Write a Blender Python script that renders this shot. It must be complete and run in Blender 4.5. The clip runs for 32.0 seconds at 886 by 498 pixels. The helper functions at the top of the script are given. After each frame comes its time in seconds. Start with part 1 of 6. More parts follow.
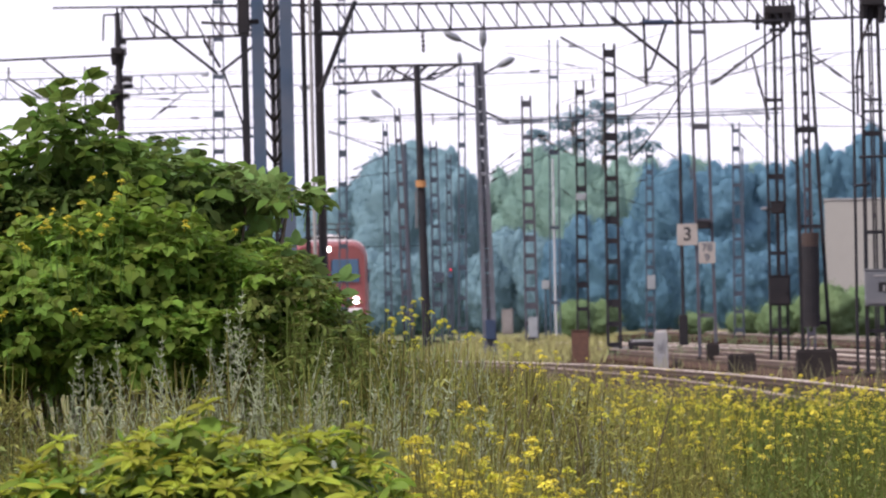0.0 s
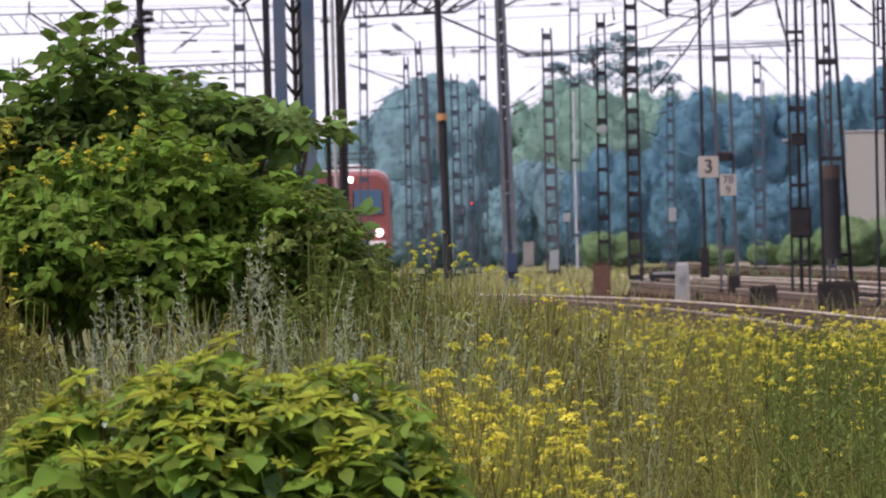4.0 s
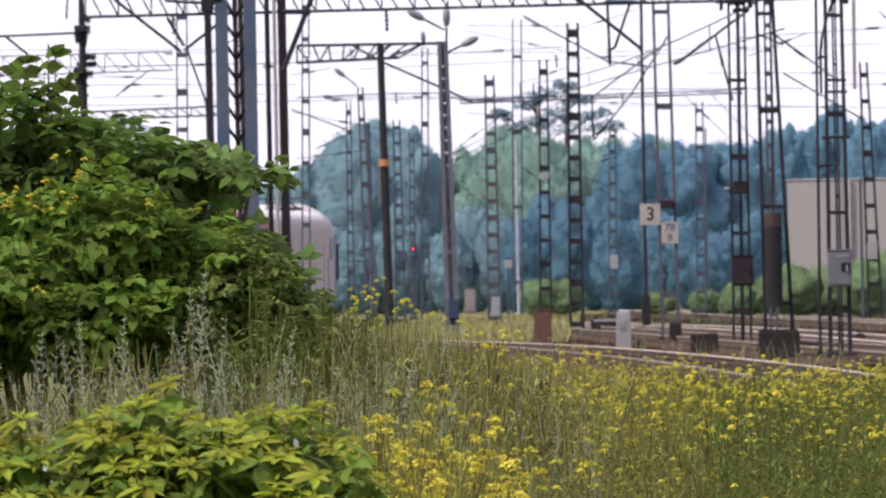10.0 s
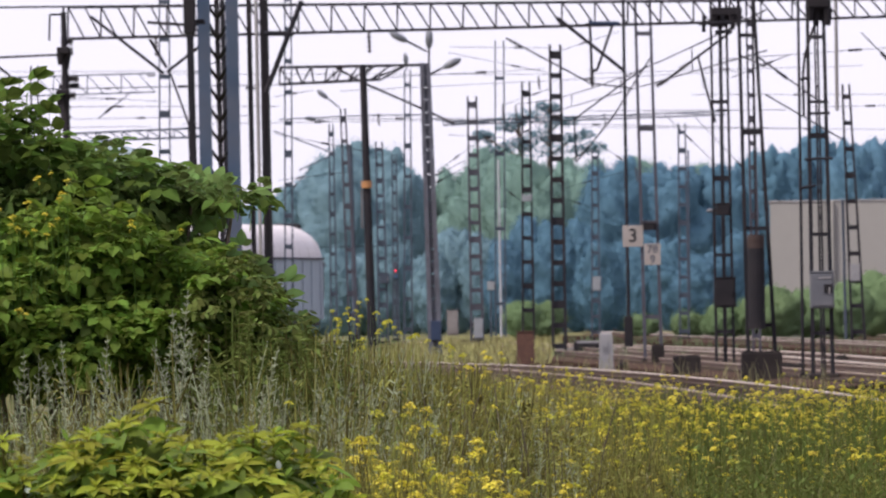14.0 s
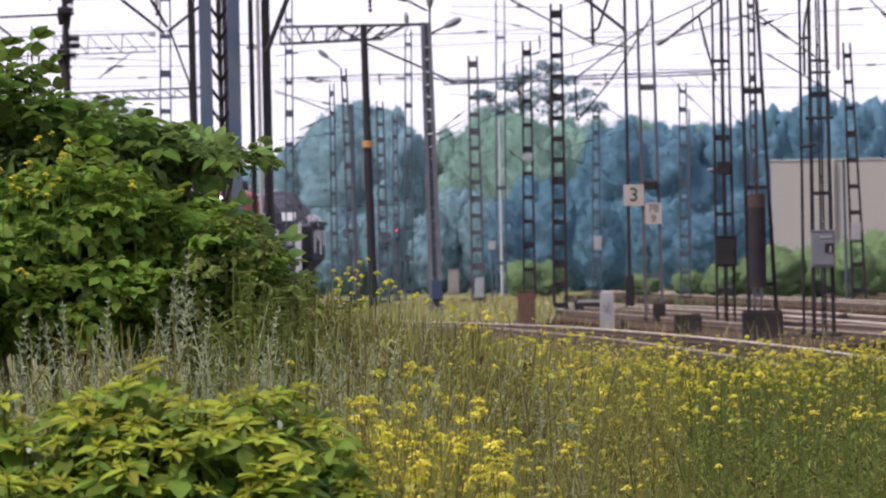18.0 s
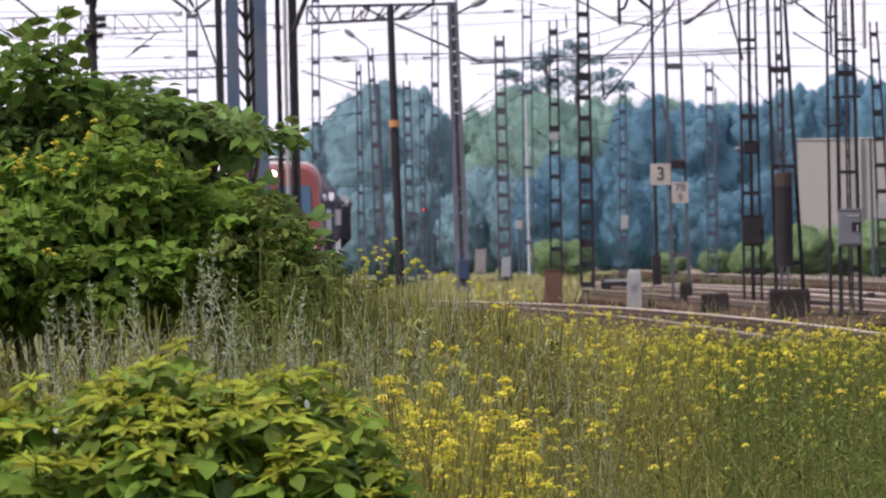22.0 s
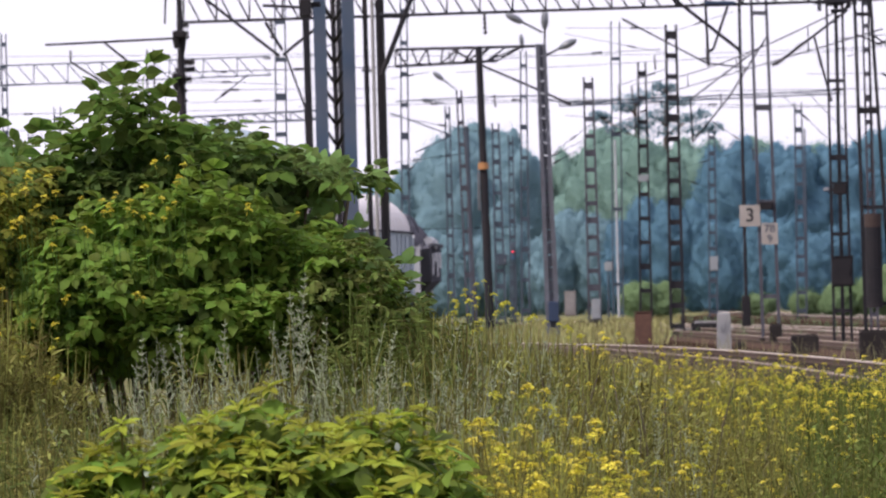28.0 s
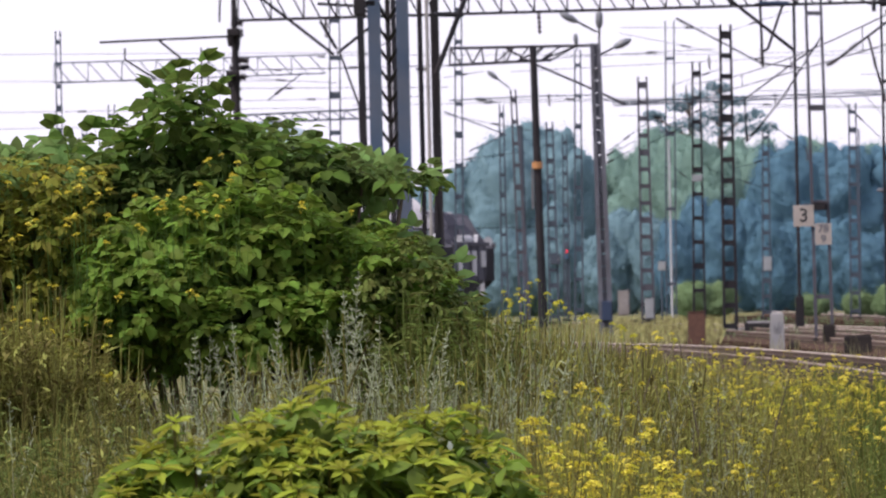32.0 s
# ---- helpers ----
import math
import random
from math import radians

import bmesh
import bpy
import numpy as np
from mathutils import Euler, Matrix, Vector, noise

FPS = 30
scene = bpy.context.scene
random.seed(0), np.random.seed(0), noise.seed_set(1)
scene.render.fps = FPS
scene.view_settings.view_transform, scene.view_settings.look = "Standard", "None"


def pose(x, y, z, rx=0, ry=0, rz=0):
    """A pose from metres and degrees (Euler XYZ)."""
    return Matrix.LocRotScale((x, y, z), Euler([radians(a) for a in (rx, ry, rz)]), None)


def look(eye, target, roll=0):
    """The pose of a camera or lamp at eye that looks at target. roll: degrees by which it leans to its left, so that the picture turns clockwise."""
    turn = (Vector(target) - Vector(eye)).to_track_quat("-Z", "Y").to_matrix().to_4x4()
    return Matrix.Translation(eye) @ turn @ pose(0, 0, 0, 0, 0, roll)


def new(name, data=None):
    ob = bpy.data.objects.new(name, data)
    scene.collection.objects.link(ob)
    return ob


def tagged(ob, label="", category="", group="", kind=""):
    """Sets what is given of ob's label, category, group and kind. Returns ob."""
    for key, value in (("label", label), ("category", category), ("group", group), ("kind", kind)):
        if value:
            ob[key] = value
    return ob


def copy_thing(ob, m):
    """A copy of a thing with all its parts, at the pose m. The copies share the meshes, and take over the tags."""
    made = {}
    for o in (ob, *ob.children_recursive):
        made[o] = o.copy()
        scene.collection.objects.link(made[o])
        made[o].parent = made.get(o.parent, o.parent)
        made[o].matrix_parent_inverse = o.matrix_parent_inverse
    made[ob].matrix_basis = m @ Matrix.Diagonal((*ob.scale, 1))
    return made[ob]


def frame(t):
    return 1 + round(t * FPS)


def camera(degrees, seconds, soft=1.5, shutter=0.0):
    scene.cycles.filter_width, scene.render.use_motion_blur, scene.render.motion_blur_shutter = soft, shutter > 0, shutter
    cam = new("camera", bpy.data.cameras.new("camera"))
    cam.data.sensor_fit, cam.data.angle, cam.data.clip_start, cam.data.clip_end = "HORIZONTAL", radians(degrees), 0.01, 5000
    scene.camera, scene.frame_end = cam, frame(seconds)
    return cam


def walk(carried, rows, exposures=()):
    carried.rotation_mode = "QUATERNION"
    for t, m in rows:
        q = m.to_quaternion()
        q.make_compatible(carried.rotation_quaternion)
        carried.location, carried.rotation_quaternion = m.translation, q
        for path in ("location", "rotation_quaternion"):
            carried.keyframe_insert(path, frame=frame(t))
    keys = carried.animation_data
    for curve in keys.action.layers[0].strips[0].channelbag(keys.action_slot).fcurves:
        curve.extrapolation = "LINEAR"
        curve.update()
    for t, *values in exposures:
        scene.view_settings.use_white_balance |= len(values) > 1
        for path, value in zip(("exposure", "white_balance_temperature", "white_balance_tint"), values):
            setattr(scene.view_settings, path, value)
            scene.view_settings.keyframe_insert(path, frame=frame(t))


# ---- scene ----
from collections import namedtuple

EYE = 1.25          # lens above the ground of the yard
RAIL = 0.18         # rail top above the ground

# ---- camera: one stand, a long lens, slightly swaying ----
cam = camera(4.0, 32.0, soft=2.0)
cam.data.dof.use_dof, cam.data.dof.focus_distance, cam.data.dof.aperture_fstop = True, 46.0, 48.0          # small aperture, focused on the thicket
walk(cam, [(t, pose(0, 0, EYE, 90 + tilt, 0, turn) @ pose(0, 0, 0, 0, 0, lean)) for t, turn, tilt, lean in (           # seconds, turn to the left, tilt up, lean (degrees)
    (0.0, -0.2843, 0.3021, -1.046),
    (0.5, -0.3238, 0.3048, -0.945),
    (1.0, -0.3246, 0.1581, -1.036),
    (1.5, -0.3109, 0.1698, -0.905),
    (2.0, -0.3378, 0.2245, -0.906),
    (2.5, -0.3921, 0.1538, -0.905),
    (3.0, -0.3649, 0.0542, -1.034),
    (3.5, -0.1842, -0.0040, -1.250),
    (5.5, -0.1868, 0.0358, -0.976),
    (6.0, -0.2233, 0.0396, -0.954),
    (6.5, -0.2525, 0.1229, -0.761),
    (7.0, -0.2349, 0.1231, -0.789),
    (7.5, -0.1331, 0.1554, -0.917),
    (8.0, -0.1090, 0.2066, -0.830),
    (8.5, -0.1310, 0.1915, -0.837),
    (9.0, -0.1189, 0.1514, -0.866),
    (9.5, -0.1537, 0.2148, -0.953),
    (10.0, -0.4505, 0.2049, -0.847),
    (10.5, -0.4811, 0.1302, -0.803),
    (11.0, -0.4994, 0.0607, -1.044),
    (11.5, -0.4728, 0.0925, -1.175),
    (12.0, -0.4995, 0.1172, -0.905),
    (12.5, -0.5429, 0.0694, -0.958),
    (13.0, -0.3432, 0.1636, -0.874),
    (13.5, -0.5248, 0.2620, -0.888),
    (14.0, -0.5306, 0.3017, -0.857),
    (14.5, -0.3997, 0.0956, -0.912),
    (16.5, -0.4008, 0.0417, -0.965),
    (17.0, -0.4985, 0.0895, -0.832),
    (17.5, -0.5109, 0.1171, -0.898),
    (18.0, -0.5235, 0.1185, -0.920),
    (18.5, -0.5031, 0.1286, -0.635),
    (19.0, -0.4478, 0.1305, -0.701),
    (19.5, -0.4558, 0.0979, -0.990),
    (20.0, -0.4775, 0.0616, -0.860),
    (20.5, -0.4138, 0.0432, -0.880),
    (21.0, -0.3876, 0.0438, -0.941),
    (21.5, -0.3938, 0.0255, -1.018),
    (22.0, -0.4004, 0.0278, -1.006),
    (22.5, -0.4446, 0.0769, -1.037),
    (23.0, -0.4735, 0.1284, -0.889),
    (23.5, -0.4967, 0.2340, -0.957),
    (24.0, -0.4127, 0.2863, -0.959),
    (24.5, -0.3625, 0.2501, -1.060),
    (26.5, -0.1831, 0.3112, -1.344),
    (27.0, -0.1623, 0.3177, -1.242),
    (27.5, -0.0397, 0.2458, -1.265),
    (28.0, -0.0000, 0.2271, -1.249),
    (28.5, 0.0655, 0.2394, -1.348),
    (29.0, 0.1130, 0.2388, -1.303),
    (29.5, 0.1475, 0.2363, -1.361),
    (30.0, 0.1762, 0.2246, -1.256),
    (30.5, 0.1994, 0.2193, -1.315),
    (31.0, 0.2253, 0.1972, -1.210),
    (31.5, 0.2556, 0.1931, -1.091),
    (32.0, 0.2419, 0.2270, -1.028),
)],
     exposures=((0.0, 1.42, 6000, 19), (1.0, 1.2, 6000, 19), (4.0, 1.25, 6000, 19), (6.0, 1.32, 6000, 19), (9.0, 1.3, 6000, 19), (12.5, 1.28, 6000, 19), (13.2, 1.27, 6000, 19), (14.0, 1.13, 6000, 19), (17.0, 1.27, 6000, 19), (21.0, 1.3, 6000, 19), (23.0, 1.28, 6000, 19), (24.0, 1.22, 6000, 19), (32.0, 1.22, 6000, 19)))

# ---- light: bright hazy afternoon, sun high over the left shoulder ----
SUN_AZ, SUN_EL = -122.0, 50.0          # degrees: from straight ahead (negative: to the left), above the horizon
world = bpy.data.worlds.new("hazy_sky")
scene.world = world
world.use_nodes = True
wn = world.node_tree.nodes
sky = wn.new("ShaderNodeTexSky")
sky.sky_type = 'NISHITA'
sky.sun_disc = False
sky.sun_elevation, sky.sun_rotation = radians(SUN_EL), radians(SUN_AZ)
sky.dust_density, sky.air_density, sky.ozone_density = 1.0, 0.9, 1.6
wn["Background"].inputs["Strength"].default_value = 0.15
haze = wn.new("ShaderNodeMix")            # thin white haze over the whole dome
haze.data_type = 'RGBA'
haze.inputs[0].default_value = 0.92
haze.inputs[7].default_value = (2.98, 2.82, 2.92, 1)
world.node_tree.links.new(sky.outputs[0], haze.inputs[6])
world.node_tree.links.new(haze.outputs[2], wn["Background"].inputs["Color"])
sun = new("sun", bpy.data.lights.new("sun", 'SUN'))
sun.data.energy, sun.data.angle, sun.data.color = 2.0, radians(12.0), (1.0, 0.90, 0.74)
sa, se = radians(SUN_AZ), radians(SUN_EL)
sun.matrix_basis = look((math.sin(sa) * math.cos(se) * 50, math.cos(sa) * math.cos(se) * 50, math.sin(se) * 50), (0, 0, 0))


# ---- materials ----
def material(name, color, rough=0.7, metal=0.0, vary=0.25, scale=4.0, stain=(0.0, 0.0, 0.0), stains=0.0, bump=0.0, islands=0.0, clear=0.0, spec=0.5):
    """A surface with broad stains and fine grain; islands varies whole pieces, clear lets light through thin leaves."""
    m = bpy.data.materials.new(name)
    m.use_nodes = True
    n, l = m.node_tree.nodes, m.node_tree.links
    b = n["Principled BSDF"]
    b.inputs["Roughness"].default_value, b.inputs["Metallic"].default_value = rough, metal
    b.inputs["Specular IOR Level"].default_value = spec
    co = n.new("ShaderNodeTexCoord")
    fine = n.new("ShaderNodeTexNoise")
    fine.inputs["Scale"].default_value, fine.inputs["Detail"].default_value = scale, 6
    l.new(co.outputs["Object"], fine.inputs["Vector"])
    dark = n.new("ShaderNodeMix")
    dark.data_type = 'RGBA'
    dark.inputs[6].default_value = (*[c * (1 - vary) for c in color], 1)
    dark.inputs[7].default_value = (*[min(1, c * (1 + vary)) for c in color], 1)
    l.new(fine.outputs["Fac"], dark.inputs[0])
    last = dark.outputs[2]
    if stains:
        broad = n.new("ShaderNodeTexNoise")
        broad.inputs["Scale"].default_value, broad.inputs["Detail"].default_value = scale * 0.22, 4
        l.new(co.outputs["Object"], broad.inputs["Vector"])
        ramp = n.new("ShaderNodeMapRange")
        ramp.inputs[1].default_value, ramp.inputs[2].default_value = 0.42, 0.68
        ramp.inputs[4].default_value = stains
        l.new(broad.outputs["Fac"], ramp.inputs[0])
        mix = n.new("ShaderNodeMix")
        mix.data_type = 'RGBA'
        mix.inputs[7].default_value = (*stain, 1)
        l.new(ramp.outputs[0], mix.inputs[0])
        l.new(last, mix.inputs[6])
        last = mix.outputs[2]
    if islands:
        geo, info, hsv = n.new("ShaderNodeNewGeometry"), n.new("ShaderNodeObjectInfo"), n.new("ShaderNodeHueSaturation")
        add = n.new("ShaderNodeMath")
        add.operation = 'ADD'
        l.new(geo.outputs["Random Per Island"], add.inputs[0])
        l.new(info.outputs["Random"], add.inputs[1])
        wrap = n.new("ShaderNodeMath")
        wrap.operation = 'FRACT'
        l.new(add.outputs[0], wrap.inputs[0])
        val, hue = n.new("ShaderNodeMapRange"), n.new("ShaderNodeMapRange")
        val.inputs[3].default_value, val.inputs[4].default_value = 1 - islands, 1 + islands
        hue.inputs[3].default_value, hue.inputs[4].default_value = 0.5 - islands * 0.06, 0.5 + islands * 0.035
        l.new(wrap.outputs[0], val.inputs[0])
        l.new(wrap.outputs[0], hue.inputs[0])
        l.new(val.outputs[0], hsv.inputs["Value"])
        l.new(hue.outputs[0], hsv.inputs["Hue"])
        l.new(last, hsv.inputs["Color"])
        last = hsv.outputs[0]
    l.new(last, b.inputs["Base Color"])
    if bump:
        bp = n.new("ShaderNodeBump")
        bp.inputs["Strength"].default_value, bp.inputs["Distance"].default_value = bump, 0.02
        l.new(fine.outputs["Fac"], bp.inputs["Height"])
        l.new(bp.outputs[0], b.inputs["Normal"])
    if clear:
        tr, mx = n.new("ShaderNodeBsdfTranslucent"), n.new("ShaderNodeMixShader")
        mx.inputs[0].default_value = clear
        l.new(last, tr.inputs["Color"])
        l.new(b.outputs[0], mx.inputs[1])
        l.new(tr.outputs[0], mx.inputs[2])
        l.new(mx.outputs[0], n["Material Output"].inputs["Surface"])
    return m


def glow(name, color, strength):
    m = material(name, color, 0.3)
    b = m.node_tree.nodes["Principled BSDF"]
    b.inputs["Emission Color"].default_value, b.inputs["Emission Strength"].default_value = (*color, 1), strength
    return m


STEEL_DARK = material("weathered_dark_steel", (0.02, 0.02, 0.025), 0.85, 0.0, 0.35, 3, (0.035, 0.026, 0.024), 0.5, 0.2, spec=0.15)
STEEL_RUST = material("rusty_mast_steel", (0.07, 0.071, 0.088), 0.85, 0.0, 0.4, 3, (0.055, 0.045, 0.045), 0.5, 0.3, spec=0.15)
STEEL_PALE = material("blue_grey_lamp_mast_steel", (0.10, 0.105, 0.13), 0.8, 0.0, 0.45, 5, (0.06, 0.055, 0.06), 0.6, 0.3, spec=0.2)
STEEL_BLUE = material("blue_grey_painted_steel", (0.03, 0.055, 0.10), 0.6, 0.0, 0.2, 3, (0.10, 0.10, 0.12), 0.5, 0.1)
STEEL_GREY = material("galvanised_steel", (0.24, 0.235, 0.235), 0.6, 0.1, 0.2, 4, (0.2, 0.17, 0.15), 0.4)
# Steel of far things, its base colour greyed and blued for haze.
STEEL_FAR = material("haze_greyed_steel", (0.055, 0.068, 0.09), 0.8, 0.0, 0.3, 2, (0.04, 0.045, 0.06), 0.4, spec=0.2)
CONCRETE = material("weathered_concrete", (0.21, 0.195, 0.185), 0.9, 0.0, 0.3, 5, (0.12, 0.10, 0.09), 0.7, 0.4)
CONCRETE_DARK = material("sooty_concrete", (0.022, 0.019, 0.019), 0.9, 0.0, 0.4, 5, (0.055, 0.045, 0.04), 0.5, 0.4, spec=0.1)
WEIGHT_RUST = material("rusty_cast_iron", (0.035, 0.02, 0.016), 0.85, 0.0, 0.4, 6, (0.03, 0.018, 0.015), 0.6)
WHITE_PAINT = material("chalky_white_paint", (0.22, 0.222, 0.23), 0.7, 0.0, 0.2, 6, (0.32, 0.29, 0.26), 0.5)
PLATE_PAINT = material("yellowed_plate_enamel", (0.31, 0.28, 0.255), 0.6, 0.0, 0.1, 8, (0.24, 0.2, 0.17), 0.4)
BLACK_PAINT = material("black_lettering_paint", (0.02, 0.02, 0.022), 0.6)
RUST_PAINT = material("rust_brown_paint", (0.085, 0.04, 0.026), 0.85, 0.0, 0.5, 9, (0.05, 0.03, 0.025), 0.8, 0.4)
BOX_DARK = material("dark_cabinet_paint", (0.018, 0.017, 0.02), 0.8, 0.0, 0.3, 4, (0.035, 0.028, 0.026), 0.4, spec=0.15)
BOX_GREY = material("grey_cabinet_paint", (0.095, 0.1, 0.115), 0.6, 0.0, 0.2, 4, (0.15, 0.14, 0.13), 0.5)
BLUE_BAND = material("blue_marking_paint", (0.012, 0.026, 0.065), 0.7, 0.0, 0.25, 8)
ORANGE = material("orange_marking", (0.34, 0.16, 0.055), 0.6)
INSULATOR = material("brown_glazed_porcelain", (0.03, 0.024, 0.024), 0.35)
RAIL_TOP = material("polished_rail_head", (0.64, 0.53, 0.42), 0.42, 0.6, 0.25, 3)
RAIL_WORN = material("dull_worn_rail_head", (0.27, 0.205, 0.15), 0.6, 0.2, 0.25, 3)
RAIL_SIDE = material("rusty_rail_web", (0.16, 0.10, 0.07), 0.9, 0.0, 0.3, 6)
RAIL_DUSTY = material("dusty_rail_side", (0.10, 0.062, 0.045), 0.8, 0.0, 0.3, 3, (0.07, 0.042, 0.03), 0.6)
SLEEPER = material("oily_timber_sleeper", (0.042, 0.032, 0.025), 0.9, 0.0, 0.4, 6, (0.08, 0.062, 0.048), 0.5, islands=0.2, spec=0.05)
YARD_DIRT = material("sooty_brown_yard_ballast", (0.027, 0.017, 0.012), 1.0, 0.0, 0.5, 2.0, (0.056, 0.039, 0.03), 0.6, 0.8, spec=0.0)
BALLAST = material("rust_stained_ballast", (0.055, 0.034, 0.024), 0.95, 0.0, 0.5, 9, (0.085, 0.056, 0.042), 0.7, 0.8, spec=0.02)
GROUND = material("dry_grassy_earth", (0.14, 0.135, 0.065), 0.95, 0.0, 0.5, 1.2, (0.09, 0.105, 0.04), 0.8, 0.5, spec=0.02)
WALL_BEIGE = material("beige_cladding", (0.285, 0.275, 0.25), 0.8, 0.0, 0.06, 2, (0.31, 0.295, 0.27), 0.3)
ROOF_GREY = material("grey_roof_sheet", (0.33, 0.32, 0.31), 0.7)
PALE_BLUE = material("pale_blue_body_paint", (0.42, 0.52, 0.62), 0.5, 0.0, 0.1, 2, (0.6, 0.64, 0.68), 0.5)
RED_PAINT = material("faded_red_body_paint", (0.175, 0.042, 0.042), 0.5, 0.0, 0.15, 2, (0.14, 0.045, 0.042), 0.4)
GREY_BODY = material("warm_grey_body_paint", (0.335, 0.285, 0.28), 0.6, 0.0, 0.1, 2, (0.28, 0.245, 0.245), 0.4)
ROOF_PALE = material("pale_dusty_roof", (0.60, 0.57, 0.575), 0.7, 0.0, 0.08, 2, (0.50, 0.47, 0.47), 0.3)
BLUE_BODY = material("deep_blue_body_paint", (0.045, 0.10, 0.26), 0.5, 0.0, 0.2, 2)
WAGON_SIDE = material("blue_grey_wagon_side", (0.25, 0.30, 0.35), 0.7, 0.0, 0.15, 2, (0.22, 0.25, 0.29), 0.5)
WAGON_DARK = material("sooty_brown_wagon", (0.055, 0.056, 0.074), 0.9, 0.0, 0.5, 1.5, (0.10, 0.10, 0.115), 0.6, spec=0.08)
WAGON_PALE = material("dusty_grey_hopper", (0.36, 0.37, 0.40), 0.7, 0.0, 0.2, 3, (0.2, 0.19, 0.2), 0.5)
UNDER = material("grimy_running_gear", (0.03, 0.028, 0.028), 0.85, 0.0, 0.4, 4)
WHEEL_STEEL = material("worn_wheel_steel", (0.2, 0.17, 0.15), 0.5, 0.6)
# The sky's reflection is put into the glass as a blue base colour.
DARK_GLASS = material("sky_tinted_glass", (0.04, 0.085, 0.15), 0.15, 0.0, 0.1, 1, spec=0.4)
LAMP_LIT = glow("lit_headlight", (1.0, 0.93, 0.80), 3.5)
SIGNAL_RED = glow("red_signal_lens", (0.9, 0.03, 0.06), 0.7)
PALE_PAINT = material("pale_grey_paint", (0.23, 0.245, 0.26), 0.7, 0.0, 0.15, 4)
LAMP_GLASS = material("dusty_lamp_housing", (0.14, 0.15, 0.17), 0.3)
BARK = material("grey_brown_bark", (0.13, 0.10, 0.075), 0.9, 0.0, 0.4, 12, bump=0.6)
LEAF_BUSH = material("fresh_green_leaf", (0.172, 0.268, 0.045), 0.5, 0.0, 0.3, 20, islands=0.4, clear=0.6, spec=0.1)
# Inner leaf colour, raised to lighten the thicket's shaded gaps.
LEAF_INNER = material("lightened_inner_leaf", (0.165, 0.262, 0.08), 0.55, 0.0, 0.3, 20, islands=0.35, clear=0.6, spec=0.05)
LEAF_MID = material("mid_green_leaf", (0.138, 0.212, 0.028), 0.55, 0.0, 0.25, 20, islands=0.35, clear=0.5, spec=0.2)
LEAF_OLIVE = material("yellowing_olive_leaf", (0.195, 0.215, 0.036), 0.6, 0.0, 0.35, 14, (0.21, 0.18, 0.025), 0.45, islands=0.5, clear=0.5, spec=0.08)
# Olive leaf, darkened further to carry the recessed tier's shade.
LEAF_UPPER = material("shade_dark_olive_leaf", (0.082, 0.125, 0.034), 0.6, 0.0, 0.3, 20, islands=0.4, clear=0.55, spec=0.05)
LEAF_BROAD = material("broad_sycamore_leaf", (0.095, 0.158, 0.03), 0.55, 0.0, 0.3, 12, islands=0.4, clear=0.55, spec=0.08)
LEAF_GLOSSY = material("glossy_lower_leaf", (0.062, 0.125, 0.04), 0.38, 0.0, 0.3, 20, islands=0.3, clear=0.3, spec=0.5)
# Pale leaf colour that imitates white glints off turned undersides.
LEAF_GLINT = material("pale_leaf_glint", (0.24, 0.29, 0.24), 0.45, 0.0, 0.2, 20, islands=0.3, clear=0.2, spec=0.4)
LEAF_LIME = material("lime_green_young_leaf", (0.258, 0.296, 0.029), 0.6, 0.0, 0.25, 20, islands=0.4, clear=0.45, spec=0.15)
LEAF_FIELD = material("olive_stem_green", (0.20, 0.20, 0.052), 0.7, 0.0, 0.3, 10, islands=0.6, clear=0.35, spec=0.1)
GRASS_GREEN = material("grey_green_grass", (0.12, 0.145, 0.045), 0.8, 0.0, 0.3, 10, islands=0.6, clear=0.3, spec=0.05)
GRASS_DRY = material("straw_grass", (0.205, 0.195, 0.10), 0.85, 0.0, 0.3, 10, islands=0.6, clear=0.3, spec=0.05)
PANICLE = material("silvery_grass_panicle", (0.29, 0.325, 0.205), 0.8, 0.0, 0.2, 30, islands=0.5, clear=0.35)
WEED_DARK = material("dark_green_weed_leaf", (0.10, 0.13, 0.03), 0.7, 0.0, 0.3, 15, islands=0.5, clear=0.3, spec=0.1)
STALK = material("dark_dry_stalk", (0.075, 0.06, 0.035), 0.85, 0.0, 0.3, 10, islands=0.3)
PETAL_GREEN = material("greenish_yellow_bud", (0.46, 0.46, 0.03), 0.6, 0.0, 0.2, 30, islands=0.3, clear=0.4)
PETAL = material("mustard_yellow_petal", (0.60, 0.53, 0.042), 0.6, 0.0, 0.15, 30, islands=0.3, clear=0.35)
# Far leaves: the haze of distance is mixed into their base colours.
LEAF_FAR = material("hazed_woodland_leaf", (0.165, 0.262, 0.228), 0.9, 0.0, 0.15, 0.3, islands=0.06, clear=0.25, spec=0.0)
LEAF_HAZE = material("haze_pale_far_leaf", (0.16, 0.255, 0.298), 0.9, 0.0, 0.15, 0.3, islands=0.06, clear=0.25, spec=0.0)
LEAF_FAR_BLUE = material("haze_blue_far_leaf", (0.098, 0.188, 0.258), 0.9, 0.0, 0.15, 0.3, islands=0.06, clear=0.25, spec=0.0)
# The backdrop glows faintly blue to imitate haze.
WOOD_HAZE = glow("glowing_haze_wood", (0.03, 0.065, 0.085), 0.75)
TURF = material("pale_dry_turf", (0.27, 0.26, 0.11), 0.9, 0.0, 0.3, 3, islands=0.4, clear=0.2, spec=0.0)
# Shrub green, paled a little for haze.
LEAF_SHRUB = material("yard_shrub_leaf", (0.145, 0.215, 0.105), 0.7, 0.0, 0.2, 1, islands=0.15, clear=0.3, spec=0.05)


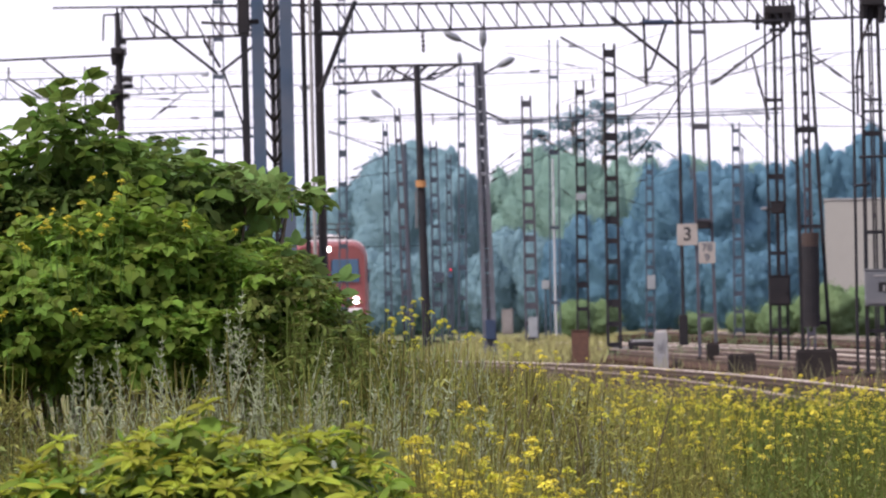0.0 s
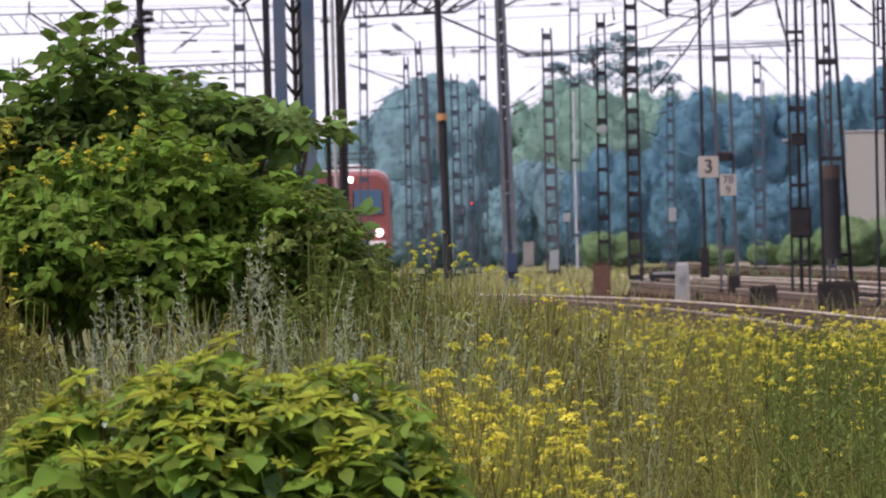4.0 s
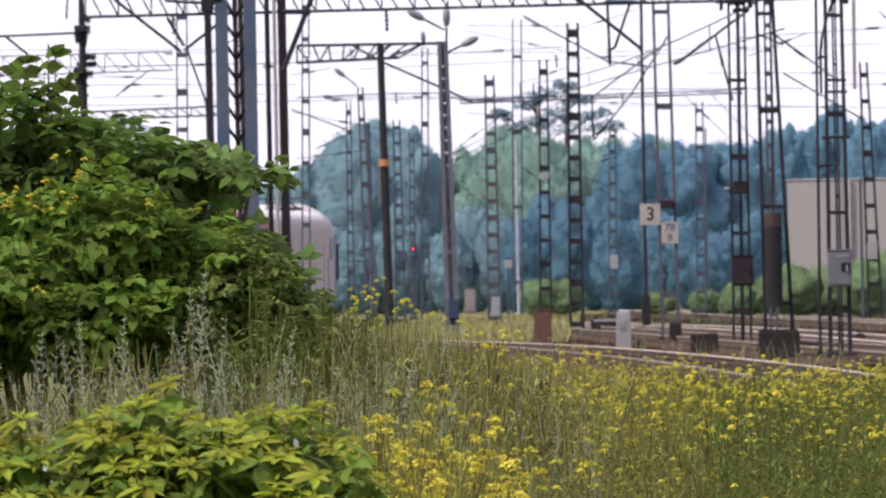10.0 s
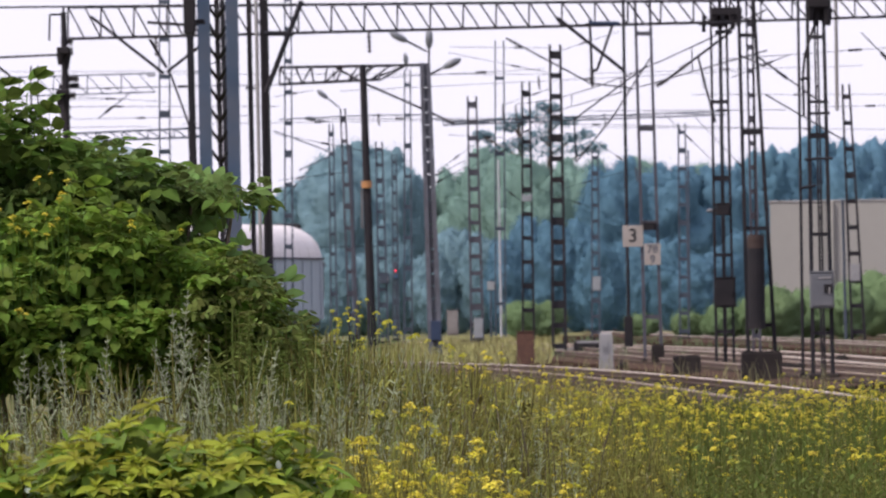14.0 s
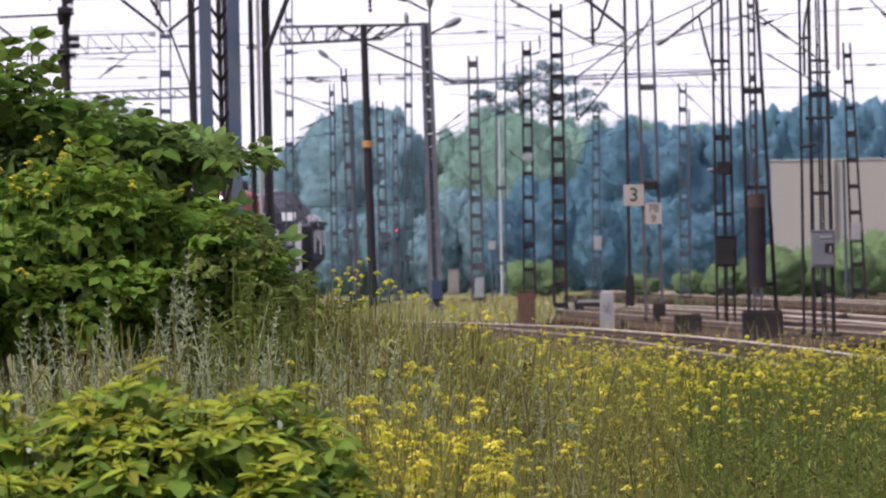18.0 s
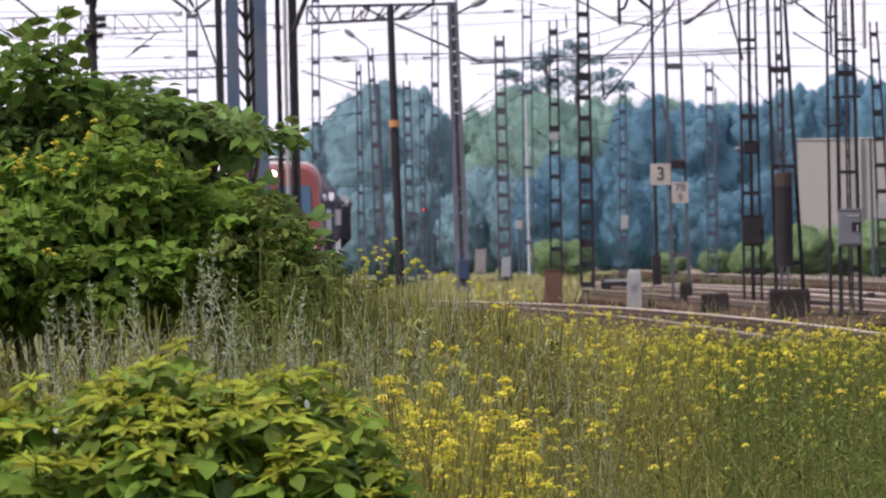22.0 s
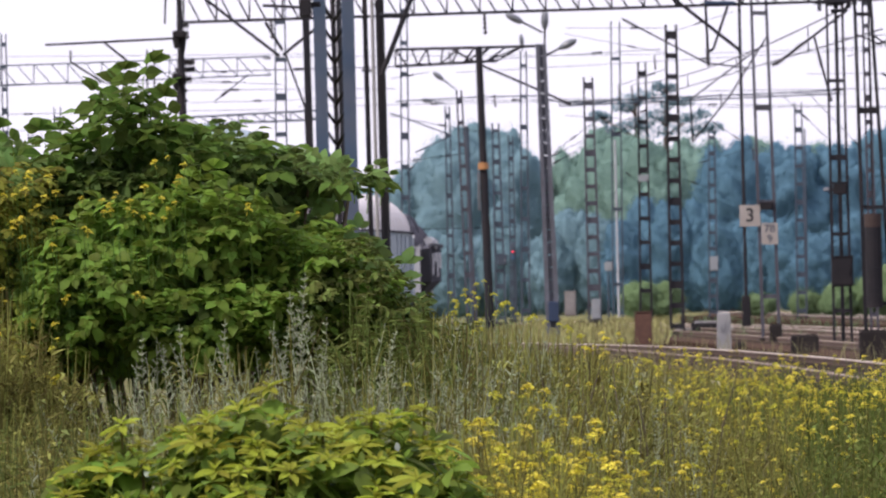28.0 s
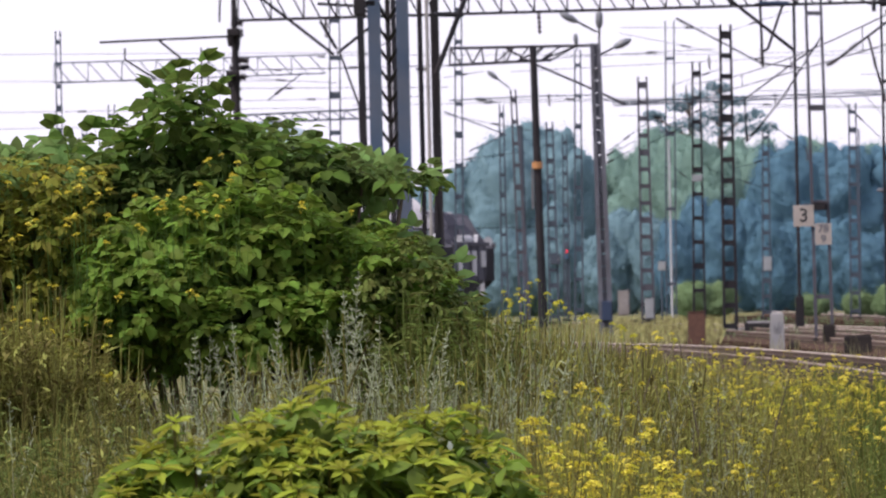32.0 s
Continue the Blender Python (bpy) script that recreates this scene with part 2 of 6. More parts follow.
# ---- mesh helpers ----
def thing(name, x, y, z, label, category, group="", kind=""):
    ob = new(name)
    ob.matrix_basis = pose(x, y, z)
    return tagged(ob, label, category, group, kind)


def part(name, bm, mat, parent, label="", smooth=False):
    me = bpy.data.meshes.new(name)
    bm.to_mesh(me)
    bm.free()
    me.materials.append(mat)
    if smooth:
        for p in me.polygons:
            p.use_smooth = True
    ob = new(name, me)
    ob.parent = parent
    if label:
        ob["label"] = label
    return ob


def piece(name, me, parent, m):
    ob = new(name, me)
    ob.parent = parent
    ob.matrix_basis = m
    return ob


def box_in(bm, cx, cy, cz, sx, sy, sz, bevel=0.0, rot=None):
    m = Matrix.Translation((cx, cy, cz)) @ (rot or Matrix()) @ Matrix.Diagonal((sx, sy, sz, 1))
    r = bmesh.ops.create_cube(bm, size=1, matrix=m)
    if bevel:
        es = list({e for v in r["verts"] for e in v.link_edges})
        bmesh.ops.bevel(bm, geom=es, offset=bevel, segments=2, affect='EDGES', profile=0.5)


def box(cx, cy, cz, sx, sy, sz, bevel=0.0, rot=None):
    bm = bmesh.new()
    box_in(bm, cx, cy, cz, sx, sy, sz, bevel, rot)
    return bm


def beam_in(bm, p, q, w, h=None, w2=None):
    """A bar of rectangular section from p to q, tapering from w to w2."""
    p, q = Vector(p), Vector(q)
    d = (q - p).normalized()
    side = d.cross(Vector((0, 1, 0)))
    if side.length < 0.05:
        side = d.cross(Vector((1, 0, 0)))
    side.normalize()
    up = side.cross(d)
    h = h or w
    k = (w2 or w) / w
    vs = []
    for c, f in ((p, 1.0), (q, k)):
        for a, b in ((-1, -1), (1, -1), (1, 1), (-1, 1)):
            vs.append(bm.verts.new(c + side * (a * w * f / 2) + up * (b * h * f / 2)))
    for f in ((3, 2, 1, 0), (4, 5, 6, 7), (0, 1, 5, 4), (1, 2, 6, 5), (2, 3, 7, 6), (3, 0, 4, 7)):
        bm.faces.new([vs[i] for i in f])


def beam(p, q, w, h=None, w2=None):
    bm = bmesh.new()
    beam_in(bm, p, q, w, h, w2)
    return bm


def tube_in(bm, p, q, r, r2=None, seg=8):
    p, q = Vector(p), Vector(q)
    d = q - p
    m = Matrix.Translation((p + q) / 2) @ d.to_track_quat('Z', 'Y').to_matrix().to_4x4()
    bmesh.ops.create_cone(bm, cap_ends=True, segments=seg, radius1=r, radius2=r if r2 is None else r2, depth=d.length, matrix=m)


def tube(p, q, r, r2=None, seg=8):
    bm = bmesh.new()
    tube_in(bm, p, q, r, r2, seg)
    return bm


def loft(rings):
    """A skin over rings of equal count; the ends are capped."""
    bm = bmesh.new()
    vs = [[bm.verts.new(p) for p in ring] for ring in rings]
    n = len(vs[0])
    for a, b in zip(vs, vs[1:]):
        for i in range(n):
            bm.faces.new((a[i], a[(i + 1) % n], b[(i + 1) % n], b[i]))
    bm.faces.new(vs[0][::-1])
    bm.faces.new(vs[-1])
    bmesh.ops.recalc_face_normals(bm, faces=bm.faces)
    return bm


def sub(p, q):
    return (p[0] - q[0], p[1] - q[1], p[2] - q[2])


def scatter(name, template, mats, material_, kind="stuff", label="", category="", parent=None):
    """Many copies of one small template joined into one mesh. template: (verts, quads or triangles); mats: array of 4x4."""
    tv, tf = np.array(template[0], float), template[1]
    mats = np.asarray(mats, float)
    n, k = len(mats), len(tv)
    hv = np.c_[tv, np.ones(k)]
    co = np.einsum('nij,kj->nki', mats[:, :3, :], hv).reshape(-1, 3)
    loops = np.concatenate([np.array(f) for f in tf])
    sizes = np.array([len(f) for f in tf])
    all_loops = (loops[None, :] + (np.arange(n) * k)[:, None]).ravel()
    totals = np.tile(sizes, n)
    starts = np.concatenate([[0], np.cumsum(totals)[:-1]])
    me = bpy.data.meshes.new(name)
    me.vertices.add(len(co))
    me.vertices.foreach_set("co", co.ravel())
    me.loops.add(len(all_loops))
    me.loops.foreach_set("vertex_index", all_loops)
    me.polygons.add(len(totals))
    me.polygons.foreach_set("loop_start", starts)
    me.update(calc_edges=True)
    me.materials.append(material_)
    ob = new(name, me)
    if parent:
        ob.parent = parent
        ob["kind"] = kind
        if label:
            ob["label"] = label
    else:
        tagged(ob, label, category, "", kind)
    return ob


def turns(pos, yaw, tilt, scale, tilt_yaw=None):
    """Poses for scatter: turned by yaw, leaning by tilt towards tilt_yaw, scaled."""
    n = len(pos)
    ty = np.random.uniform(0, 2 * np.pi, n) if tilt_yaw is None else tilt_yaw
    cy, sy = np.cos(yaw), np.sin(yaw)
    rz = np.zeros((n, 3, 3))
    rz[:, 0, 0], rz[:, 0, 1], rz[:, 1, 0], rz[:, 1, 1], rz[:, 2, 2] = cy, -sy, sy, cy, 1
    ax, ay = -np.sin(ty), np.cos(ty)
    c, s = np.cos(tilt), np.sin(tilt)
    r = np.zeros((n, 3, 3))
    r[:, 0, 0], r[:, 0, 1], r[:, 0, 2] = c + ax * ax * (1 - c), ax * ay * (1 - c), ay * s
    r[:, 1, 0], r[:, 1, 1], r[:, 1, 2] = ax * ay * (1 - c), c + ay * ay * (1 - c), -ax * s
    r[:, 2, 0], r[:, 2, 1], r[:, 2, 2] = -ay * s, ax * s, c
    m = np.zeros((n, 4, 4))
    sc = np.asarray(scale, float)
    if sc.ndim == 1:
        sc = np.repeat(sc[:, None], 3, 1)
    m[:, :3, :3] = (r @ rz) * sc[:, None, :]
    m[:, :3, 3], m[:, 3, 3] = pos, 1
    return m


# ---- ground and tracks ----
def rail_x(y):
    """The near yard track's right rail: it bends to the left with distance."""
    return 6.6 - (y - 150) ** 2 / 6200 - max(0.0, y - 250) ** 2 / 2000


def ground_sheet():
    bm = bmesh.new()
    ys = [-30, 0, 20, 60, 100, 150, 200, 260, 330, 420, 520, 700, 1000, 1600, 2600, 4500]
    xs = [-2500, -800, -250, -80, -30, -12, -4, 4, 12, 30, 80, 250, 800, 2500]
    grid = [[bm.verts.new((x, y, 0)) for x in xs] for y in ys]
    for a, b in zip(grid, grid[1:]):
        for i in range(len(xs) - 1):
            bm.faces.new((a[i], a[i + 1], b[i + 1], b[i]))
    me = bpy.data.meshes.new("ground")
    bm.to_mesh(me)
    bm.free()
    me.materials.append(GROUND)
    tagged(new("ground", me), "dry grassy earth of the railway yard", "ground", "", "structure")


def track(name, centre, y0, y1, label, step=6.0, dull='', lip=0.166):
    """Two rails on sleepers in a ballast bed along a curve centre(y) -> x."""
    top = thing(name, 0, 0, 0, label, "railway track", "yard tracks", "structure")
    ys = np.arange(y0, y1 + 0.01, step)
    pts = []
    for y in ys:
        s = (centre(y + 1) - centre(y - 1)) / 2
        n = math.hypot(1, s)
        pts.append((centre(y), y, 1 / n, -s / n))          # place and the unit vector across
    def strip(profile, mat, nm, lbl=""):
        bm = bmesh.new()
        prev = None
        for x, y, ax, ay in pts:
            ring = [bm.verts.new((x + ax * o, y + ay * o, z)) for o, z in profile]
            if prev:
                for i in range(len(ring) - 1):
                    bm.faces.new((prev[i], prev[i + 1], ring[i + 1], ring[i]))
            prev = ring
        bmesh.ops.recalc_face_normals(bm, faces=bm.faces)
        return part(nm, bm, mat, top, lbl)
    strip([(-2.2, -0.02), (-1.6, 0.05), (1.6, 0.05), (2.2, -0.02)], BALLAST, "ballast_bed", "rust-stained stone ballast")
    for side in (-0.7525, 0.7525):
        strip([(side - 0.062, 0.03), (side - 0.06, 0.045), (side - 0.012, 0.065), (side - 0.012, 0.13), (side - 0.036, 0.142), (side - 0.036, lip)], RAIL_DUSTY, "rail", "dusty brown rail side")
        strip([(side + 0.036, 0.176), (side + 0.036, 0.15), (side + 0.012, 0.14), (side + 0.012, 0.065), (side + 0.06, 0.045), (side + 0.062, 0.03)], RAIL_SIDE, "rail_web")
        worn = dull == 'both' or dull == 'left' and side < 0
        strip([(side - 0.036, lip), (side - 0.036, 0.174), (side - 0.03, RAIL), (side + 0.03, RAIL), (side + 0.036, 0.176)], RAIL_WORN if worn else RAIL_TOP, "rail_head", "dull brown rail head" if worn else "polished steel rail head")
    me = bpy.data.meshes.new("sleeper")
    bm = box(0, 0, 0.03, 2.5, 0.24, 0.07, 0.012)
    bm.to_mesh(me)
    bm.free()
    me.materials.append(SLEEPER)
    near = [y for y in np.arange(y0 + 0.3, min(y1, y0 + 70), 0.62)][:100]
    for y in near:
        s = (centre(y + 1) - centre(y - 1)) / 2
        piece("sleeper", me, top, pose(centre(y), y, 0.012, 0, 0, -math.degrees(math.atan(s))))
    far = np.arange(near[-1] + 0.62, y1, 0.62)
    if len(far):
        v = [(sx * 1.25, sy * 0.12, z) for z in (0.0, 0.065) for sx, sy in ((-1, -1), (1, -1), (1, 1), (-1, 1))]
        f = [(4, 5, 6, 7), (0, 1, 5, 4), (1, 2, 6, 5), (2, 3, 7, 6), (3, 0, 4, 7)]
        px = np.array([centre(y) for y in far])
        sl = np.array([(centre(y + 1) - centre(y - 1)) / 2 for y in far])
        scatter("far_sleepers", (v, f), turns(np.c_[px, far, np.full(len(far), 0.012)], -np.arctan(sl), np.zeros(len(far)), np.ones(len(far))), SLEEPER, parent=top)
    return top


def yard():
    ground_sheet()
    track("track", lambda y: rail_x(y) - 0.75, 120, 318, "curving yard track with bright worn rails", dull='left')
    track("track", lambda y: rail_x(y) - 4.3 + 0.004 * (y - 100), 84, 160, "weed-grown near siding with worn rails")
    bend = lambda y, x0, y0, r, m: x0 - r * (1 - math.cos(m)) - (abs(y - y0) - r * math.sin(m)) * math.tan(m) if abs(y - y0) > r * math.sin(m) else x0 - r + math.sqrt(r * r - (y - y0) ** 2)
    track("track", lambda y: -1.78 - (y - 450) * 0.006 if y > 450 else bend(y, -1.78, 450, 82, 0.9), 330, 700, "curving track of the hopper train behind the thicket", 5)
    track("track", lambda y: bend(y, -2.42, 397, 135 if y > 397 else 280, 0.5), 290, 520, "second curving track behind the thicket", 5)
    track("track", lambda y: 8.9 - (y - 279) * 0.0129, 200, 580, "straight middle yard track with dull dusty rails", 10, 'both', 0.166)
    track("track", lambda y: 11.6 - (max(0, y - 300)) ** 2 / 7200, 230, 540, "distant straight yard track with bright rails", lip=0.146)
    track("track", lambda y: 17.6 - (y - 360) * 0.001, 300, 760, "farther yard track with bright rails", 20, lip=0.155)
    track("track", lambda y: 24.0 + (y - 400) * 0.004, 330, 800, "farthest yard track with bright rails", 20, lip=0.155)


def yard_bed():
    """The sooty ballast field under the distant tracks."""
    bm = bmesh.new()
    prev = None
    for y in list(range(170, 330, 10)) + [360, 420, 500, 600, 720]:
        x = rail_x(min(y, 318)) + 0.6 if y < 330 else 6.5 + (y - 360) * 0.012
        x = max(x, 1.0)
        row = [bm.verts.new((x, y, 0.006)), bm.verts.new((60, y, 0.006))]
        if prev:
            bm.faces.new((prev[0], prev[1], row[1], row[0]))
        prev = row
    me = bpy.data.meshes.new("yard_bed")
    bm.to_mesh(me)
    bm.free()
    me.materials.append(YARD_DIRT)
    tagged(new("yard_bed", me), "sooty brown ballast field of the yard", "ground", "", "structure")


yard()
yard_bed()


# ---- far woodland ----
def clump_leaf():
    """A bent leaf of two facets."""
    return ([(-.5, 0, -.08), (0, -.4, .06), (.5, 0, -.08), (0, .42, .04)], [(0, 1, 3), (1, 2, 3)])


TUFT = ([(-.5, -.3, -.05), (.5, -.34, .04), (.04, .56, 0)], [(0, 1, 2)])          # a tiny spray of the far wood


def crown_points(n, rx, ry, rz, seed, hollow=0.55):
    rs = np.random.RandomState(seed)
    v = rs.normal(size=(n, 3))
    v /= np.linalg.norm(v, axis=1)[:, None]
    lump = 1 + 0.22 * np.sin(v[:, 0] * 5 + seed) * np.sin(v[:, 2] * 6 + seed * 2) + 0.12 * np.sin(v[:, 1] * 11 + v[:, 0] * 9 + seed)
    r = (hollow + (1 - hollow) * rs.uniform(size=n) ** 0.5) * lump
    return v * r[:, None] * (rx, ry, rz)


def tree(x, y, height, width, mat, seed, label, leaves=900, spray=0.12, bare=0.25, name="tree", category="tree"):
    """A tapered trunk with limbs in an uneven leafy mass under a coat of small sprays."""
    rs = np.random.RandomState(seed)
    top = thing(name, x, y, 0, label, category, "woodland behind the yard")
    bm = bmesh.new()
    tube_in(bm, (0, 0, -0.2), (0.1, 0, height * 0.55), height * 0.022, height * 0.012)
    tube_in(bm, (0.1, 0, height * 0.54), (0.0, 0, height * 0.85), height * 0.012, height * 0.004)
    for i in range(7):
        a, z = i * 2.4 + seed, height * (bare + (0.85 - bare) * (i + 0.6) / 7)
        reach = width * 0.3 * rs.uniform(0.6, 1.0)
        tube_in(bm, (0, 0, z - height * 0.1), (math.cos(a) * reach, math.sin(a) * reach, z), height * 0.008, height * 0.003, 5)
    part("trunk", bm, BARK, top)
    # the mass: a tall crown swollen by boughs of three sizes
    z0, z1 = height * bare * 0.6, height
    bm = bmesh.new()
    bmesh.ops.create_icosphere(bm, subdivisions=4, radius=1.0)
    shift = Vector((seed * 3.7, seed * 1.3, seed * 0.7))
    for v in bm.verts:
        d = v.co.copy()
        q = Vector((d.x, d.y, d.z * height / width)) + shift
        f = 0.94 + 0.30 * noise.noise(q * 1.3) + 0.18 * noise.noise(q * 3.1) + 0.11 * noise.noise(q * 7)
        v.co = (d.x * f * width * 0.54, d.y * f * width * 0.54, (z0 + z1) / 2 + d.z * (f if d.z > 0 else 1.0) * (z1 - z0) * 0.5)
    bm.normal_update()
    c = np.array([tuple(f.calc_center_median()) for f in bm.faces])
    m = np.array([tuple(f.normal) for f in bm.faces])
    part("foliage_mass", bm, mat, top, smooth=True)
    k = rs.randint(0, len(c), leaves)
    out = m[k] + rs.normal(0, .3, (leaves, 3))
    out /= np.linalg.norm(out, axis=1)[:, None]
    pos = c[k] + rs.normal(0, width * .03, (leaves, 3)) + m[k] * (rs.uniform(0, 1, leaves) ** 3 * width * .09)[:, None]
    scatter("crown", TUFT, turns(pos, rs.uniform(0, 6.3, leaves), np.arccos(out[:, 2]), spray * rs.uniform(0.5, 1.5, leaves), np.arctan2(out[:, 1], out[:, 0])), mat, "", parent=top)
    return top


def crown(top, lobes, each, spray, mat, seed):
    """Sprays over lobes (centre, radius, half-height)."""
    rs = np.random.RandomState(seed + 7)
    pos = np.concatenate([crown_points(each, r, r, h, seed * 13 + i, 0.6) + np.array(c) for i, (c, r, h) in enumerate(lobes)])
    n = len(pos)
    scatter("crown", clump_leaf(), turns(pos, rs.uniform(0, 6.3, n), rs.uniform(0.2, 1.4, n), spray * rs.uniform(0.6, 1.4, n), rs.uniform(0, 6.3, n)), mat, "", parent=top)


def pine():
    """The open-crowned pine above the wood: bare limbs with level pads of needles."""
    d = 930.0
    k = d / 22452
    top = thing("pine_tree", 375 * k, d, 0, "tall open-crowned pine with level pads of needles above the wood", "tree", "woodland behind the yard")
    pads = ((283, 316, 20, 8), (305, 292, 24, 9), (357, 350, 46, 8), (330, 335, 25, 7), (382, 314, 30, 11), (420, 340, 30, 7), (450, 314, 28, 7), (400, 292, 50, 10), (345, 300, 26, 8), (470, 292, 30, 8), (398, 366, 22, 7))
    bm = bmesh.new()
    lobes = []
    for b, r, w, h in pads:
        c = ((b - 375) * k, 0.6 * math.sin(b), EYE + r * k)
        stem = (-30 if b < 365 else 25) * k
        tube_in(bm, (stem, 0, c[2] - abs(c[0] - stem) * 0.5 - 0.3), c, 0.13, 0.05, 5)
        for j in range(3):
            lobes.append(((c[0] + (j - 1) * w * k * 0.55, c[1] + 0.4 * (j - 1), c[2] + 0.15 * math.sin(j * 2 + b)), w * k * 0.5, h * k * 1.3))
    for stem in (-30, 25):
        tube_in(bm, (stem * k * 0.6, 0, 0), (stem * k, 0, EYE + 345 * k), 0.28, 0.1, 8)
    part("trunk", bm, BARK, top)
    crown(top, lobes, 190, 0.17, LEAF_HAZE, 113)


def woodland():
    # the front rank: rounded crowns from behind the masts to the warehouse
    rs = np.random.RandomState(5)
    d = 900.0
    # (bearing, crown top above the horizon, width), in units of the sight line
    for i, (b, r, w) in enumerate(((-70, 225, 90), (-20, 255, 110), (25, 290, 120), (80, 298, 130), (125, 270, 100), (160, 215, 80), (200, 220, 110), (235, 245, 100),
                                   (280, 262, 110), (330, 268, 110), (375, 262, 110), (420, 250, 100), (465, 262, 110), (510, 268, 120), (560, 266, 110), (610, 262, 120),
                                   (660, 252, 110), (705, 258, 100))):
        dd = d + rs.uniform(-40, 40)
        kk = dd / 22452
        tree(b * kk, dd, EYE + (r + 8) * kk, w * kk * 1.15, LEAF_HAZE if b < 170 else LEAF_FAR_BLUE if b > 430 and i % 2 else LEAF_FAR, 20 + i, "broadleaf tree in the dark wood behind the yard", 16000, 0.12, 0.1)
    # a lower, open rank in front; its blue leaf colour carries haze and shade
    for i, b in enumerate(range(-60, 750, 42)):
        dd = 840 + rs.uniform(-25, 25)
        kk = dd / 22452
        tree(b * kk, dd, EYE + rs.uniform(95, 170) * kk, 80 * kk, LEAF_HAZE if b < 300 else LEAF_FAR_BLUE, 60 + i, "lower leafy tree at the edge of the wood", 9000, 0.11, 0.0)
    pine()
    # far trees to either side, their leaves coloured bluish for haze
    for i, (b, r, w) in enumerate(((-140, 205, 80), (-100, 225, 70), (-200, 190, 90), (-300, 210, 90), (-390, 220, 90), (-480, 200, 100), (-590, 215, 110), (-700, 205, 110), (-820, 210, 120),
                                   (770, 278, 50), (815, 296, 60), (870, 304, 55), (925, 294, 55), (980, 300, 60), (1040, 296, 60), (792, 288, 40), (842, 290, 45), (897, 300, 40), (952, 288, 50), (1010, 296, 50))):
        dd = 1300.0 + 20 * (i % 3)
        kk = dd / 22452
        tree(b * kk, dd, EYE + r * kk, w * kk * 1.9, LEAF_HAZE if b < 0 else LEAF_FAR_BLUE, 130 + i, "far tree beyond the yard with haze-blued leaf colour", 9000, 0.16, 0.03)
    # shrubs on the yard's far edge
    for i, (b, r, w, dd) in enumerate(((345, 24, 60, 640), (390, 22, 60, 660), (560, -2, 60, 650), (640, 0, 60, 600), (700, 12, 70, 560), (760, 26, 80, 560),
                                       (800, 40, 90, 545), (860, 38, 90, 550), (920, 50, 90, 545), (980, 65, 100, 550))):
        kk = dd / 22452
        tree(b * kk, dd, EYE + r * kk, w * kk, LEAF_SHRUB, 160 + i, "soft green shrub on the yard's edge", 3500, 0.07, 0.0, "shrub", "shrub")


def warehouse():
    x0, y0 = 20.7, 590
    top = thing("warehouse", x0, y0, 0, "long low beige warehouse with a flat roof behind the yard", "warehouse")
    top.matrix_basis = pose(x0, y0, 0, 0, 0, -2.1)
    h = 6.299
    part("wall", box(30, 12, h / 2, 60, 24, h), WALL_BEIGE, top)
    part("roof", box(30, 12, h + 0.035, 60.1, 24.1, 0.07, 0.02), ROOF_GREY, top)
    for i in range(12):
        part("cladding_joint", box(2.5 + i * 4.9, -0.02, h / 2, 0.06, 0.04, h - 0.1), WALL_BEIGE, top)
    part("drainpipe", tube((2.9, -0.12, 0), (2.9, -0.12, h), 0.08), WALL_BEIGE, top)


def far_wood():
    """The mass of wood far behind the trees, a plain backdrop whose blue glow stands in for haze."""
    bm = bmesh.new()
    prev = None
    for i in range(121):
        b = -900 + i * 17.5
        top = np.interp(b, (-900, -150, -60, 60, 140, 170, 230, 700, 760, 900, 1200), (150, 150, 215, 278, 255, 190, 225, 222, 250, 275, 270)) + 14 * math.sin(i * 1.3) + 9 * math.sin(i * 3.1)
        y = 1700.0
        row = [bm.verts.new((b * y / 22452, y, -1)), bm.verts.new((b * y / 22452, y + 3 * math.sin(i), EYE + top * y / 22452))]
        if prev:
            bm.faces.new((prev[0], row[0], row[1], prev[1]))
        prev = row
    me = bpy.data.meshes.new("backdrop")
    bm.to_mesh(me)
    bm.free()
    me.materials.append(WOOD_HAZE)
    tagged(new("backdrop", me), "glowing blue backdrop of hazy wood far behind the yard", "backdrop", "", "structure")


def parked_coach():
    """A pale blue coach standing end-on behind the thicket."""
    x0, y0 = -3.917, 205
    top = thing("coach", x0, y0, 0, "pale blue coach standing behind the thicket", "coach")
    part("body", box(0, 11, 2.2, 2.85, 22, 2.6, 0.08), PALE_BLUE, top)
    ring = lambda y: [(1.43 * math.cos(a), y, 3.45 + 0.72 * math.sin(a)) for a in np.linspace(0, math.pi, 15)]
    part("roof", loft([ring(-0.05), ring(22.05)]), PALE_BLUE, top)
    for s in (-0.85, 0.0, 0.85):
        part("end_window", box(s, -0.01, 2.8, 0.5, 0.04, 0.8, 0.02), DARK_GLASS, top)
    for s in (-1.43, 1.43):
        for i in range(8):
            part("side_window", box(s, 2.5 + i * 2.4, 2.7, 0.04, 1.4, 0.8, 0.02), DARK_GLASS, top)
    part("underframe", box(0, 11, 0.8, 2.5, 21.5, 0.3, 0.03), UNDER, top)
    for y in (3.5, 18.5):
        part("bogie", box(0, y, 0.45, 2.2, 3.4, 0.7, 0.08), UNDER, top)


woodland()
warehouse()
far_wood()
parked_coach()


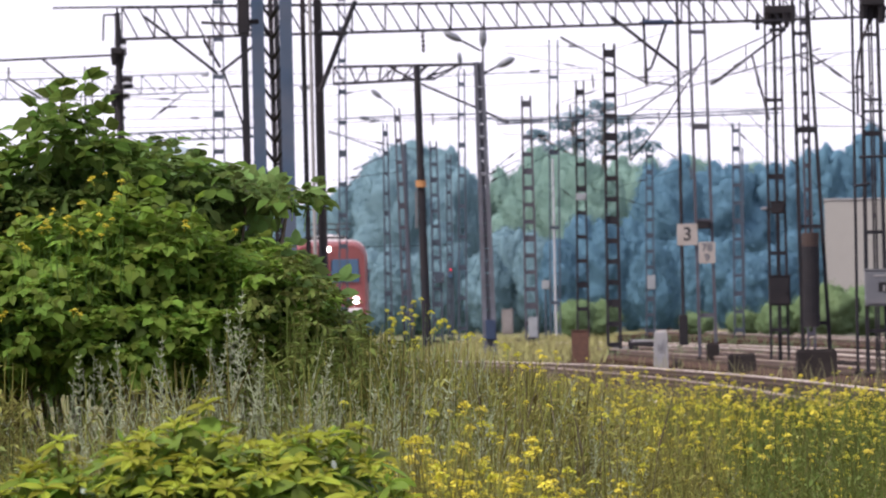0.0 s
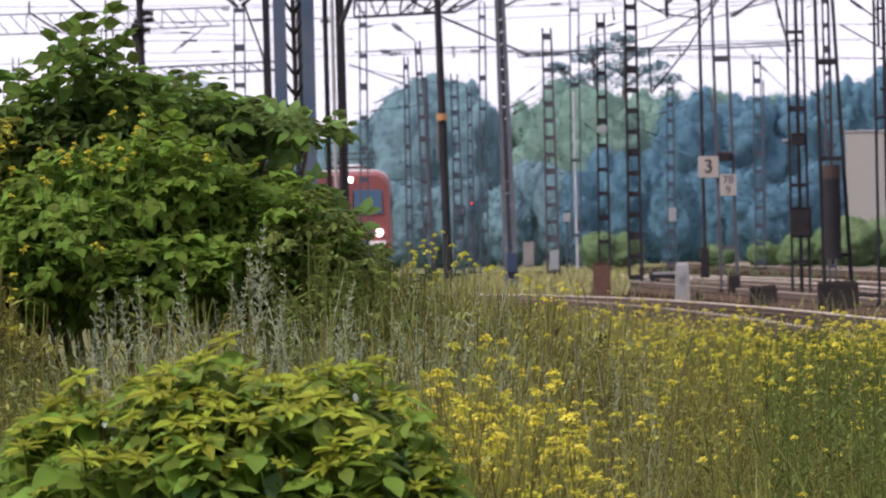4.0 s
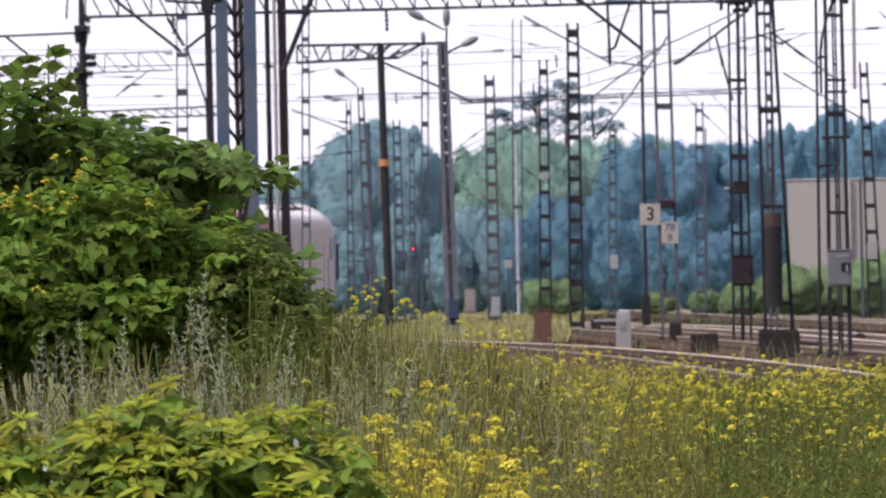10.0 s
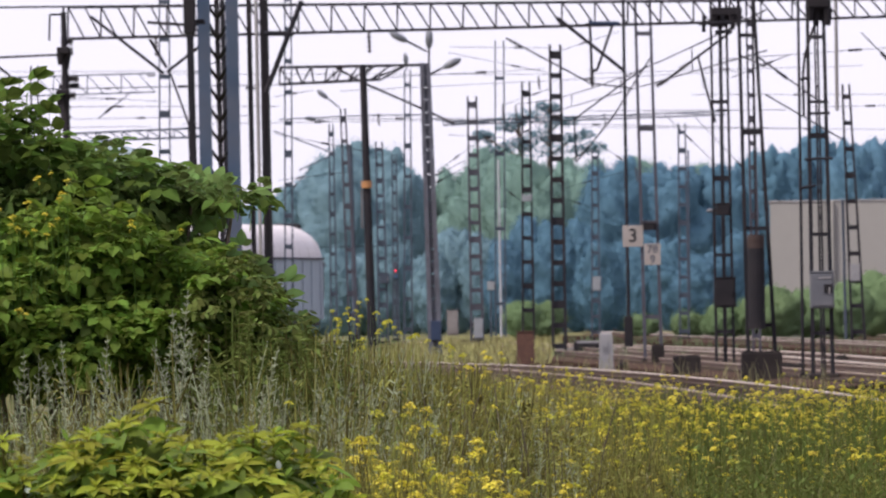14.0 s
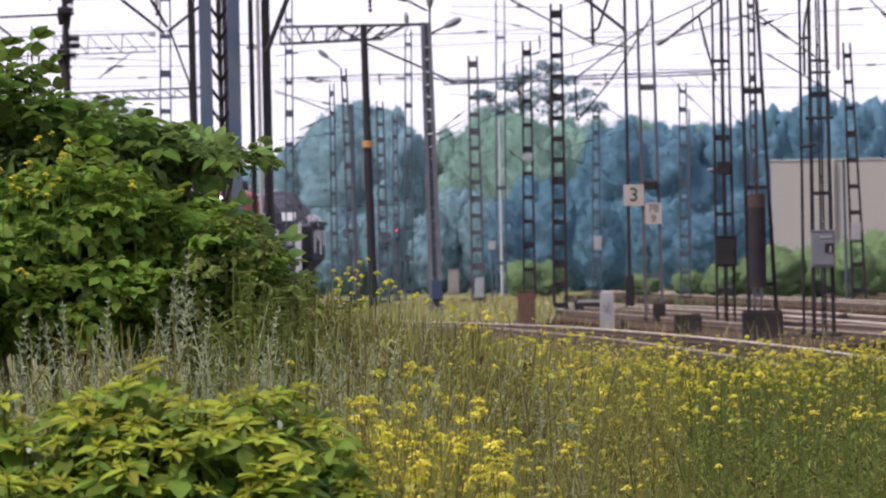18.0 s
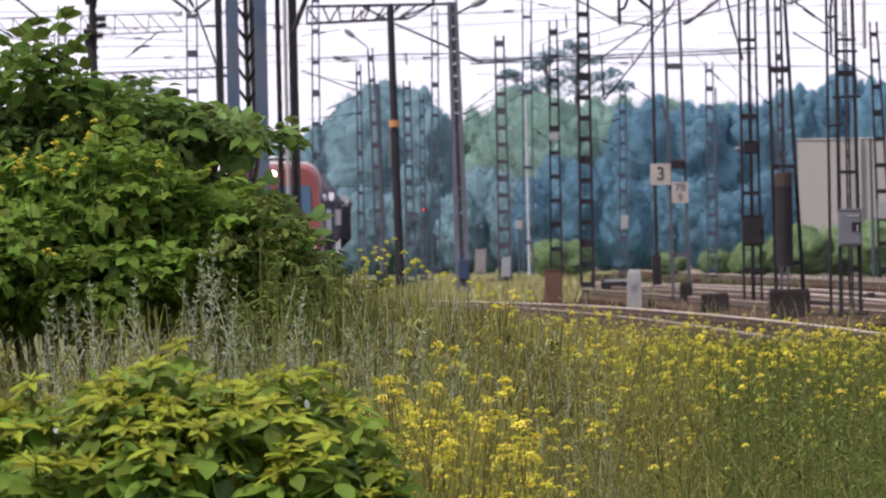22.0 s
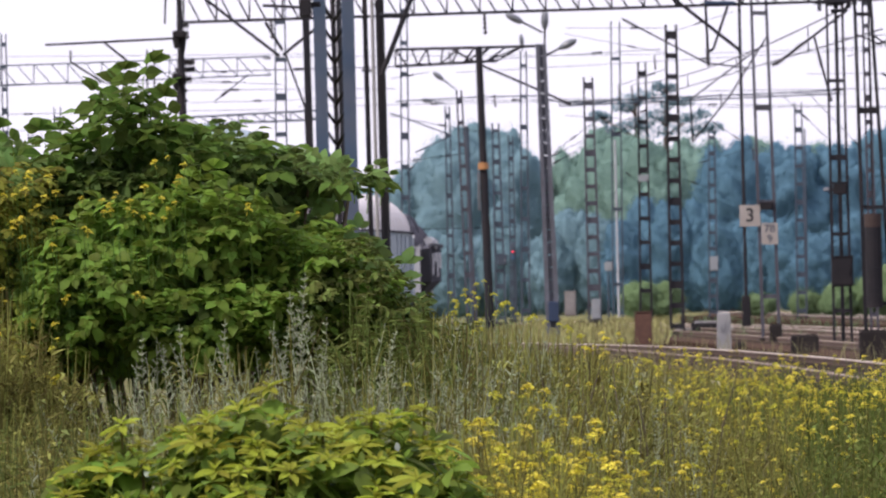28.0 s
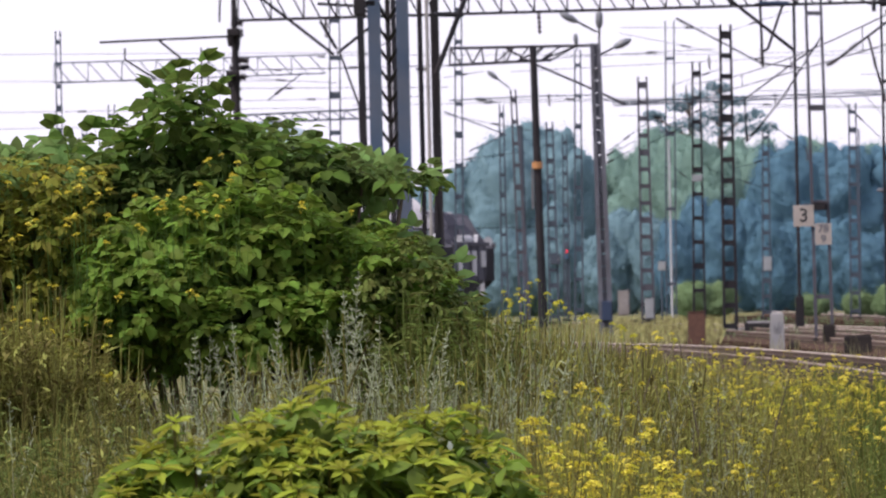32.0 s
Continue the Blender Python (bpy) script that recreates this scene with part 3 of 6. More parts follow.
# ---- masts ----
def ladder_mast(a0, a1, b0, b1, battens, mat, label, leg=0.09, plate=0.16, name="catenary_mast", foot=True):
    """Two legs, a0 to a1 and b0 to b1 (foot to head), joined by batten plates."""
    bx, by = (a0[0] + b0[0]) / 2, a0[1]
    o = (bx, by, 0)
    top = thing(name, *o, label, "catenary mast", "masts of the yard")
    a0, a1, b0, b1 = (Vector(sub(p, o)) for p in (a0, a1, b0, b1))
    a0.z = b0.z = 0.0
    for p, q in ((a0, a1), (b0, b1)):
        bm = beam(p, q, leg, leg * 1.5, leg * 0.8)
        part("leg", bm, mat, top)
    for i in range(battens):
        f = (i + 0.5) / battens
        p, q = a0.lerp(a1, f), b0.lerp(b1, f)
        hgt = plate * (1.5 if i % 4 == 2 and plate < 0.2 else 1.0)
        part("batten", beam(p, q, hgt, 0.03), mat, top)
    if foot:
        w = abs(b0.x - a0.x)
        part("foundation", box(0, 0, 0.05, w + 0.18, 0.6, 0.2, 0.03), CONCRETE_DARK, top)
    return top


def pole(p, q, r, mat, label, r2=None, name="pole", category="pole", foot=True):
    o = (p[0], p[1], 0)
    top = thing(name, *o, label, category, "masts of the yard")
    part("shaft", tube((0, 0, 0), sub(q, o), r, r2, 12), mat, top, smooth=False)
    if foot:
        part("foundation", box(0, 0, 0.08, r * 4, r * 4, 0.16, 0.02), CONCRETE_DARK, top)
    part("cap", tube(sub(q, o), (q[0] - o[0], q[1] - o[1], q[2] + 0.04), (r2 or r) * 1.15, seg=12), mat, top)
    return top


def insulator_in(bm, p, q, r=0.052, n=5):
    p, q = Vector(p), Vector(q)
    d = (q - p).normalized()
    a = d.orthogonal().normalized()
    b = d.cross(a)
    prev = None
    for i in range(n):          # one turned body: waist, shed, waist
        for f, k in ((0.05, 0.35), (0.4, 1.0), (0.6, 0.55), (0.95, 0.35)):
            c = p.lerp(q, (i + f) / n)
            ring = [bm.verts.new(c + (a * math.cos(j * 0.785) + b * math.sin(j * 0.785)) * r * k) for j in range(8)]
            if prev:
                for j in range(8):
                    bm.faces.new((prev[j], prev[(j + 1) % 8], ring[(j + 1) % 8], ring[j]))
            else:
                bm.faces.new(ring[::-1])
            prev = ring
    bm.faces.new(prev)
    bmesh.ops.recalc_face_normals(bm, faces=bm.faces)


def arm_set(host, bars, mat, label, name="cantilever_arm", r=0.035, insulators=()):
    """A bracket of tubes with insulators, fixed to a mast or a beam."""
    foot = host.matrix_basis.translation
    for p, q in bars:
        part(name, tube(sub(p, foot), sub(q, foot), r * 0.8), mat, host, label)
    for p, q in insulators:
        bm = bmesh.new()
        insulator_in(bm, sub(p, foot), sub(q, foot), r * 2.0)
        part("insulator", bm, INSULATOR, host, "brown porcelain insulator")


def truss(p0, p1, q0, q1, bays, mat, label, name="gantry_beam", chord=0.07, web=0.04):
    """A lattice girder: upper chord p0-p1, lower chord q0-q1."""
    top = thing(name, *p0, label, "gantry beam", "gantries over the tracks")
    P0, P1, Q0, Q1 = (Vector(sub(p, p0)) for p in (p0, p1, q0, q1))
    part("upper_chord", beam(P0, P1, chord), mat, top)
    part("lower_chord", beam(Q0, Q1, chord), mat, top)
    for i in range(bays):
        f, g = i / bays, (i + 1) / bays
        part("brace", beam(P0.lerp(P1, f), Q0.lerp(Q1, g), web), mat, top)
        if i % 2 == 0:
            part("post", beam(P0.lerp(P1, f), Q0.lerp(Q1, f), web), mat, top)
    return top


def yard_lamp(foot, heads, mat, label, k=1.0):
    top = thing("lamp_arm", *foot, label, "street lamp", "yard lamps")
    for p, q in heads:
        p, q = Vector(sub(p, foot)), Vector(sub(q, foot))
        part("bracket", tube(p, q, 0.03), mat, top)
        d = (q - p).normalized()
        rings = []
        for f, w in ((-0.02, 0.04), (0.06, 0.11), (0.22, 0.16), (0.42, 0.14), (0.54, 0.05)):
            c, w = q + d * f * k, w * k
            rings.append([c + Vector((0, math.cos(a) * w, 0)) + d.cross(Vector((0, 1, 0))) * math.sin(a) * w * 0.7 for a in np.linspace(0, 2 * math.pi, 9)[:-1]])
        part("lamp_head", loft(rings), LAMP_GLASS, top, "milky glass lamp head", True)


def wire_in(bm, p, q, sag=0.0, r=0.011, n=8):
    p, q = Vector(p), Vector(q)
    pts = []
    for i in range(n + 1):
        f = i / n
        c = p.lerp(q, f)
        c.z -= sag * 4 * f * (1 - f)
        pts.append(c)
    prev = None
    for c in pts:
        ring = [bm.verts.new((c.x + math.cos(a) * r, c.y, c.z + math.sin(a) * r)) for a in (0.8, 2.4, 3.9, 5.5)]
        if prev:
            for i in range(4):
                bm.faces.new((prev[i], prev[(i + 1) % 4], ring[(i + 1) % 4], ring[i]))
        prev = ring


def wire(p, q, sag, mat, label, r=0.011, droppers=0, low=None):
    """A hung wire; with low, a contact wire below it and droppers between."""
    top = thing("overhead_wire", *p, label, "overhead wire", "overhead wires")
    bm = bmesh.new()
    wire_in(bm, (0, 0, 0), sub(q, p), sag, r)
    part("carrier_wire", bm, mat, top)
    if low:
        bm = bmesh.new()
        wire_in(bm, (0, 0, -low), Vector(sub(q, p)) - Vector((0, 0, low)), 0, r)
        part("contact_wire", bm, mat, top)
        for i in range(droppers):
            f = (i + 0.7) / (droppers + 0.4)
            c = Vector((0, 0, 0)).lerp(Vector(sub(q, p)), f)
            part("dropper", beam((c.x, c.y, c.z - sag * 4 * f * (1 - f)), (c.x, c.y, c.z - low), r * 1.4), mat, top)
    return top


def masts():
    T = "rusty lattice catenary mast of two legs with batten plates"
    mast_a = ladder_mast((6.672, 374, -0.063), (6.708, 374, 9.203), (7.039, 374, -0.071), (7.008, 374, 9.196), 15, STEEL_DARK, T)
    ladder_mast((5.356, 470, -0.02), (5.351, 470, 9.364), (5.796, 470, -0.029), (5.665, 470, 9.357), 15, STEEL_RUST, T)
    ladder_mast((7.725, 500, -0.145), (7.844, 500, 10.436), (8.17, 500, -0.155), (8.134, 500, 10.43), 11, STEEL_DARK, T)
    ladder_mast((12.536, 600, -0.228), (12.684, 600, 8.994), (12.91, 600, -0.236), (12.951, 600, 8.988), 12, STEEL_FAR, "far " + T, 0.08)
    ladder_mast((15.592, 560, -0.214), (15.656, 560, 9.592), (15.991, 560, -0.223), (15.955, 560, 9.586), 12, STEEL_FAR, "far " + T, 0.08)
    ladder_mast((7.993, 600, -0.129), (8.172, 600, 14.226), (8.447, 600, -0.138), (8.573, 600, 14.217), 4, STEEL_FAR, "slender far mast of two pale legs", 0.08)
    ladder_mast((7.727, 308, -0.045), (7.599, 308, 9.182), (8.125, 308, -0.053), (7.956, 308, 9.174), 4, STEEL_RUST, "tall mast of two rusty channels carrying number plates", 0.08, 0.10)
    cab_mast = ladder_mast((8.349, 272, -0.023), (8.334, 272, 8.219), (8.724, 272, -0.032), (8.662, 272, 8.212), 5, STEEL_DARK, "dark catenary mast carrying a cabinet", 0.06, 0.08)
    ladder_mast((8.562, 273, -0.032), (8.547, 273, 8.241), (8.586, 273, -0.033), (8.572, 273, 8.24), 2, STEEL_DARK, "thin middle post of the cabinet mast", 0.06, 0.05, "mast_post")
    tension = ladder_mast((8.473, 255, -0.015), (8.37, 255, 7.772), (9.03, 255, -0.027), (8.665, 255, 7.765), 4, STEEL_DARK, "tapering dark tension mast with a counterweight", 0.08, 0.08)
    ladder_mast((8.814, 262, 0.1), (8.763, 262, 7.947), (8.954, 262, 0.097), (8.88, 262, 7.944), 16, STEEL_RUST, "narrow rusty lattice post behind the tension mast", 0.05, 0.1, "mast_post")
    box_mast = ladder_mast((8.428, 220.0, 0.164), (8.417, 220.0, 6.850), (8.771, 220.0, 0.156), (8.691, 220.0, 6.844), 4, STEEL_DARK, "dark mast of two channels carrying a grey cabinet", 0.072, 0.065)
    ladder_mast((8.647, 221.6, 0.152), (8.597, 221.6, 6.888), (8.697, 221.6, 0.152), (8.646, 221.6, 6.888), 6, STEEL_DARK, "slim middle post of the grey cabinet mast", 0.04, 0.048, "mast_post")
    ladder_mast((18.638, 450, -0.26), (18.425, 450, 9.27), (19.099, 450, -0.27), (18.665, 450, 9.265), 10, STEEL_DARK, T)
    # middle of the yard
    ladder_mast((2.911, 356, 0.107), (2.774, 356, 8.36), (3.181, 356, 0.101), (2.964, 356, 8.355), 24, STEEL_PALE, "close-battened blue-grey lamp mast with a blue painted foot", 0.13, 0.33)
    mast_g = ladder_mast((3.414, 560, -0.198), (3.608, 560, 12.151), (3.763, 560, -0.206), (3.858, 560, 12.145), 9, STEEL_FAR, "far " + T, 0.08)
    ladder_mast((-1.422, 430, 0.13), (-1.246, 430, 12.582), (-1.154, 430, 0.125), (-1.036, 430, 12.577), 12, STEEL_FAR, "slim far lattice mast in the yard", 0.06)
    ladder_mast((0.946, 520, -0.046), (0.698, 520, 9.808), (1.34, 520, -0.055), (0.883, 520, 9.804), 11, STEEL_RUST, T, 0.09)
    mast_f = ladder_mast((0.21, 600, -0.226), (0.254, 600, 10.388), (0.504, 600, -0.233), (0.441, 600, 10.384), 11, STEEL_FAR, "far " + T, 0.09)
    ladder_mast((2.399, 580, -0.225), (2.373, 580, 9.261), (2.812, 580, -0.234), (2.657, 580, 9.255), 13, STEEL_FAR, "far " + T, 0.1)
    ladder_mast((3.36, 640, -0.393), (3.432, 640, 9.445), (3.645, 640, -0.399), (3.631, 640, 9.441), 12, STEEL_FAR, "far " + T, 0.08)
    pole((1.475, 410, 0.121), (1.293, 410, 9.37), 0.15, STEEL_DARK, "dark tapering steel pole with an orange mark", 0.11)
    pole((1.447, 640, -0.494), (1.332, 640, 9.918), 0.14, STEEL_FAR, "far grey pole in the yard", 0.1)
    pole((10.004, 420, -0.092), (9.974, 420, 12.262), 0.06, STEEL_DARK, "thin dark pole with a thick foot", 0.05)
    pole((8.535, 620, -0.181), (8.51, 620, 8.799), 0.065, WAGON_PALE, "slender white pole in the yard", 0.05)
    pole((7.78, 600.1, -0.124), (7.793, 600.1, 2.897), 0.05, STEEL_FAR, "short far post with a pale plate", 0.04)
    pole((19.238, 470, -0.218), (19.19, 470, 5.271), 0.06, STEEL_FAR, "pale post beside a far mast", 0.05)
    pole((8.402, 224.0, 0.148), (8.410, 224.0, 6.956), 0.028, STEEL_DARK, "thin post beside the grey cabinet", 0.024)
    pole((17.744, 620, -1.072), (17.801, 620, 9.149), 0.05, STEEL_FAR, "far slim pole in the yard", 0.04)
    # left portal in front of the train's track
    portal = thing("portal_leg", *(-2.114, 252, 0.06), "lattice portal leg with two blue-grey painted columns", "portal leg", "masts of the yard")
    o = (-2.114, 252, 0.06)
    for p, q in (((-2.314, 250, -0.148), (-2.337, 250, 7.985)), ((-1.757, 250, -0.16), (-1.78, 250, 7.973))):
        part("column", beam(sub(p, o), sub(q, o), 0.25, 0.22), STEEL_BLUE, portal, "blue-grey painted steel column")
    for p, q in (((-2.011, 254, -0.178), (-2.114, 254, 8.087)), ((-2.609, 256, -0.177), (-2.701, 256, 8.153)), ((-1.412, 254, -0.191), (-1.469, 254, 8.073)), ((-1.924, 256, -0.192), (-2.017, 256, 8.138))):
        part("angle_post", beam(sub(p, o), sub(q, o), 0.10, 0.09), STEEL_DARK, portal)
    a0, a1, b0, b1 = (Vector(sub(p, o)) for p in ((-2.011, 254, -0.178), (-2.114, 254, 8.087), (-1.771, 252, -0.172), (-1.794, 252, 8.027)))
    c0, c1 = Vector(sub((-2.332, 252, -0.16), o)), Vector(sub((-2.356, 252, 8.039), o))
    for i in range(20):
        f, g = i / 20, (i + 1) / 20
        part("lacing", beam(a0.lerp(a1, f), b0.lerp(b1, g), 0.065), STEEL_DARK, portal)
        part("lacing", beam(a0.lerp(a1, f), c0.lerp(c1, g), 0.065), STEEL_DARK, portal)
    # one post in two tones: pale tube as its lit edge, dark channel as shade
    post_l = pole((-1.191, 235, -0.086), (-1.223, 235, 7.56), 0.035, STEEL_GREY, "round grey steel gantry post", 0.035, "gantry_post")
    ladder_mast((-1.088, 240, -0.117), (-1.132, 240, 7.691), (-1.035, 240, -0.118), (-1.078, 240, 7.69), 6, STEEL_DARK, "dark channel of the gantry post", 0.13, 0.1, "mast_post")
    # left of the bush
    pole_l = pole((-5.215, 260, 0.089), (-5.298, 260, 7.55), 0.13, STEEL_DARK, "dark catenary mast with fittings", 0.055, "catenary_mast", "catenary mast")
    mast_l = ladder_mast((-5.527, 420, 0.06), (-5.371, 420, 12.409), (-5.153, 420, 0.051), (-5.053, 420, 12.402), 10, STEEL_FAR, "slim far lattice mast in the yard", 0.06)
    ladder_mast((-8.792, 380, 0.256), (-8.739, 380, 8.925), (-8.555, 380, 0.25), (-8.536, 380, 8.92), 18, STEEL_DARK, T, 0.06)
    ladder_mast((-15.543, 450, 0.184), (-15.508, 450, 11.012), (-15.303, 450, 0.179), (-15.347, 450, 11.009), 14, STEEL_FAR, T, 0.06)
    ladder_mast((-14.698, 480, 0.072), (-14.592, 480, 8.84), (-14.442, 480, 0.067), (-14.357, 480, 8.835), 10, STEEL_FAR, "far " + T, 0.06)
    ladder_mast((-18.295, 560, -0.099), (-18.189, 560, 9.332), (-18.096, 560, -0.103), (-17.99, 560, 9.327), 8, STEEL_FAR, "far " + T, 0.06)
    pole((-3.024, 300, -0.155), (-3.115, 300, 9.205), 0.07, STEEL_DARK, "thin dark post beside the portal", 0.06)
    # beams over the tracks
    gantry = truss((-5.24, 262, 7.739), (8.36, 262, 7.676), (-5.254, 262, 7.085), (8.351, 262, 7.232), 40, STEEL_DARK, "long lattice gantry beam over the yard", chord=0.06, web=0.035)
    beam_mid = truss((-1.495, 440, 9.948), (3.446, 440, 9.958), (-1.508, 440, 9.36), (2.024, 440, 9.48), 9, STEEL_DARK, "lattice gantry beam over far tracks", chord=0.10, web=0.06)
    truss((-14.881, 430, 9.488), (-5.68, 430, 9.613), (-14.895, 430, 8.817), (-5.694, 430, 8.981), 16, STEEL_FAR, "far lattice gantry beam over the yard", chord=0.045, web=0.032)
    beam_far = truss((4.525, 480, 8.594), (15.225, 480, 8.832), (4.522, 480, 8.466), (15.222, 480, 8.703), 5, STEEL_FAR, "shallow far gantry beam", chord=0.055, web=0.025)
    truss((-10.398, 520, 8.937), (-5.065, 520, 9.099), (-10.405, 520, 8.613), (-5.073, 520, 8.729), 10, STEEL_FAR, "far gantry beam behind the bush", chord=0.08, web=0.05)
    # diagonal struts and arms
    truss((8.42, 262, 7.676), (13.6, 262, 7.65), (8.42, 262, 7.235), (13.6, 262, 7.33), 16, STEEL_DARK, "lattice gantry beam over the far side of the yard", chord=0.055, web=0.032)
    arm_set(gantry, [((5.511, 261.9, 7.246), (6.141, 261.9, 7.232))], BLUE_BAND, "short dark blue bar under the gantry beam", "bar", 0.055)
    arm_set(gantry, [((4.851, 262, 7.378), (6.228, 262, 6.251))], STEEL_DARK, "dark diagonal strut under the gantry beam", "strut", 0.045)
    arm_set(gantry, [((5.527, 262, 7.317), (5.567, 262, 5.938)), ((6.015, 262, 7.213), (5.432, 262, 7.226)), ((5.991, 262, 7.19), (5.668, 262, 6.287)), ((5.668, 262, 6.287), (5.527, 262, 6.243))], STEEL_DARK,
            "hanging drop tube with bracket", insulators=(((5.552, 262, 6.312), (5.567, 262, 5.938)),))
    arm_set(cab_mast, [((7.422, 280, 6.266), (9.045, 280, 7.441))], STEEL_DARK, "slanting cantilever tube with porcelain insulators", "cantilever_arm", 0.035, (((7.347, 280, 6.255), (7.625, 280, 6.399)), ((7.879, 280, 6.618), (8.081, 280, 6.738))))
    arm_set(mast_a, [((6.078, 420, 10.419), (8.852, 420, 8.88)), ((8.852, 420, 8.88), (10.158, 420, 8.702))], STEEL_DARK, "slanting cantilever tube with porcelain insulators", "cantilever_arm", 0.035, (((6.17, 420, 10.361), (6.54, 420, 10.147)),))
    arm_set(beam_far, [((8.698, 440, 8.02), (8.743, 440, 6.51)), ((8.743, 440, 6.51), (10.032, 440, 8.05)), ((8.697, 440, 8.001), (11.247, 440, 9.827)), ((10.032, 440, 8.05), (11.451, 440, 10.215))], STEEL_DARK,
            "triangular cantilever bracket on the far beam")
    arm_set(gantry, [((-4.778, 262, 7.542), (-3.286, 262, 6.342)), ((-3.227, 262, 6.364), (-2.515, 262, 6.909)), ((-3.613, 262, 7.4), (-2.506, 262, 7.317)), ((-3.562, 262, 7.048), (-3.225, 262, 6.457))], STEEL_DARK, "dark diagonal bracket of the portal", "bracket", 0.04)
    arm_set(mast_l, [((-3.99, 330, 7.733), (-3.506, 330, 6.326)), ((-3.506, 330, 6.326), (-3.468, 330, 4.707))], STEEL_DARK, "thin bent tube beside the portal", "bracket", 0.035)
    arm_set(post_l, [((-1.064, 236, 5.458), (-0.376, 236, 7.147)), ((-1.083, 236, 6.553), (-0.536, 236, 6.541))], STEEL_DARK, "diagonal brace of the gantry post", "brace", 0.06)
    arm_set(pole_l, [((-8.124, 262, 6.681), (-5.367, 262, 6.761)), ((-6.897, 262, 6.701), (-6.439, 262, 6.317))], STEEL_DARK, "level cantilever tube on the dark mast", "cantilever_arm", 0.03,
            (((-5.483, 262, 6.763), (-5.144, 262, 6.779)),))
    arm_set(pole_l, [((-8.704, 300, 7.321), (-8.709, 300, 7.054)), ((-8.709, 300, 7.054), (-7.985, 300, 6.571)), ((-8.453, 300, 6.541), (-8.119, 300, 6.547))], STEEL_DARK, "small dark bracket under the wires", "bracket", 0.03)
    arm_set(pole_l, [((-5.451, 262, 6.097), (-5.042, 262, 6.123)), ((-5.43, 262, 5.98), (-5.374, 262, 5.336))], STEEL_DARK, "insulator fittings on the dark mast", "bracket", 0.06,
            (((-5.407, 262, 7.03), (-5.151, 262, 7.024)), ((-5.411, 262, 6.855), (-5.155, 262, 6.849)), ((-5.413, 262, 6.248), (-5.039, 262, 6.263)), ((-5.408, 262, 5.921), (-5.105, 262, 5.914)), ((-5.305, 262, 6.386), (-5.304, 262, 5.335)))) 
    arm_set(beam_mid, [((0.464, 440, 9.906), (1.472, 440, 9.335)), ((1.472, 440, 9.335), (3.374, 440, 8.47)), ((3.374, 440, 8.47), (4.577, 440, 7.894))], STEEL_DARK, "long slanting strut between the masts", "strut", 0.05)
    arm_set(mast_f, [((-1.953, 560, 10.026), (1.793, 560, 10.144)), ((1.793, 560, 10.144), (4.288, 560, 10.139)), ((-2.214, 560, 9.532), (0.508, 560, 8.475)), ((0.508, 560, 8.475), (-1.129, 560, 7.762))], STEEL_FAR, "far brackets and ties between masts", "bracket", 0.035)
    arm_set(mast_g, [((4.337, 560, 10.088), (5.776, 560, 9.708)), ((5.776, 560, 9.708), (8.025, 560, 9.858))], STEEL_FAR, "far dark bracket tube between masts", "bracket", 0.035)
    arm_set(cab_mast, [((7.929, 268, 6.666), (8.06, 268, 6.09)), ((8.06, 268, 6.09), (8.281, 268, 5.249))], STEEL_DARK, "bent down-pipe on the cabinet mast", "bracket", 0.03, (((8.039, 268, 6.21), (8.081, 268, 5.97)),))
    arm_set(box_mast, [((8.134, 216.0, 5.183), (8.307, 216.0, 5.208)), ((8.279, 216.0, 4.804), (8.606, 216.0, 4.796)), ((8.274, 216.0, 4.602), (8.622, 216.0, 4.604)), ((8.181, 216.0, 3.824), (8.662, 216.0, 3.833)), ((8.074, 216.0, 3.326), (8.363, 216.0, 3.377))], STEEL_DARK,
            "cross arms of the grey cabinet mast", "cross_arm", 0.032)
    arm_set(tension, [((8.461, 258, 6.469), (9.008, 258, 6.227)), ((8.84, 258, 6.438), (10.141, 258, 5.455)), ((8.996, 258, 5.652), (10.584, 258, 4.698))], STEEL_DARK, "ties and arms of the tension mast", "bracket", 0.02)
    arm_set(gantry, [((7.887, 262, 7.382), (7.879, 262, 7.032)), ((7.766, 262, 7.21), (8.467, 262, 7.218)), ((8.113, 262, 7.027), (8.463, 262, 7.043))], STEEL_DARK, "beam bearing on the cabinet mast", "bracket", 0.05)
    arm_set(box_mast, [((12.159, 300, 8.872), (12.149, 300, 5.958))], STEEL_GREY, "pale drop post over the tracks", "drop_post", 0.055)
    # insulator strings under the beams
    for host, strings in ((gantry, (((0.959, 262, 7.16), (0.972, 262, 6.692)), ((-1.6, 262, 6.013), (-1.367, 262, 6.008)), ((-3.444, 262, 7.104), (-3.43, 262, 6.695)))),
                          (beam_mid, (((7.475, 440, 9.518), (7.504, 440, 9.046)), ((-1.269, 440, 9.551), (-1.073, 440, 9.547)), ((0.365, 440, 9.829), (0.395, 440, 9.437)), ((1.9, 440, 8.306), (1.93, 440, 7.874)))),
                          (beam_far, (((6.785, 480, 9.229), (6.814, 480, 8.587)), ((7.276, 480, 9.176), (7.305, 480, 8.576)), ((10.626, 480, 8.825), (10.66, 480, 8.396)), ((11.8, 480, 6.724), (11.832, 480, 6.232)))),
                          (mast_l, (((-5.812, 420, 9.349), (-5.55, 420, 9.343)), ((-7.243, 420, 8.931), (-7.019, 420, 8.926)), ((-4.45, 420, 8.271), (-4.226, 420, 8.266)))) ):
        arm_set(host, (), STEEL_DARK, "", "bracket", 0.028, strings)
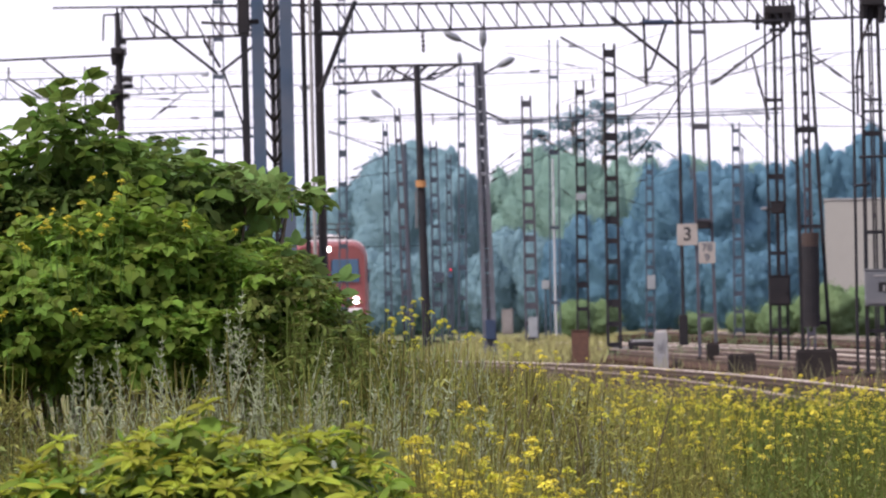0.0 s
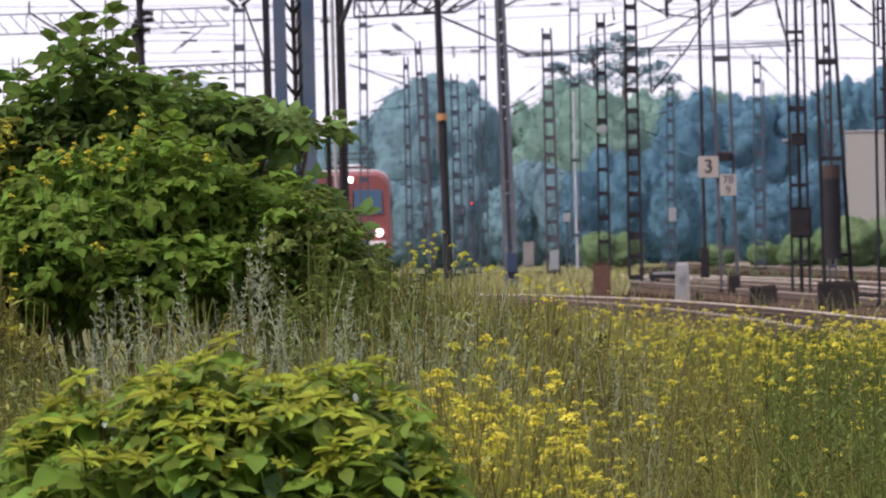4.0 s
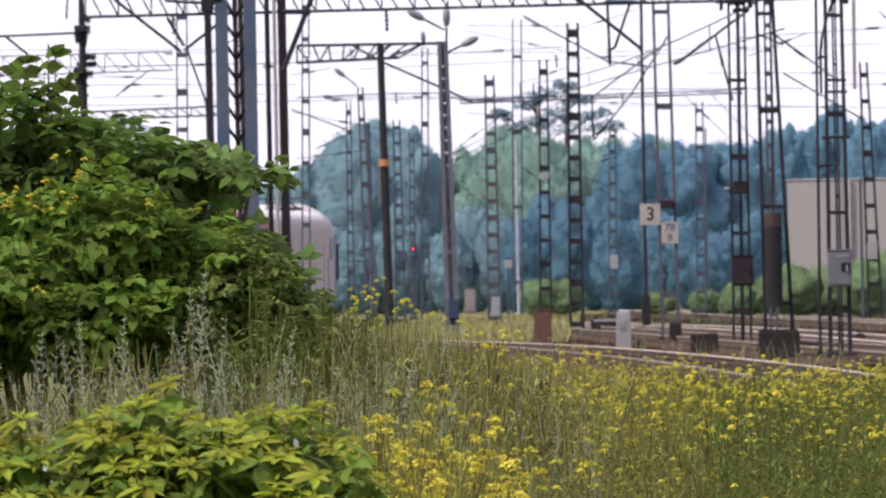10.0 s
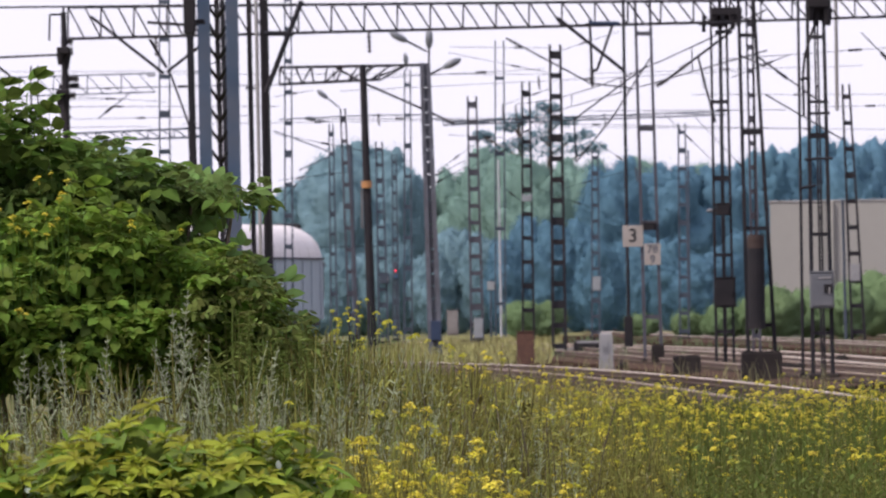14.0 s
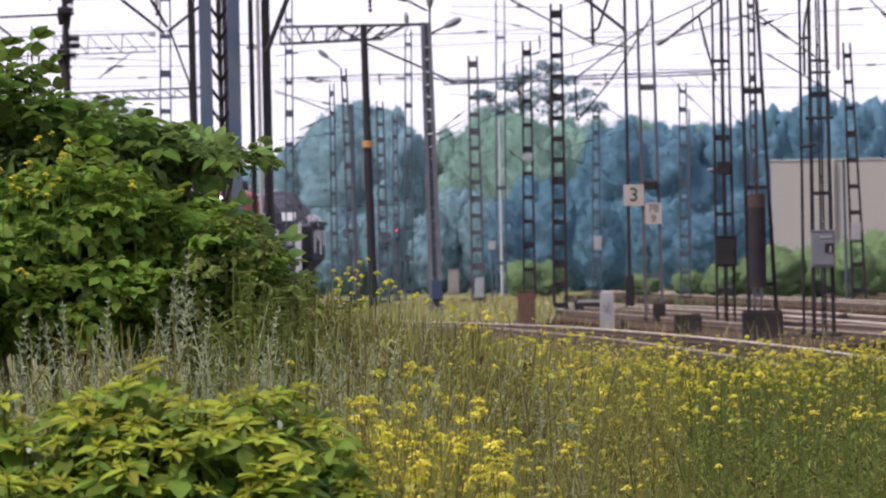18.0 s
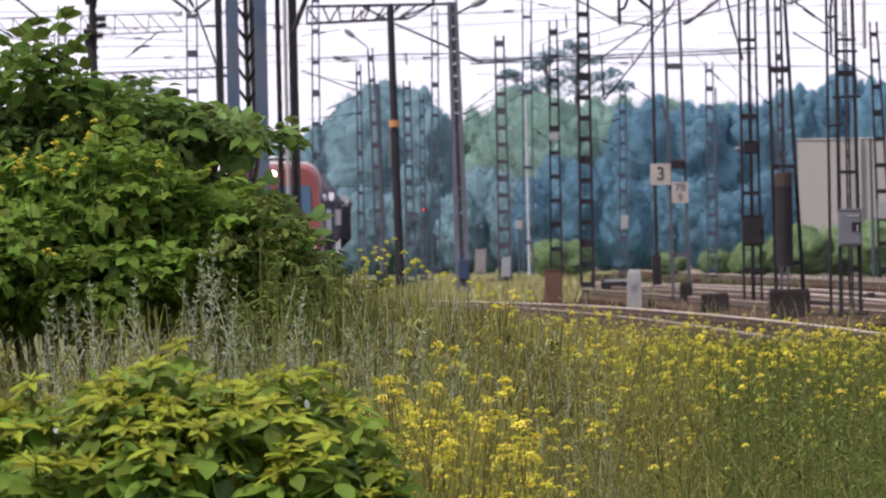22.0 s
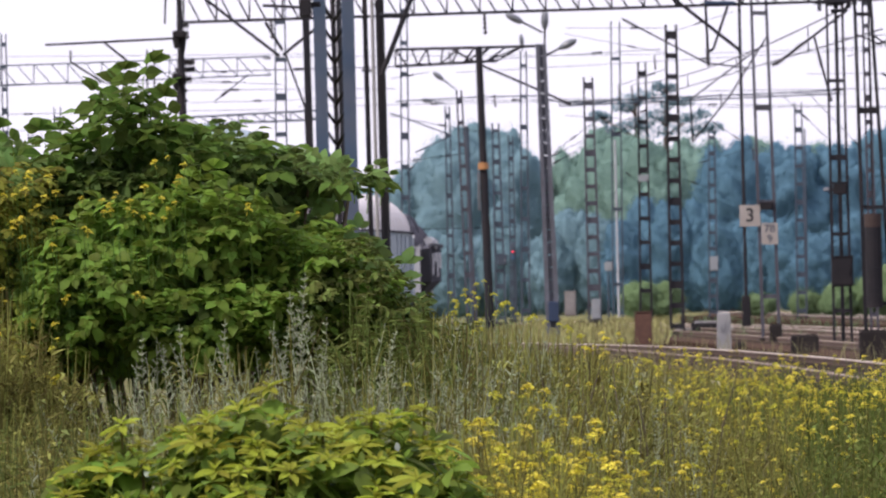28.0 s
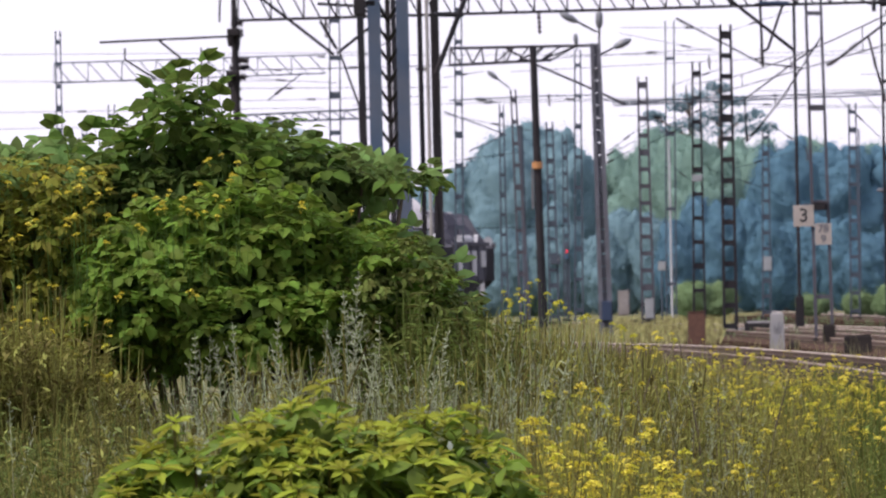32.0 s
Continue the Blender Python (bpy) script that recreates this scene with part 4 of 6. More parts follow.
    # gear at the mast heads: cross boxes with hanging skirts of insulators, a slack cable
    def head_gear(host, x0, x1, y, z0, z1, skirts, label):
        o = host.matrix_basis.translation
        part("head_box", box((x0 + x1) / 2 - o.x, y - o.y, (z0 + z1) / 2 - o.z, x1 - x0, 0.4, z1 - z0, 0.03), BOX_DARK, host, label)
        for i in range(skirts):
            x = x0 + (x1 - x0) * (i + 0.5) / skirts - o.x
            drop = 0.30 if i % 2 else 0.22
            part("skirt_insulator", tube((x, y - o.y - 0.1 + 0.1 * (i % 3), z0 - drop - o.z), (x, y - o.y - 0.1 + 0.1 * (i % 3), z0 - o.z), 0.045, 0.085, 10), BOX_DARK, host, "dark hanging insulator")
    head_gear(cab_mast, 8.21, 8.87, 268, 7.5, 7.68, 5, "dark cross box at the mast head")
    head_gear(box_mast, 8.256, 8.664, 216, 6.394, 6.57, 4, "dark cross box at the mast head")
    head_gear(pole_l, -5.44, -5.17, 259.8, 6.72, 6.87, 2, "dark fitting round the mast")
    head_gear(pole_l, -5.47, -5.19, 259.8, 5.88, 6.0, 2, "dark fitting round the mast")
    cable = ((8.441, 216.0, 6.330), (8.441, 216.0, 6.276), (8.381, 216.0, 6.104), (8.280, 216.0, 5.817), (8.209, 216.0, 5.577), (8.175, 216.0, 5.260), (8.180, 216.0, 4.570))
    arm_set(box_mast, list(zip(cable, cable[1:])), STEEL_DARK, "thick slack cable", "cable", 0.028)
    arm_set(pole_l, [((-6.615, 260, 7.705), (-2.874, 260, 7.693)), ((-5.298, 260, 7.55), (-5.298, 260, 7.70)), ((-5.298, 260, 7.54), (-5.576, 260, 7.543)), ((-5.576, 260, 7.543), (-5.599, 260, 7.011))], STEEL_DARK, "thin level tube at the mast head", "head_tube", 0.026)
    o = portal.matrix_basis.translation
    part("switch_box", box(-2.6 - o.x, 249 - o.y, 7.3 - o.z, 0.24, 0.3, 0.9, 0.03), BOX_DARK, portal, "dark tall switch box")
    part("switch_bracket", box(-2.45 - o.x, 249.3 - o.y, 7.1 - o.z, 0.3, 0.1, 0.1, 0.02), BOX_DARK, portal)
    # yard lamps
    yard_lamp((3.021, 356, 8.798), [((2.923, 356, 8.674), (2.374, 356, 8.971)), ((2.98, 356, 8.355), (2.989, 356, 8.767)), ((3.005, 356, 8.037), (3.389, 356, 8.219))], STEEL_DARK, "three-headed yard lamp on the rusty mast")
    yard_lamp((0.518, 520, 10.043), [((0.652, 520, 9.855), (0.174, 520, 10.236))], STEEL_FAR, "single yard lamp on a far mast")
    yard_lamp((-0.489, 600, 10.618), [((0.31, 600, 10.493), (-0.356, 600, 10.615))], STEEL_FAR, "far lamp on a yard mast")
    yard_lamp((3.835, 560, 12.27), [((3.707, 560, 12.099), (3.687, 560, 12.349))], STEEL_FAR, "far lamp on a yard mast")
    yard_lamp((8.375, 272, 3.431), [((8.412, 272, 3.418), (8.363, 272, 3.419))], STEEL_DARK, "small white lamp on the cabinet mast", 0.35)
    return gantry


RUBBLE = ((9.476, 262, 0.30), (9.615, 262, 0.25), (6.701, 420, 0.50), (8.585, 430, 0.60), (8.969, 430, 0.40), (5.421, 500, 0.50), (12.192, 300, 0.30), (6.63, 285, 0.25))


def fittings():
    """Plates, cabinets, weights and stones among the tracks."""
    def sign(centre, w, h, rows, label, paint=BLACK_PAINT):
        top = thing("number_plate", *centre, label, "sign", "number plates")
        part("plate", box(0, 0, 0, w, 0.02, h, 0.004), PLATE_PAINT, top, "yellowed white plate")
        part("clamp", box(w * 0.3, 0.05, 0, 0.06, 0.1, h * 0.8, 0.01), STEEL_DARK, top)
        for text, z, size in rows:
            cu = bpy.data.curves.new("numeral", 'FONT')
            cu.body, cu.size, cu.align_x, cu.align_y, cu.extrude, cu.offset = text, size, 'CENTER', 'CENTER', 0.002, 0.006
            tmp = bpy.data.objects.new("numeral", cu)
            scene.collection.objects.link(tmp)
            me = bpy.data.meshes.new_from_object(tmp.evaluated_get(bpy.context.evaluated_depsgraph_get()))
            bpy.data.objects.remove(tmp)
            me.materials.append(paint)
            ob = new("numeral", me)
            ob.parent = top
            ob.matrix_basis = pose(0, -0.016, z, 90)
            ob["label"] = "painted numeral"
    sign((7.465, 307.9, 3.117), 0.5, 0.52, (("3", 0.0, 0.46),), "white square plate with the black numeral 3 on the mast")
    sign((7.935, 307.9, 2.668), 0.4, 0.52, (("78", 0.12, 0.27), ("9", -0.13, 0.27)), "white plate with faded grey numerals 78 over 9 on the mast", BOX_GREY)

    def cabinet(lo, hi, deep, mat, label, name="cabinet"):
        w, h = hi[0] - lo[0], hi[2] - lo[2]
        top = thing(name, (lo[0] + hi[0]) / 2, lo[1], lo[2], label, "cabinet")
        part("housing", box(0, 0, h / 2, w, deep, h, 0.02), mat, top)
        part("door", box(0, -deep / 2 - 0.006, h / 2, w * 0.86, 0.02, h * 0.86, 0.005), mat, top)
        part("lid", box(0, 0, h + 0.015, w * 1.08, deep * 1.1, 0.03, 0.006), mat, top)
        part("handle", box(w * 0.3, -deep / 2 - 0.03, h / 2, 0.03, 0.03, 0.12, 0.008), STEEL_GREY if mat is not BOX_DARK else STEEL_DARK, top)
        part("bracket", box(0, deep / 2 + 0.02, h * 0.5, w * 0.5, 0.06, 0.06, 0.01), STEEL_DARK, top)
        return top
    cabinet((8.311, 271.79, 1.335), (8.773, 271.79, 1.967), 0.3, BOX_DARK, "dark steel cabinet clamped to the mast")
    c = cabinet((8.386, 219.8, 1.282), (8.801, 219.8, 1.900), 0.24, BOX_GREY, "grey steel cabinet clamped to the mast")
    part("warning_label", box(0.104, -0.143, 0.336, 0.15, 0.01, 0.16), BOX_DARK, c, "dark square label")
    part("lettering_bar", box(0.048, -0.143, 0.528, 0.21, 0.01, 0.028), STEEL_GREY, c)
    cabinet((7.713, 307.85, 3.249), (8.032, 307.85, 3.407), 0.16, BOX_DARK, "small dark box on the plate mast")
    cabinet((8.38, 271.84, 3.308), (8.7, 271.84, 3.555), 0.2, BOX_DARK, "dark box on the cabinet mast")
    cabinet((18.588, 449.89, 2.247), (18.962, 449.89, 2.841), 0.08, WHITE_PAINT, "white plate box on a far mast")
    cabinet((7.762, 499.9, 5.713), (8.168, 499.9, 5.95), 0.06, PALE_PAINT, "white plate on a far mast")
    cabinet((5.447, 469.83, 0.377), (5.798, 469.83, 1.123), 0.2, PALE_PAINT, "white box at the foot of a mast")
    cabinet((12.616, 599.9, 2.311), (13.005, 599.9, 2.97), 0.06, PALE_PAINT, "pale plate on a far mast")
    cabinet((2.463, 579.82, 2.746), (2.912, 579.82, 3.201), 0.2, STEEL_FAR, "haze-greyed box on a far mast")
    cabinet((7.621, 600, 2.42), (8.004, 600, 2.812), 0.06, PALE_PAINT, "pale plate on a post")

    # counterweight stack of the tension mast
    o = (8.643, 254.75, 0.891)
    top = thing("counterweight", *o, "stack of dark cast weights with rusty upper discs", "counterweight")
    h = 2.786 - o[2]
    n = 14
    for i in range(n):
        rusty = i >= n - 2
        part("weight_disc", tube((0, 0, h * i / n), (0, 0, h * (i + 0.995) / n), 0.178, 0.172, 14), WEIGHT_RUST if rusty else BOX_DARK, top, "rusty cast disc" if rusty else "")
    part("rod", tube((0, 0, -0.1), (0, 0, h + 4.6), 0.02), STEEL_DARK, top)

    # concrete bases
    for lo, hi, mat, lbl in (((7.344, 225, -0.065), (8.066, 225, 0.522), CONCRETE_DARK, "dark concrete block before the tension mast"), ((6.95, 255, -0.108), (7.51, 255, 0.364), CONCRETE_DARK, "low dark concrete block"),
                             ((9.684, 262, -0.153), (10.531, 262, 0.133), CONCRETE_DARK, "dark concrete mast base"), ((7.675, 300, 0.039), (7.978, 300, 0.474), CONCRETE_DARK, "dark concrete shoe of a mast"),
                             ((9.385, 400, -0.025), (9.66, 400, 1.128), BOX_DARK, "thick dark foot of a pole")):
        w, hh = hi[0] - lo[0], hi[2]
        top = thing("concrete_block", (lo[0] + hi[0]) / 2, lo[1], 0, lbl, "concrete block", "concrete blocks")
        part("block", box(0, 0, hh / 2, w, w * 0.8, hh, 0.03), mat, top)
        part("cover", box(0, 0, hh + 0.012, w * 0.9, w * 0.7, 0.024, 0.006), mat, top)

    # kilometre stone and rusty post by the track
    def stone(lo, hi, mat, label, name, taper):
        w, hh = hi[0] - lo[0], hi[2]
        top = thing(name, (lo[0] + hi[0]) / 2, lo[1], 0, label, "track marker")
        rings = []
        for z, f in ((-0.05, 1.0), (hh * 0.75, 1.0 - taper * 0.5), (hh * 0.95, 1.0 - taper), (hh, 0.8 - taper)):
            a, b = w / 2 * f, w * 0.35 * f
            rings.append([(-a, -b, z), (a, -b, z), (a, b, z), (-a, b, z)])
        part("block", loft(rings), mat, top)
        return top, hh
    s, hh = stone((6.0, 280, 0.046), (6.32, 280, 0.836), WHITE_PAINT, "whitewashed stone track marker with worn dark strokes", "track_marker", 0.12)
    part("painted_stroke", box(0.03, -0.135, hh * 0.62, 0.016, 0.01, hh * 0.3, 0, pose(0, 0, 0, 0, 12)), BOX_GREY, s)
    part("painted_stroke", box(-0.05, -0.135, hh * 0.55, 0.016, 0.01, hh * 0.2), BOX_GREY, s)
    s, hh = stone((4.266, 285, -0.012), (4.653, 285, 0.856), RUST_PAINT, "rust-brown square post beside the rail", "marker_post", 0.0)
    part("cap_plate", box(0, 0, hh + 0.012, 0.40, 0.3, 0.024, 0.006), RUST_PAINT, s)

    # point machine and a pale hut end far off
    o = (8.176, 400, 0.108)
    top = thing("point_machine", o[0], o[1], 0.02, "low point machine with a pale lid between the tracks", "point machine")
    part("case", box(0, 0, 0.15, 0.8, 0.5, 0.3, 0.03), BOX_DARK, top)
    part("lid", box(0.05, 0, 0.33, 0.7, 0.46, 0.07, 0.02), WHITE_PAINT, top, "pale worn lid")
    for s in (-1, 1):
        part("rod", tube((s * 0.4, 0, 0.12), (s * 0.95, 0, 0.12), 0.03), STEEL_GREY, top)
    cabinet((5.133, 540, 0.415), (5.613, 540, 1.464), 0.4, CONCRETE, "pale concrete trackside cabinet far off")

    # painted marks on poles
    o = (1.371, 409.9, 5.421)
    top = thing("mast_mark", *o, "orange reflective band with grey strip on the dark pole", "marker")
    part("band", tube((-0.01, 0.03, 0.0), (-0.012, 0.03, 0.22), 0.17, seg=14), ORANGE, top)
    part("strip", box(-0.17, 0.0, -0.7, 0.07, 0.03, 1.25, 0.008), BOX_GREY, top)
    o = (3.062, 355.88, 0.517)
    top = thing("painted_band", *o, "blue painted foot of the lamp mast", "marker")
    part("band", box(0, 0, 0.32, 0.29, 0.10, 0.55, 0.02), BLUE_BAND, top)

    # colour-light signal far off
    o = (3.522, 640, -0.824)
    top = thing("railway_signal", o[0], o[1], 0, "far colour-light signal showing red", "railway signal")
    zz = 3.566
    part("post", tube((0, 0, 0), (0, 0, zz + 0.5), 0.06), STEEL_FAR, top)
    part("signal_head", box(0, -0.08, zz, 0.26, 0.25, 0.8, 0.05), STEEL_FAR, top)
    part("red_lens", tube((0, -0.24, zz), (0, -0.20, zz), 0.045, seg=14), SIGNAL_RED, top, "lit red lens")
    part("lower_lens", tube((0, -0.24, zz - 0.3), (0, -0.20, zz - 0.3), 0.1, seg=14), DARK_GLASS, top)

    # point gear and rubble between the rails
    for x, y, w in RUBBLE:
        top = thing("rubble_block", x, y, 0.02, "rough dark block lying in the ballast", "block", "blocks in the ballast")
        rings = []
        for z, f in ((0, 1.0), (w * 0.35, 0.95), (w * 0.55, 0.6)):
            rings.append([(math.cos(a) * w * f * (0.5 + 0.12 * math.sin(3 * a + x)), math.sin(a) * w * f * 0.4, z) for a in np.linspace(0, 6.283, 9)[:-1]])
        part("stone", loft(rings), CONCRETE_DARK, top)


def catenary(host):
    """Carrier and contact wires and cross-span wires."""
    D, o = STEEL_DARK, host.matrix_basis.translation
    for p, q, sag, low, drop, lbl in (
            ((8.753, 250, 7.186), (8.539, 560, 10.546), 0.4, 0.8, 4, "catenary over the yard track"),):
        wire(p, q, sag, D, lbl, 0.018, drop, low)
    spans = []
    spans += [((-16.399, 420, 9.617), (-8.54, 420, 9.521), .011), ((-18.79, 480, 8.611), (-11.09, 480, 8.592), .014), ((-19.442, 560, 9.109), (-14.451, 560, 9.1), .014),
              ((-8.578, 430, 8.526), (-4.172, 430, 8.468), .014), ((-7.661, 480, 8.903), (-4.666, 480, 8.923), .014), ((-1.697, 440, 9.717), (4.38, 440, 9.624), .012),
              ((-2.206, 560, 9.882), (4.532, 560, 9.884), .016), ((3.268, 400, 8.843), (5.587, 400, 8.935), .014), ((4.173, 420, 8.869), (10.166, 420, 9.076), .012),
              ((9.869, 480, 8.414), (14.998, 480, 8.238), .014), ((11.293, 420, 9.238), (15.412, 420, 9.298), .011), ((5.122, 520, 8.668), (7.436, 520, 8.502), .014)]
    spans += [((5.136, 420, 10.121), (6.632, 420, 10.089), .012), ((13.553, 460, 7.923), (20.519, 460, 7.771), .012), ((14.521, 500, 9.065), (17.351, 500, 5.996), .014),
              ((13.407, 500, 9.09), (15.588, 500, 6.925), .014), ((11.996, 560, 8.848), (13.716, 560, 7.638), .014), ((7.466, 520, 9.892), (9.333, 520, 10.5), .014),
              ((4.475, 560, 7.265), (6.24, 560, 8.1), .016), ((4.467, 560, 6.891), (6.233, 560, 7.801), .016), ((4.982, 560, 7.629), (7.01, 560, 9.082), .014),
              ((8.263, 330, 6.51), (10.615, 330, 6.489), .012), ((13.947, 400, 8.075), (17.867, 400, 8.025), .011), ((10.881, 300, 7.296), (13.424, 300, 7.441), .011)]
    spans += [((12.764, 300, 7.789), (13.548, 300, 6.97), .015), ((8.527, 600, 7.213), (9.579, 600, 6.388), .014), ((10.131, 600, 7.178), (12.783, 600, 6.184), .014),
              ((1.131, 640, 8.582), (-2.299, 640, 8.201), .02), ((-2.08, 300, 7.578), (-3.163, 300, 7), .014), ((-8.366, 420, 8.956), (-4.023, 420, 8.973), .022),
              ((-8.571, 430, 8.871), (-5.318, 430, 8.647), .012), ((-7.629, 430, 8.122), (-6.46, 430, 9.017), .02), ((-16.419, 420, 8.719), (-10.244, 420, 8.622), .010),
              ((-1.869, 480, 9.632), (-0.367, 480, 9.856), .014), ((-1.9, 480, 8.242), (1.55, 480, 7.525), .014), ((1.747, 480, 8.74), (4.955, 480, 8.713), .016)]
    spans += [((-2.18, 600, 6.644), (-0.537, 600, 8.426), .014), ((4.196, 420, 9.954), (7.549, 420, 9.226), .010), ((7.564, 420, 9.881), (9.825, 420, 10.58), .010),
              ((8.005, 560, 8.935), (10.021, 560, 9.815), .016), ((6.483, 560, 7.796), (8.5, 560, 8.75), .014), ((11.2, 600, 7.154), (14.696, 600, 8.094), .014),
              ((10.634, 330, 7.341), (12.116, 330, 7.897), .012), ((10.213, 300, 7.31), (11.331, 300, 6.484), .014), ((16.255, 400, 7.668), (17.859, 400, 7.669), .012),
              ((-10.411, 520, 8.312), (-6.945, 520, 7.889), .014), ((-2.659, 640, 4.786), (1.334, 640, 4.813), .03)]
    for p, q, r in spans:
        a, b = Vector(sub(p, o)), Vector(sub(q, o))
        if abs(b.z - a.z) < 0.06 * abs(b.x - a.x):          # level wires run on to the next masts
            a, b = a + (a - b) * min(0.6, 5 / (b - a).length), b + (b - a) * min(0.6, 5 / (b - a).length)
        bm = bmesh.new()
        wire_in(bm, a, b, 0.0, r)
        part("span_wire", bm, STEEL_FAR, host)
        step = (b - a).normalized() * 0.16
        c = a.lerp(b, 0.3 + 0.4 * abs(math.sin(p[0] * 7)))
        part("wire_insulator", tube(c - step, c + step, min(r * 2.6, 0.045), seg=6), D, host)


gantry_host = masts()
fittings()
catenary(gantry_host)


# ---- trains: each vehicle faces +y, stands on its rails at z = 0 ----
def section(w, eave, crown, base=0.95, flat=0.35):
    """Half-rounded body section, counter-clockwise from the lower left."""
    pts = [(-w, base), (w, base), (w, eave)]
    for i in range(1, 6):
        a = i / 6 * math.pi / 2
        pts.append((w * flat + w * (1 - flat) * math.cos(a), eave + (crown - eave) * math.sin(a)))
    pts.append((w * flat, crown))
    return pts + [(-x, z) for x, z in pts[:1:-1]]


def bogie(top, y, r=0.5, gauge=0.75, base=2.5):
    b = part("bogie", box(0, y, 0.62, 2.3, base + 1.2, 0.32, 0.05), UNDER, top, "grimy bogie frame")
    for k in (-base / 2, base / 2):
        for s in (-gauge, gauge):
            bm = bmesh.new()
            tube_in(bm, (s - 0.065, y + k, r), (s + 0.065, y + k, r), r, r, 20)
            tube_in(bm, (s - 0.11 * (1 if s > 0 else -1), y + k, r), (s - 0.06 * (1 if s > 0 else -1), y + k, r), r + 0.03, r + 0.03, 20)
            part("wheel", bm, WHEEL_STEEL, b)
    for s in (-1.1, 1.1):
        part("axle_box", box(s, y - base / 2, r, 0.2, 0.4, 0.3, 0.03), UNDER, b)
        part("axle_box", box(s, y + base / 2, r, 0.2, 0.4, 0.3, 0.03), UNDER, b)
        part("spring", tube((s, y, 0.55), (s, y, 0.95), 0.13, seg=10), UNDER, b)


def buffers(top, y, sign):
    for s in (-0.875, 0.875):
        bm = bmesh.new()
        tube_in(bm, (s, y, 1.06), (s, y + sign * 0.5, 1.06), 0.09)
        tube_in(bm, (s, y + sign * 0.5, 1.06), (s, y + sign * 0.56, 1.06), 0.23, 0.22, 16)
        part("buffer", bm, UNDER, top)
    part("coupling", box(0, y + sign * 0.25, 0.98, 0.16, 0.5, 0.3, 0.04), UNDER, top)


def locomotive(label):
    top = thing("locomotive", 0, 0, 0, label, "locomotive", "trains")
    half = 8.1
    mid = lambda y, w=1.48, e=3.4, c=3.98: [(x, y, z) for x, z in section(w, e, c, 0.95, 0.62)]
    part("body", loft([mid(-half + 1.9), mid(half - 1.9)]), GREY_BODY, top, "warm grey body side")
    part("roof", loft([[(x, y, z) for x, z in section(1.40, 3.62, 4.03, 3.5, 0.6)] for y in (-half + 2.1, half - 2.1)]), ROOF_PALE, top, "pale dusty roof")
    for sgn in (1, -1):
        f = lambda y: sgn * (half - y)
        rings = [mid(f(1.9))]
        for y, w, e, c in ((1.2, 1.47, 3.4, 3.97), (0.7, 1.45, 3.38, 3.95), (0.35, 1.42, 3.34, 3.9), (0.12, 1.36, 3.24, 3.8)):
            rings.append(mid(f(y), w, e, c))
        cab = part("cab", loft(rings), RED_PAINT if sgn > 0 else GREY_BODY, top, "faded red cab front" if sgn > 0 else "warm grey rear cab")
        for s in (-0.62, 0.62):
            ring = lambda y, m: [(s - 0.54 * m, y, 2.42), (s + 0.54 * m, y, 2.42), (s + 0.50 * m, y - sgn * 0.02, 3.28), (s - 0.50 * m, y - sgn * 0.02, 3.28)]
            part("windscreen", loft([ring(f(0.10), 1.0), ring(f(0.07), 0.97)]), DARK_GLASS, cab, "dark windscreen with reflected sky blue in its colour")
        part("pillar", box(0, f(0.06), 2.85, 0.12, 0.04, 0.95, 0.01), RED_PAINT, cab)
        for s, z, r in ((-1.02, 1.72, 0.13), (1.02, 1.72, 0.13), (0.0, 3.66, 0.10)):
            part("headlight", tube((s, f(0.14), z), (s, f(0.03), z), r, r * 0.9, 16), LAMP_LIT if sgn > 0 else DARK_GLASS, cab, "lit headlight" if sgn > 0 else "unlit lamp")
        for s in (-0.72, 0.72):
            part("marker_lamp", tube((s, f(0.14), 1.72), (s, f(0.06), 1.72), 0.08, seg=12), DARK_GLASS, cab)
        part("front_stripe", box(0, f(0.10), 1.35, 2.5, 0.06, 0.14, 0.02), ROOF_PALE, cab, "pale stripe")
        part("wiper", beam((0.35, f(0.05), 2.45), (0.75, f(0.05), 3.1), 0.03), UNDER, cab)
        for s in (-1.485, 1.485):
            part("side_window", box(s, f(1.25), 2.75, 0.03, 0.7, 0.75, 0.02), DARK_GLASS, cab)
            part("cab_door", box(s * 0.998, f(2.5), 2.0, 0.03, 0.7, 1.9, 0.02), GREY_BODY, cab)
            part("handrail", tube((s * 1.02, f(2.1), 1.2), (s * 1.02, f(2.1), 2.4), 0.02), STEEL_GREY, cab)
        part("snow_plough", loft([[(-1.3, f(0.2), 0.2), (1.3, f(0.2), 0.2), (1.3, f(0.2), 0.85), (-1.3, f(0.2), 0.85)],
                                  [(-1.1, f(-0.1), 0.2), (1.1, f(-0.1), 0.2), (1.2, f(0.05), 0.85), (-1.2, f(0.05), 0.85)]]), UNDER, top)
        buffers(top, f(0.1), sgn)
    part("underframe", box(0, 0, 0.88, 2.8, 2 * half - 1.0, 0.3, 0.04), BLUE_BODY, top, "deep blue skirt")
    for s in (-1.487, 1.487):
        for i in range(6):
            part("side_grille", box(s * 0.997, -4.2 + i * 1.68, 2.75, 0.014, 1.3, 0.55, 0.004), GREY_BODY, top)
            part("panel_seam", box(s * 0.9975, -5.04 + i * 1.68, 2.1, 0.012, 0.03, 1.9), GREY_BODY, top)
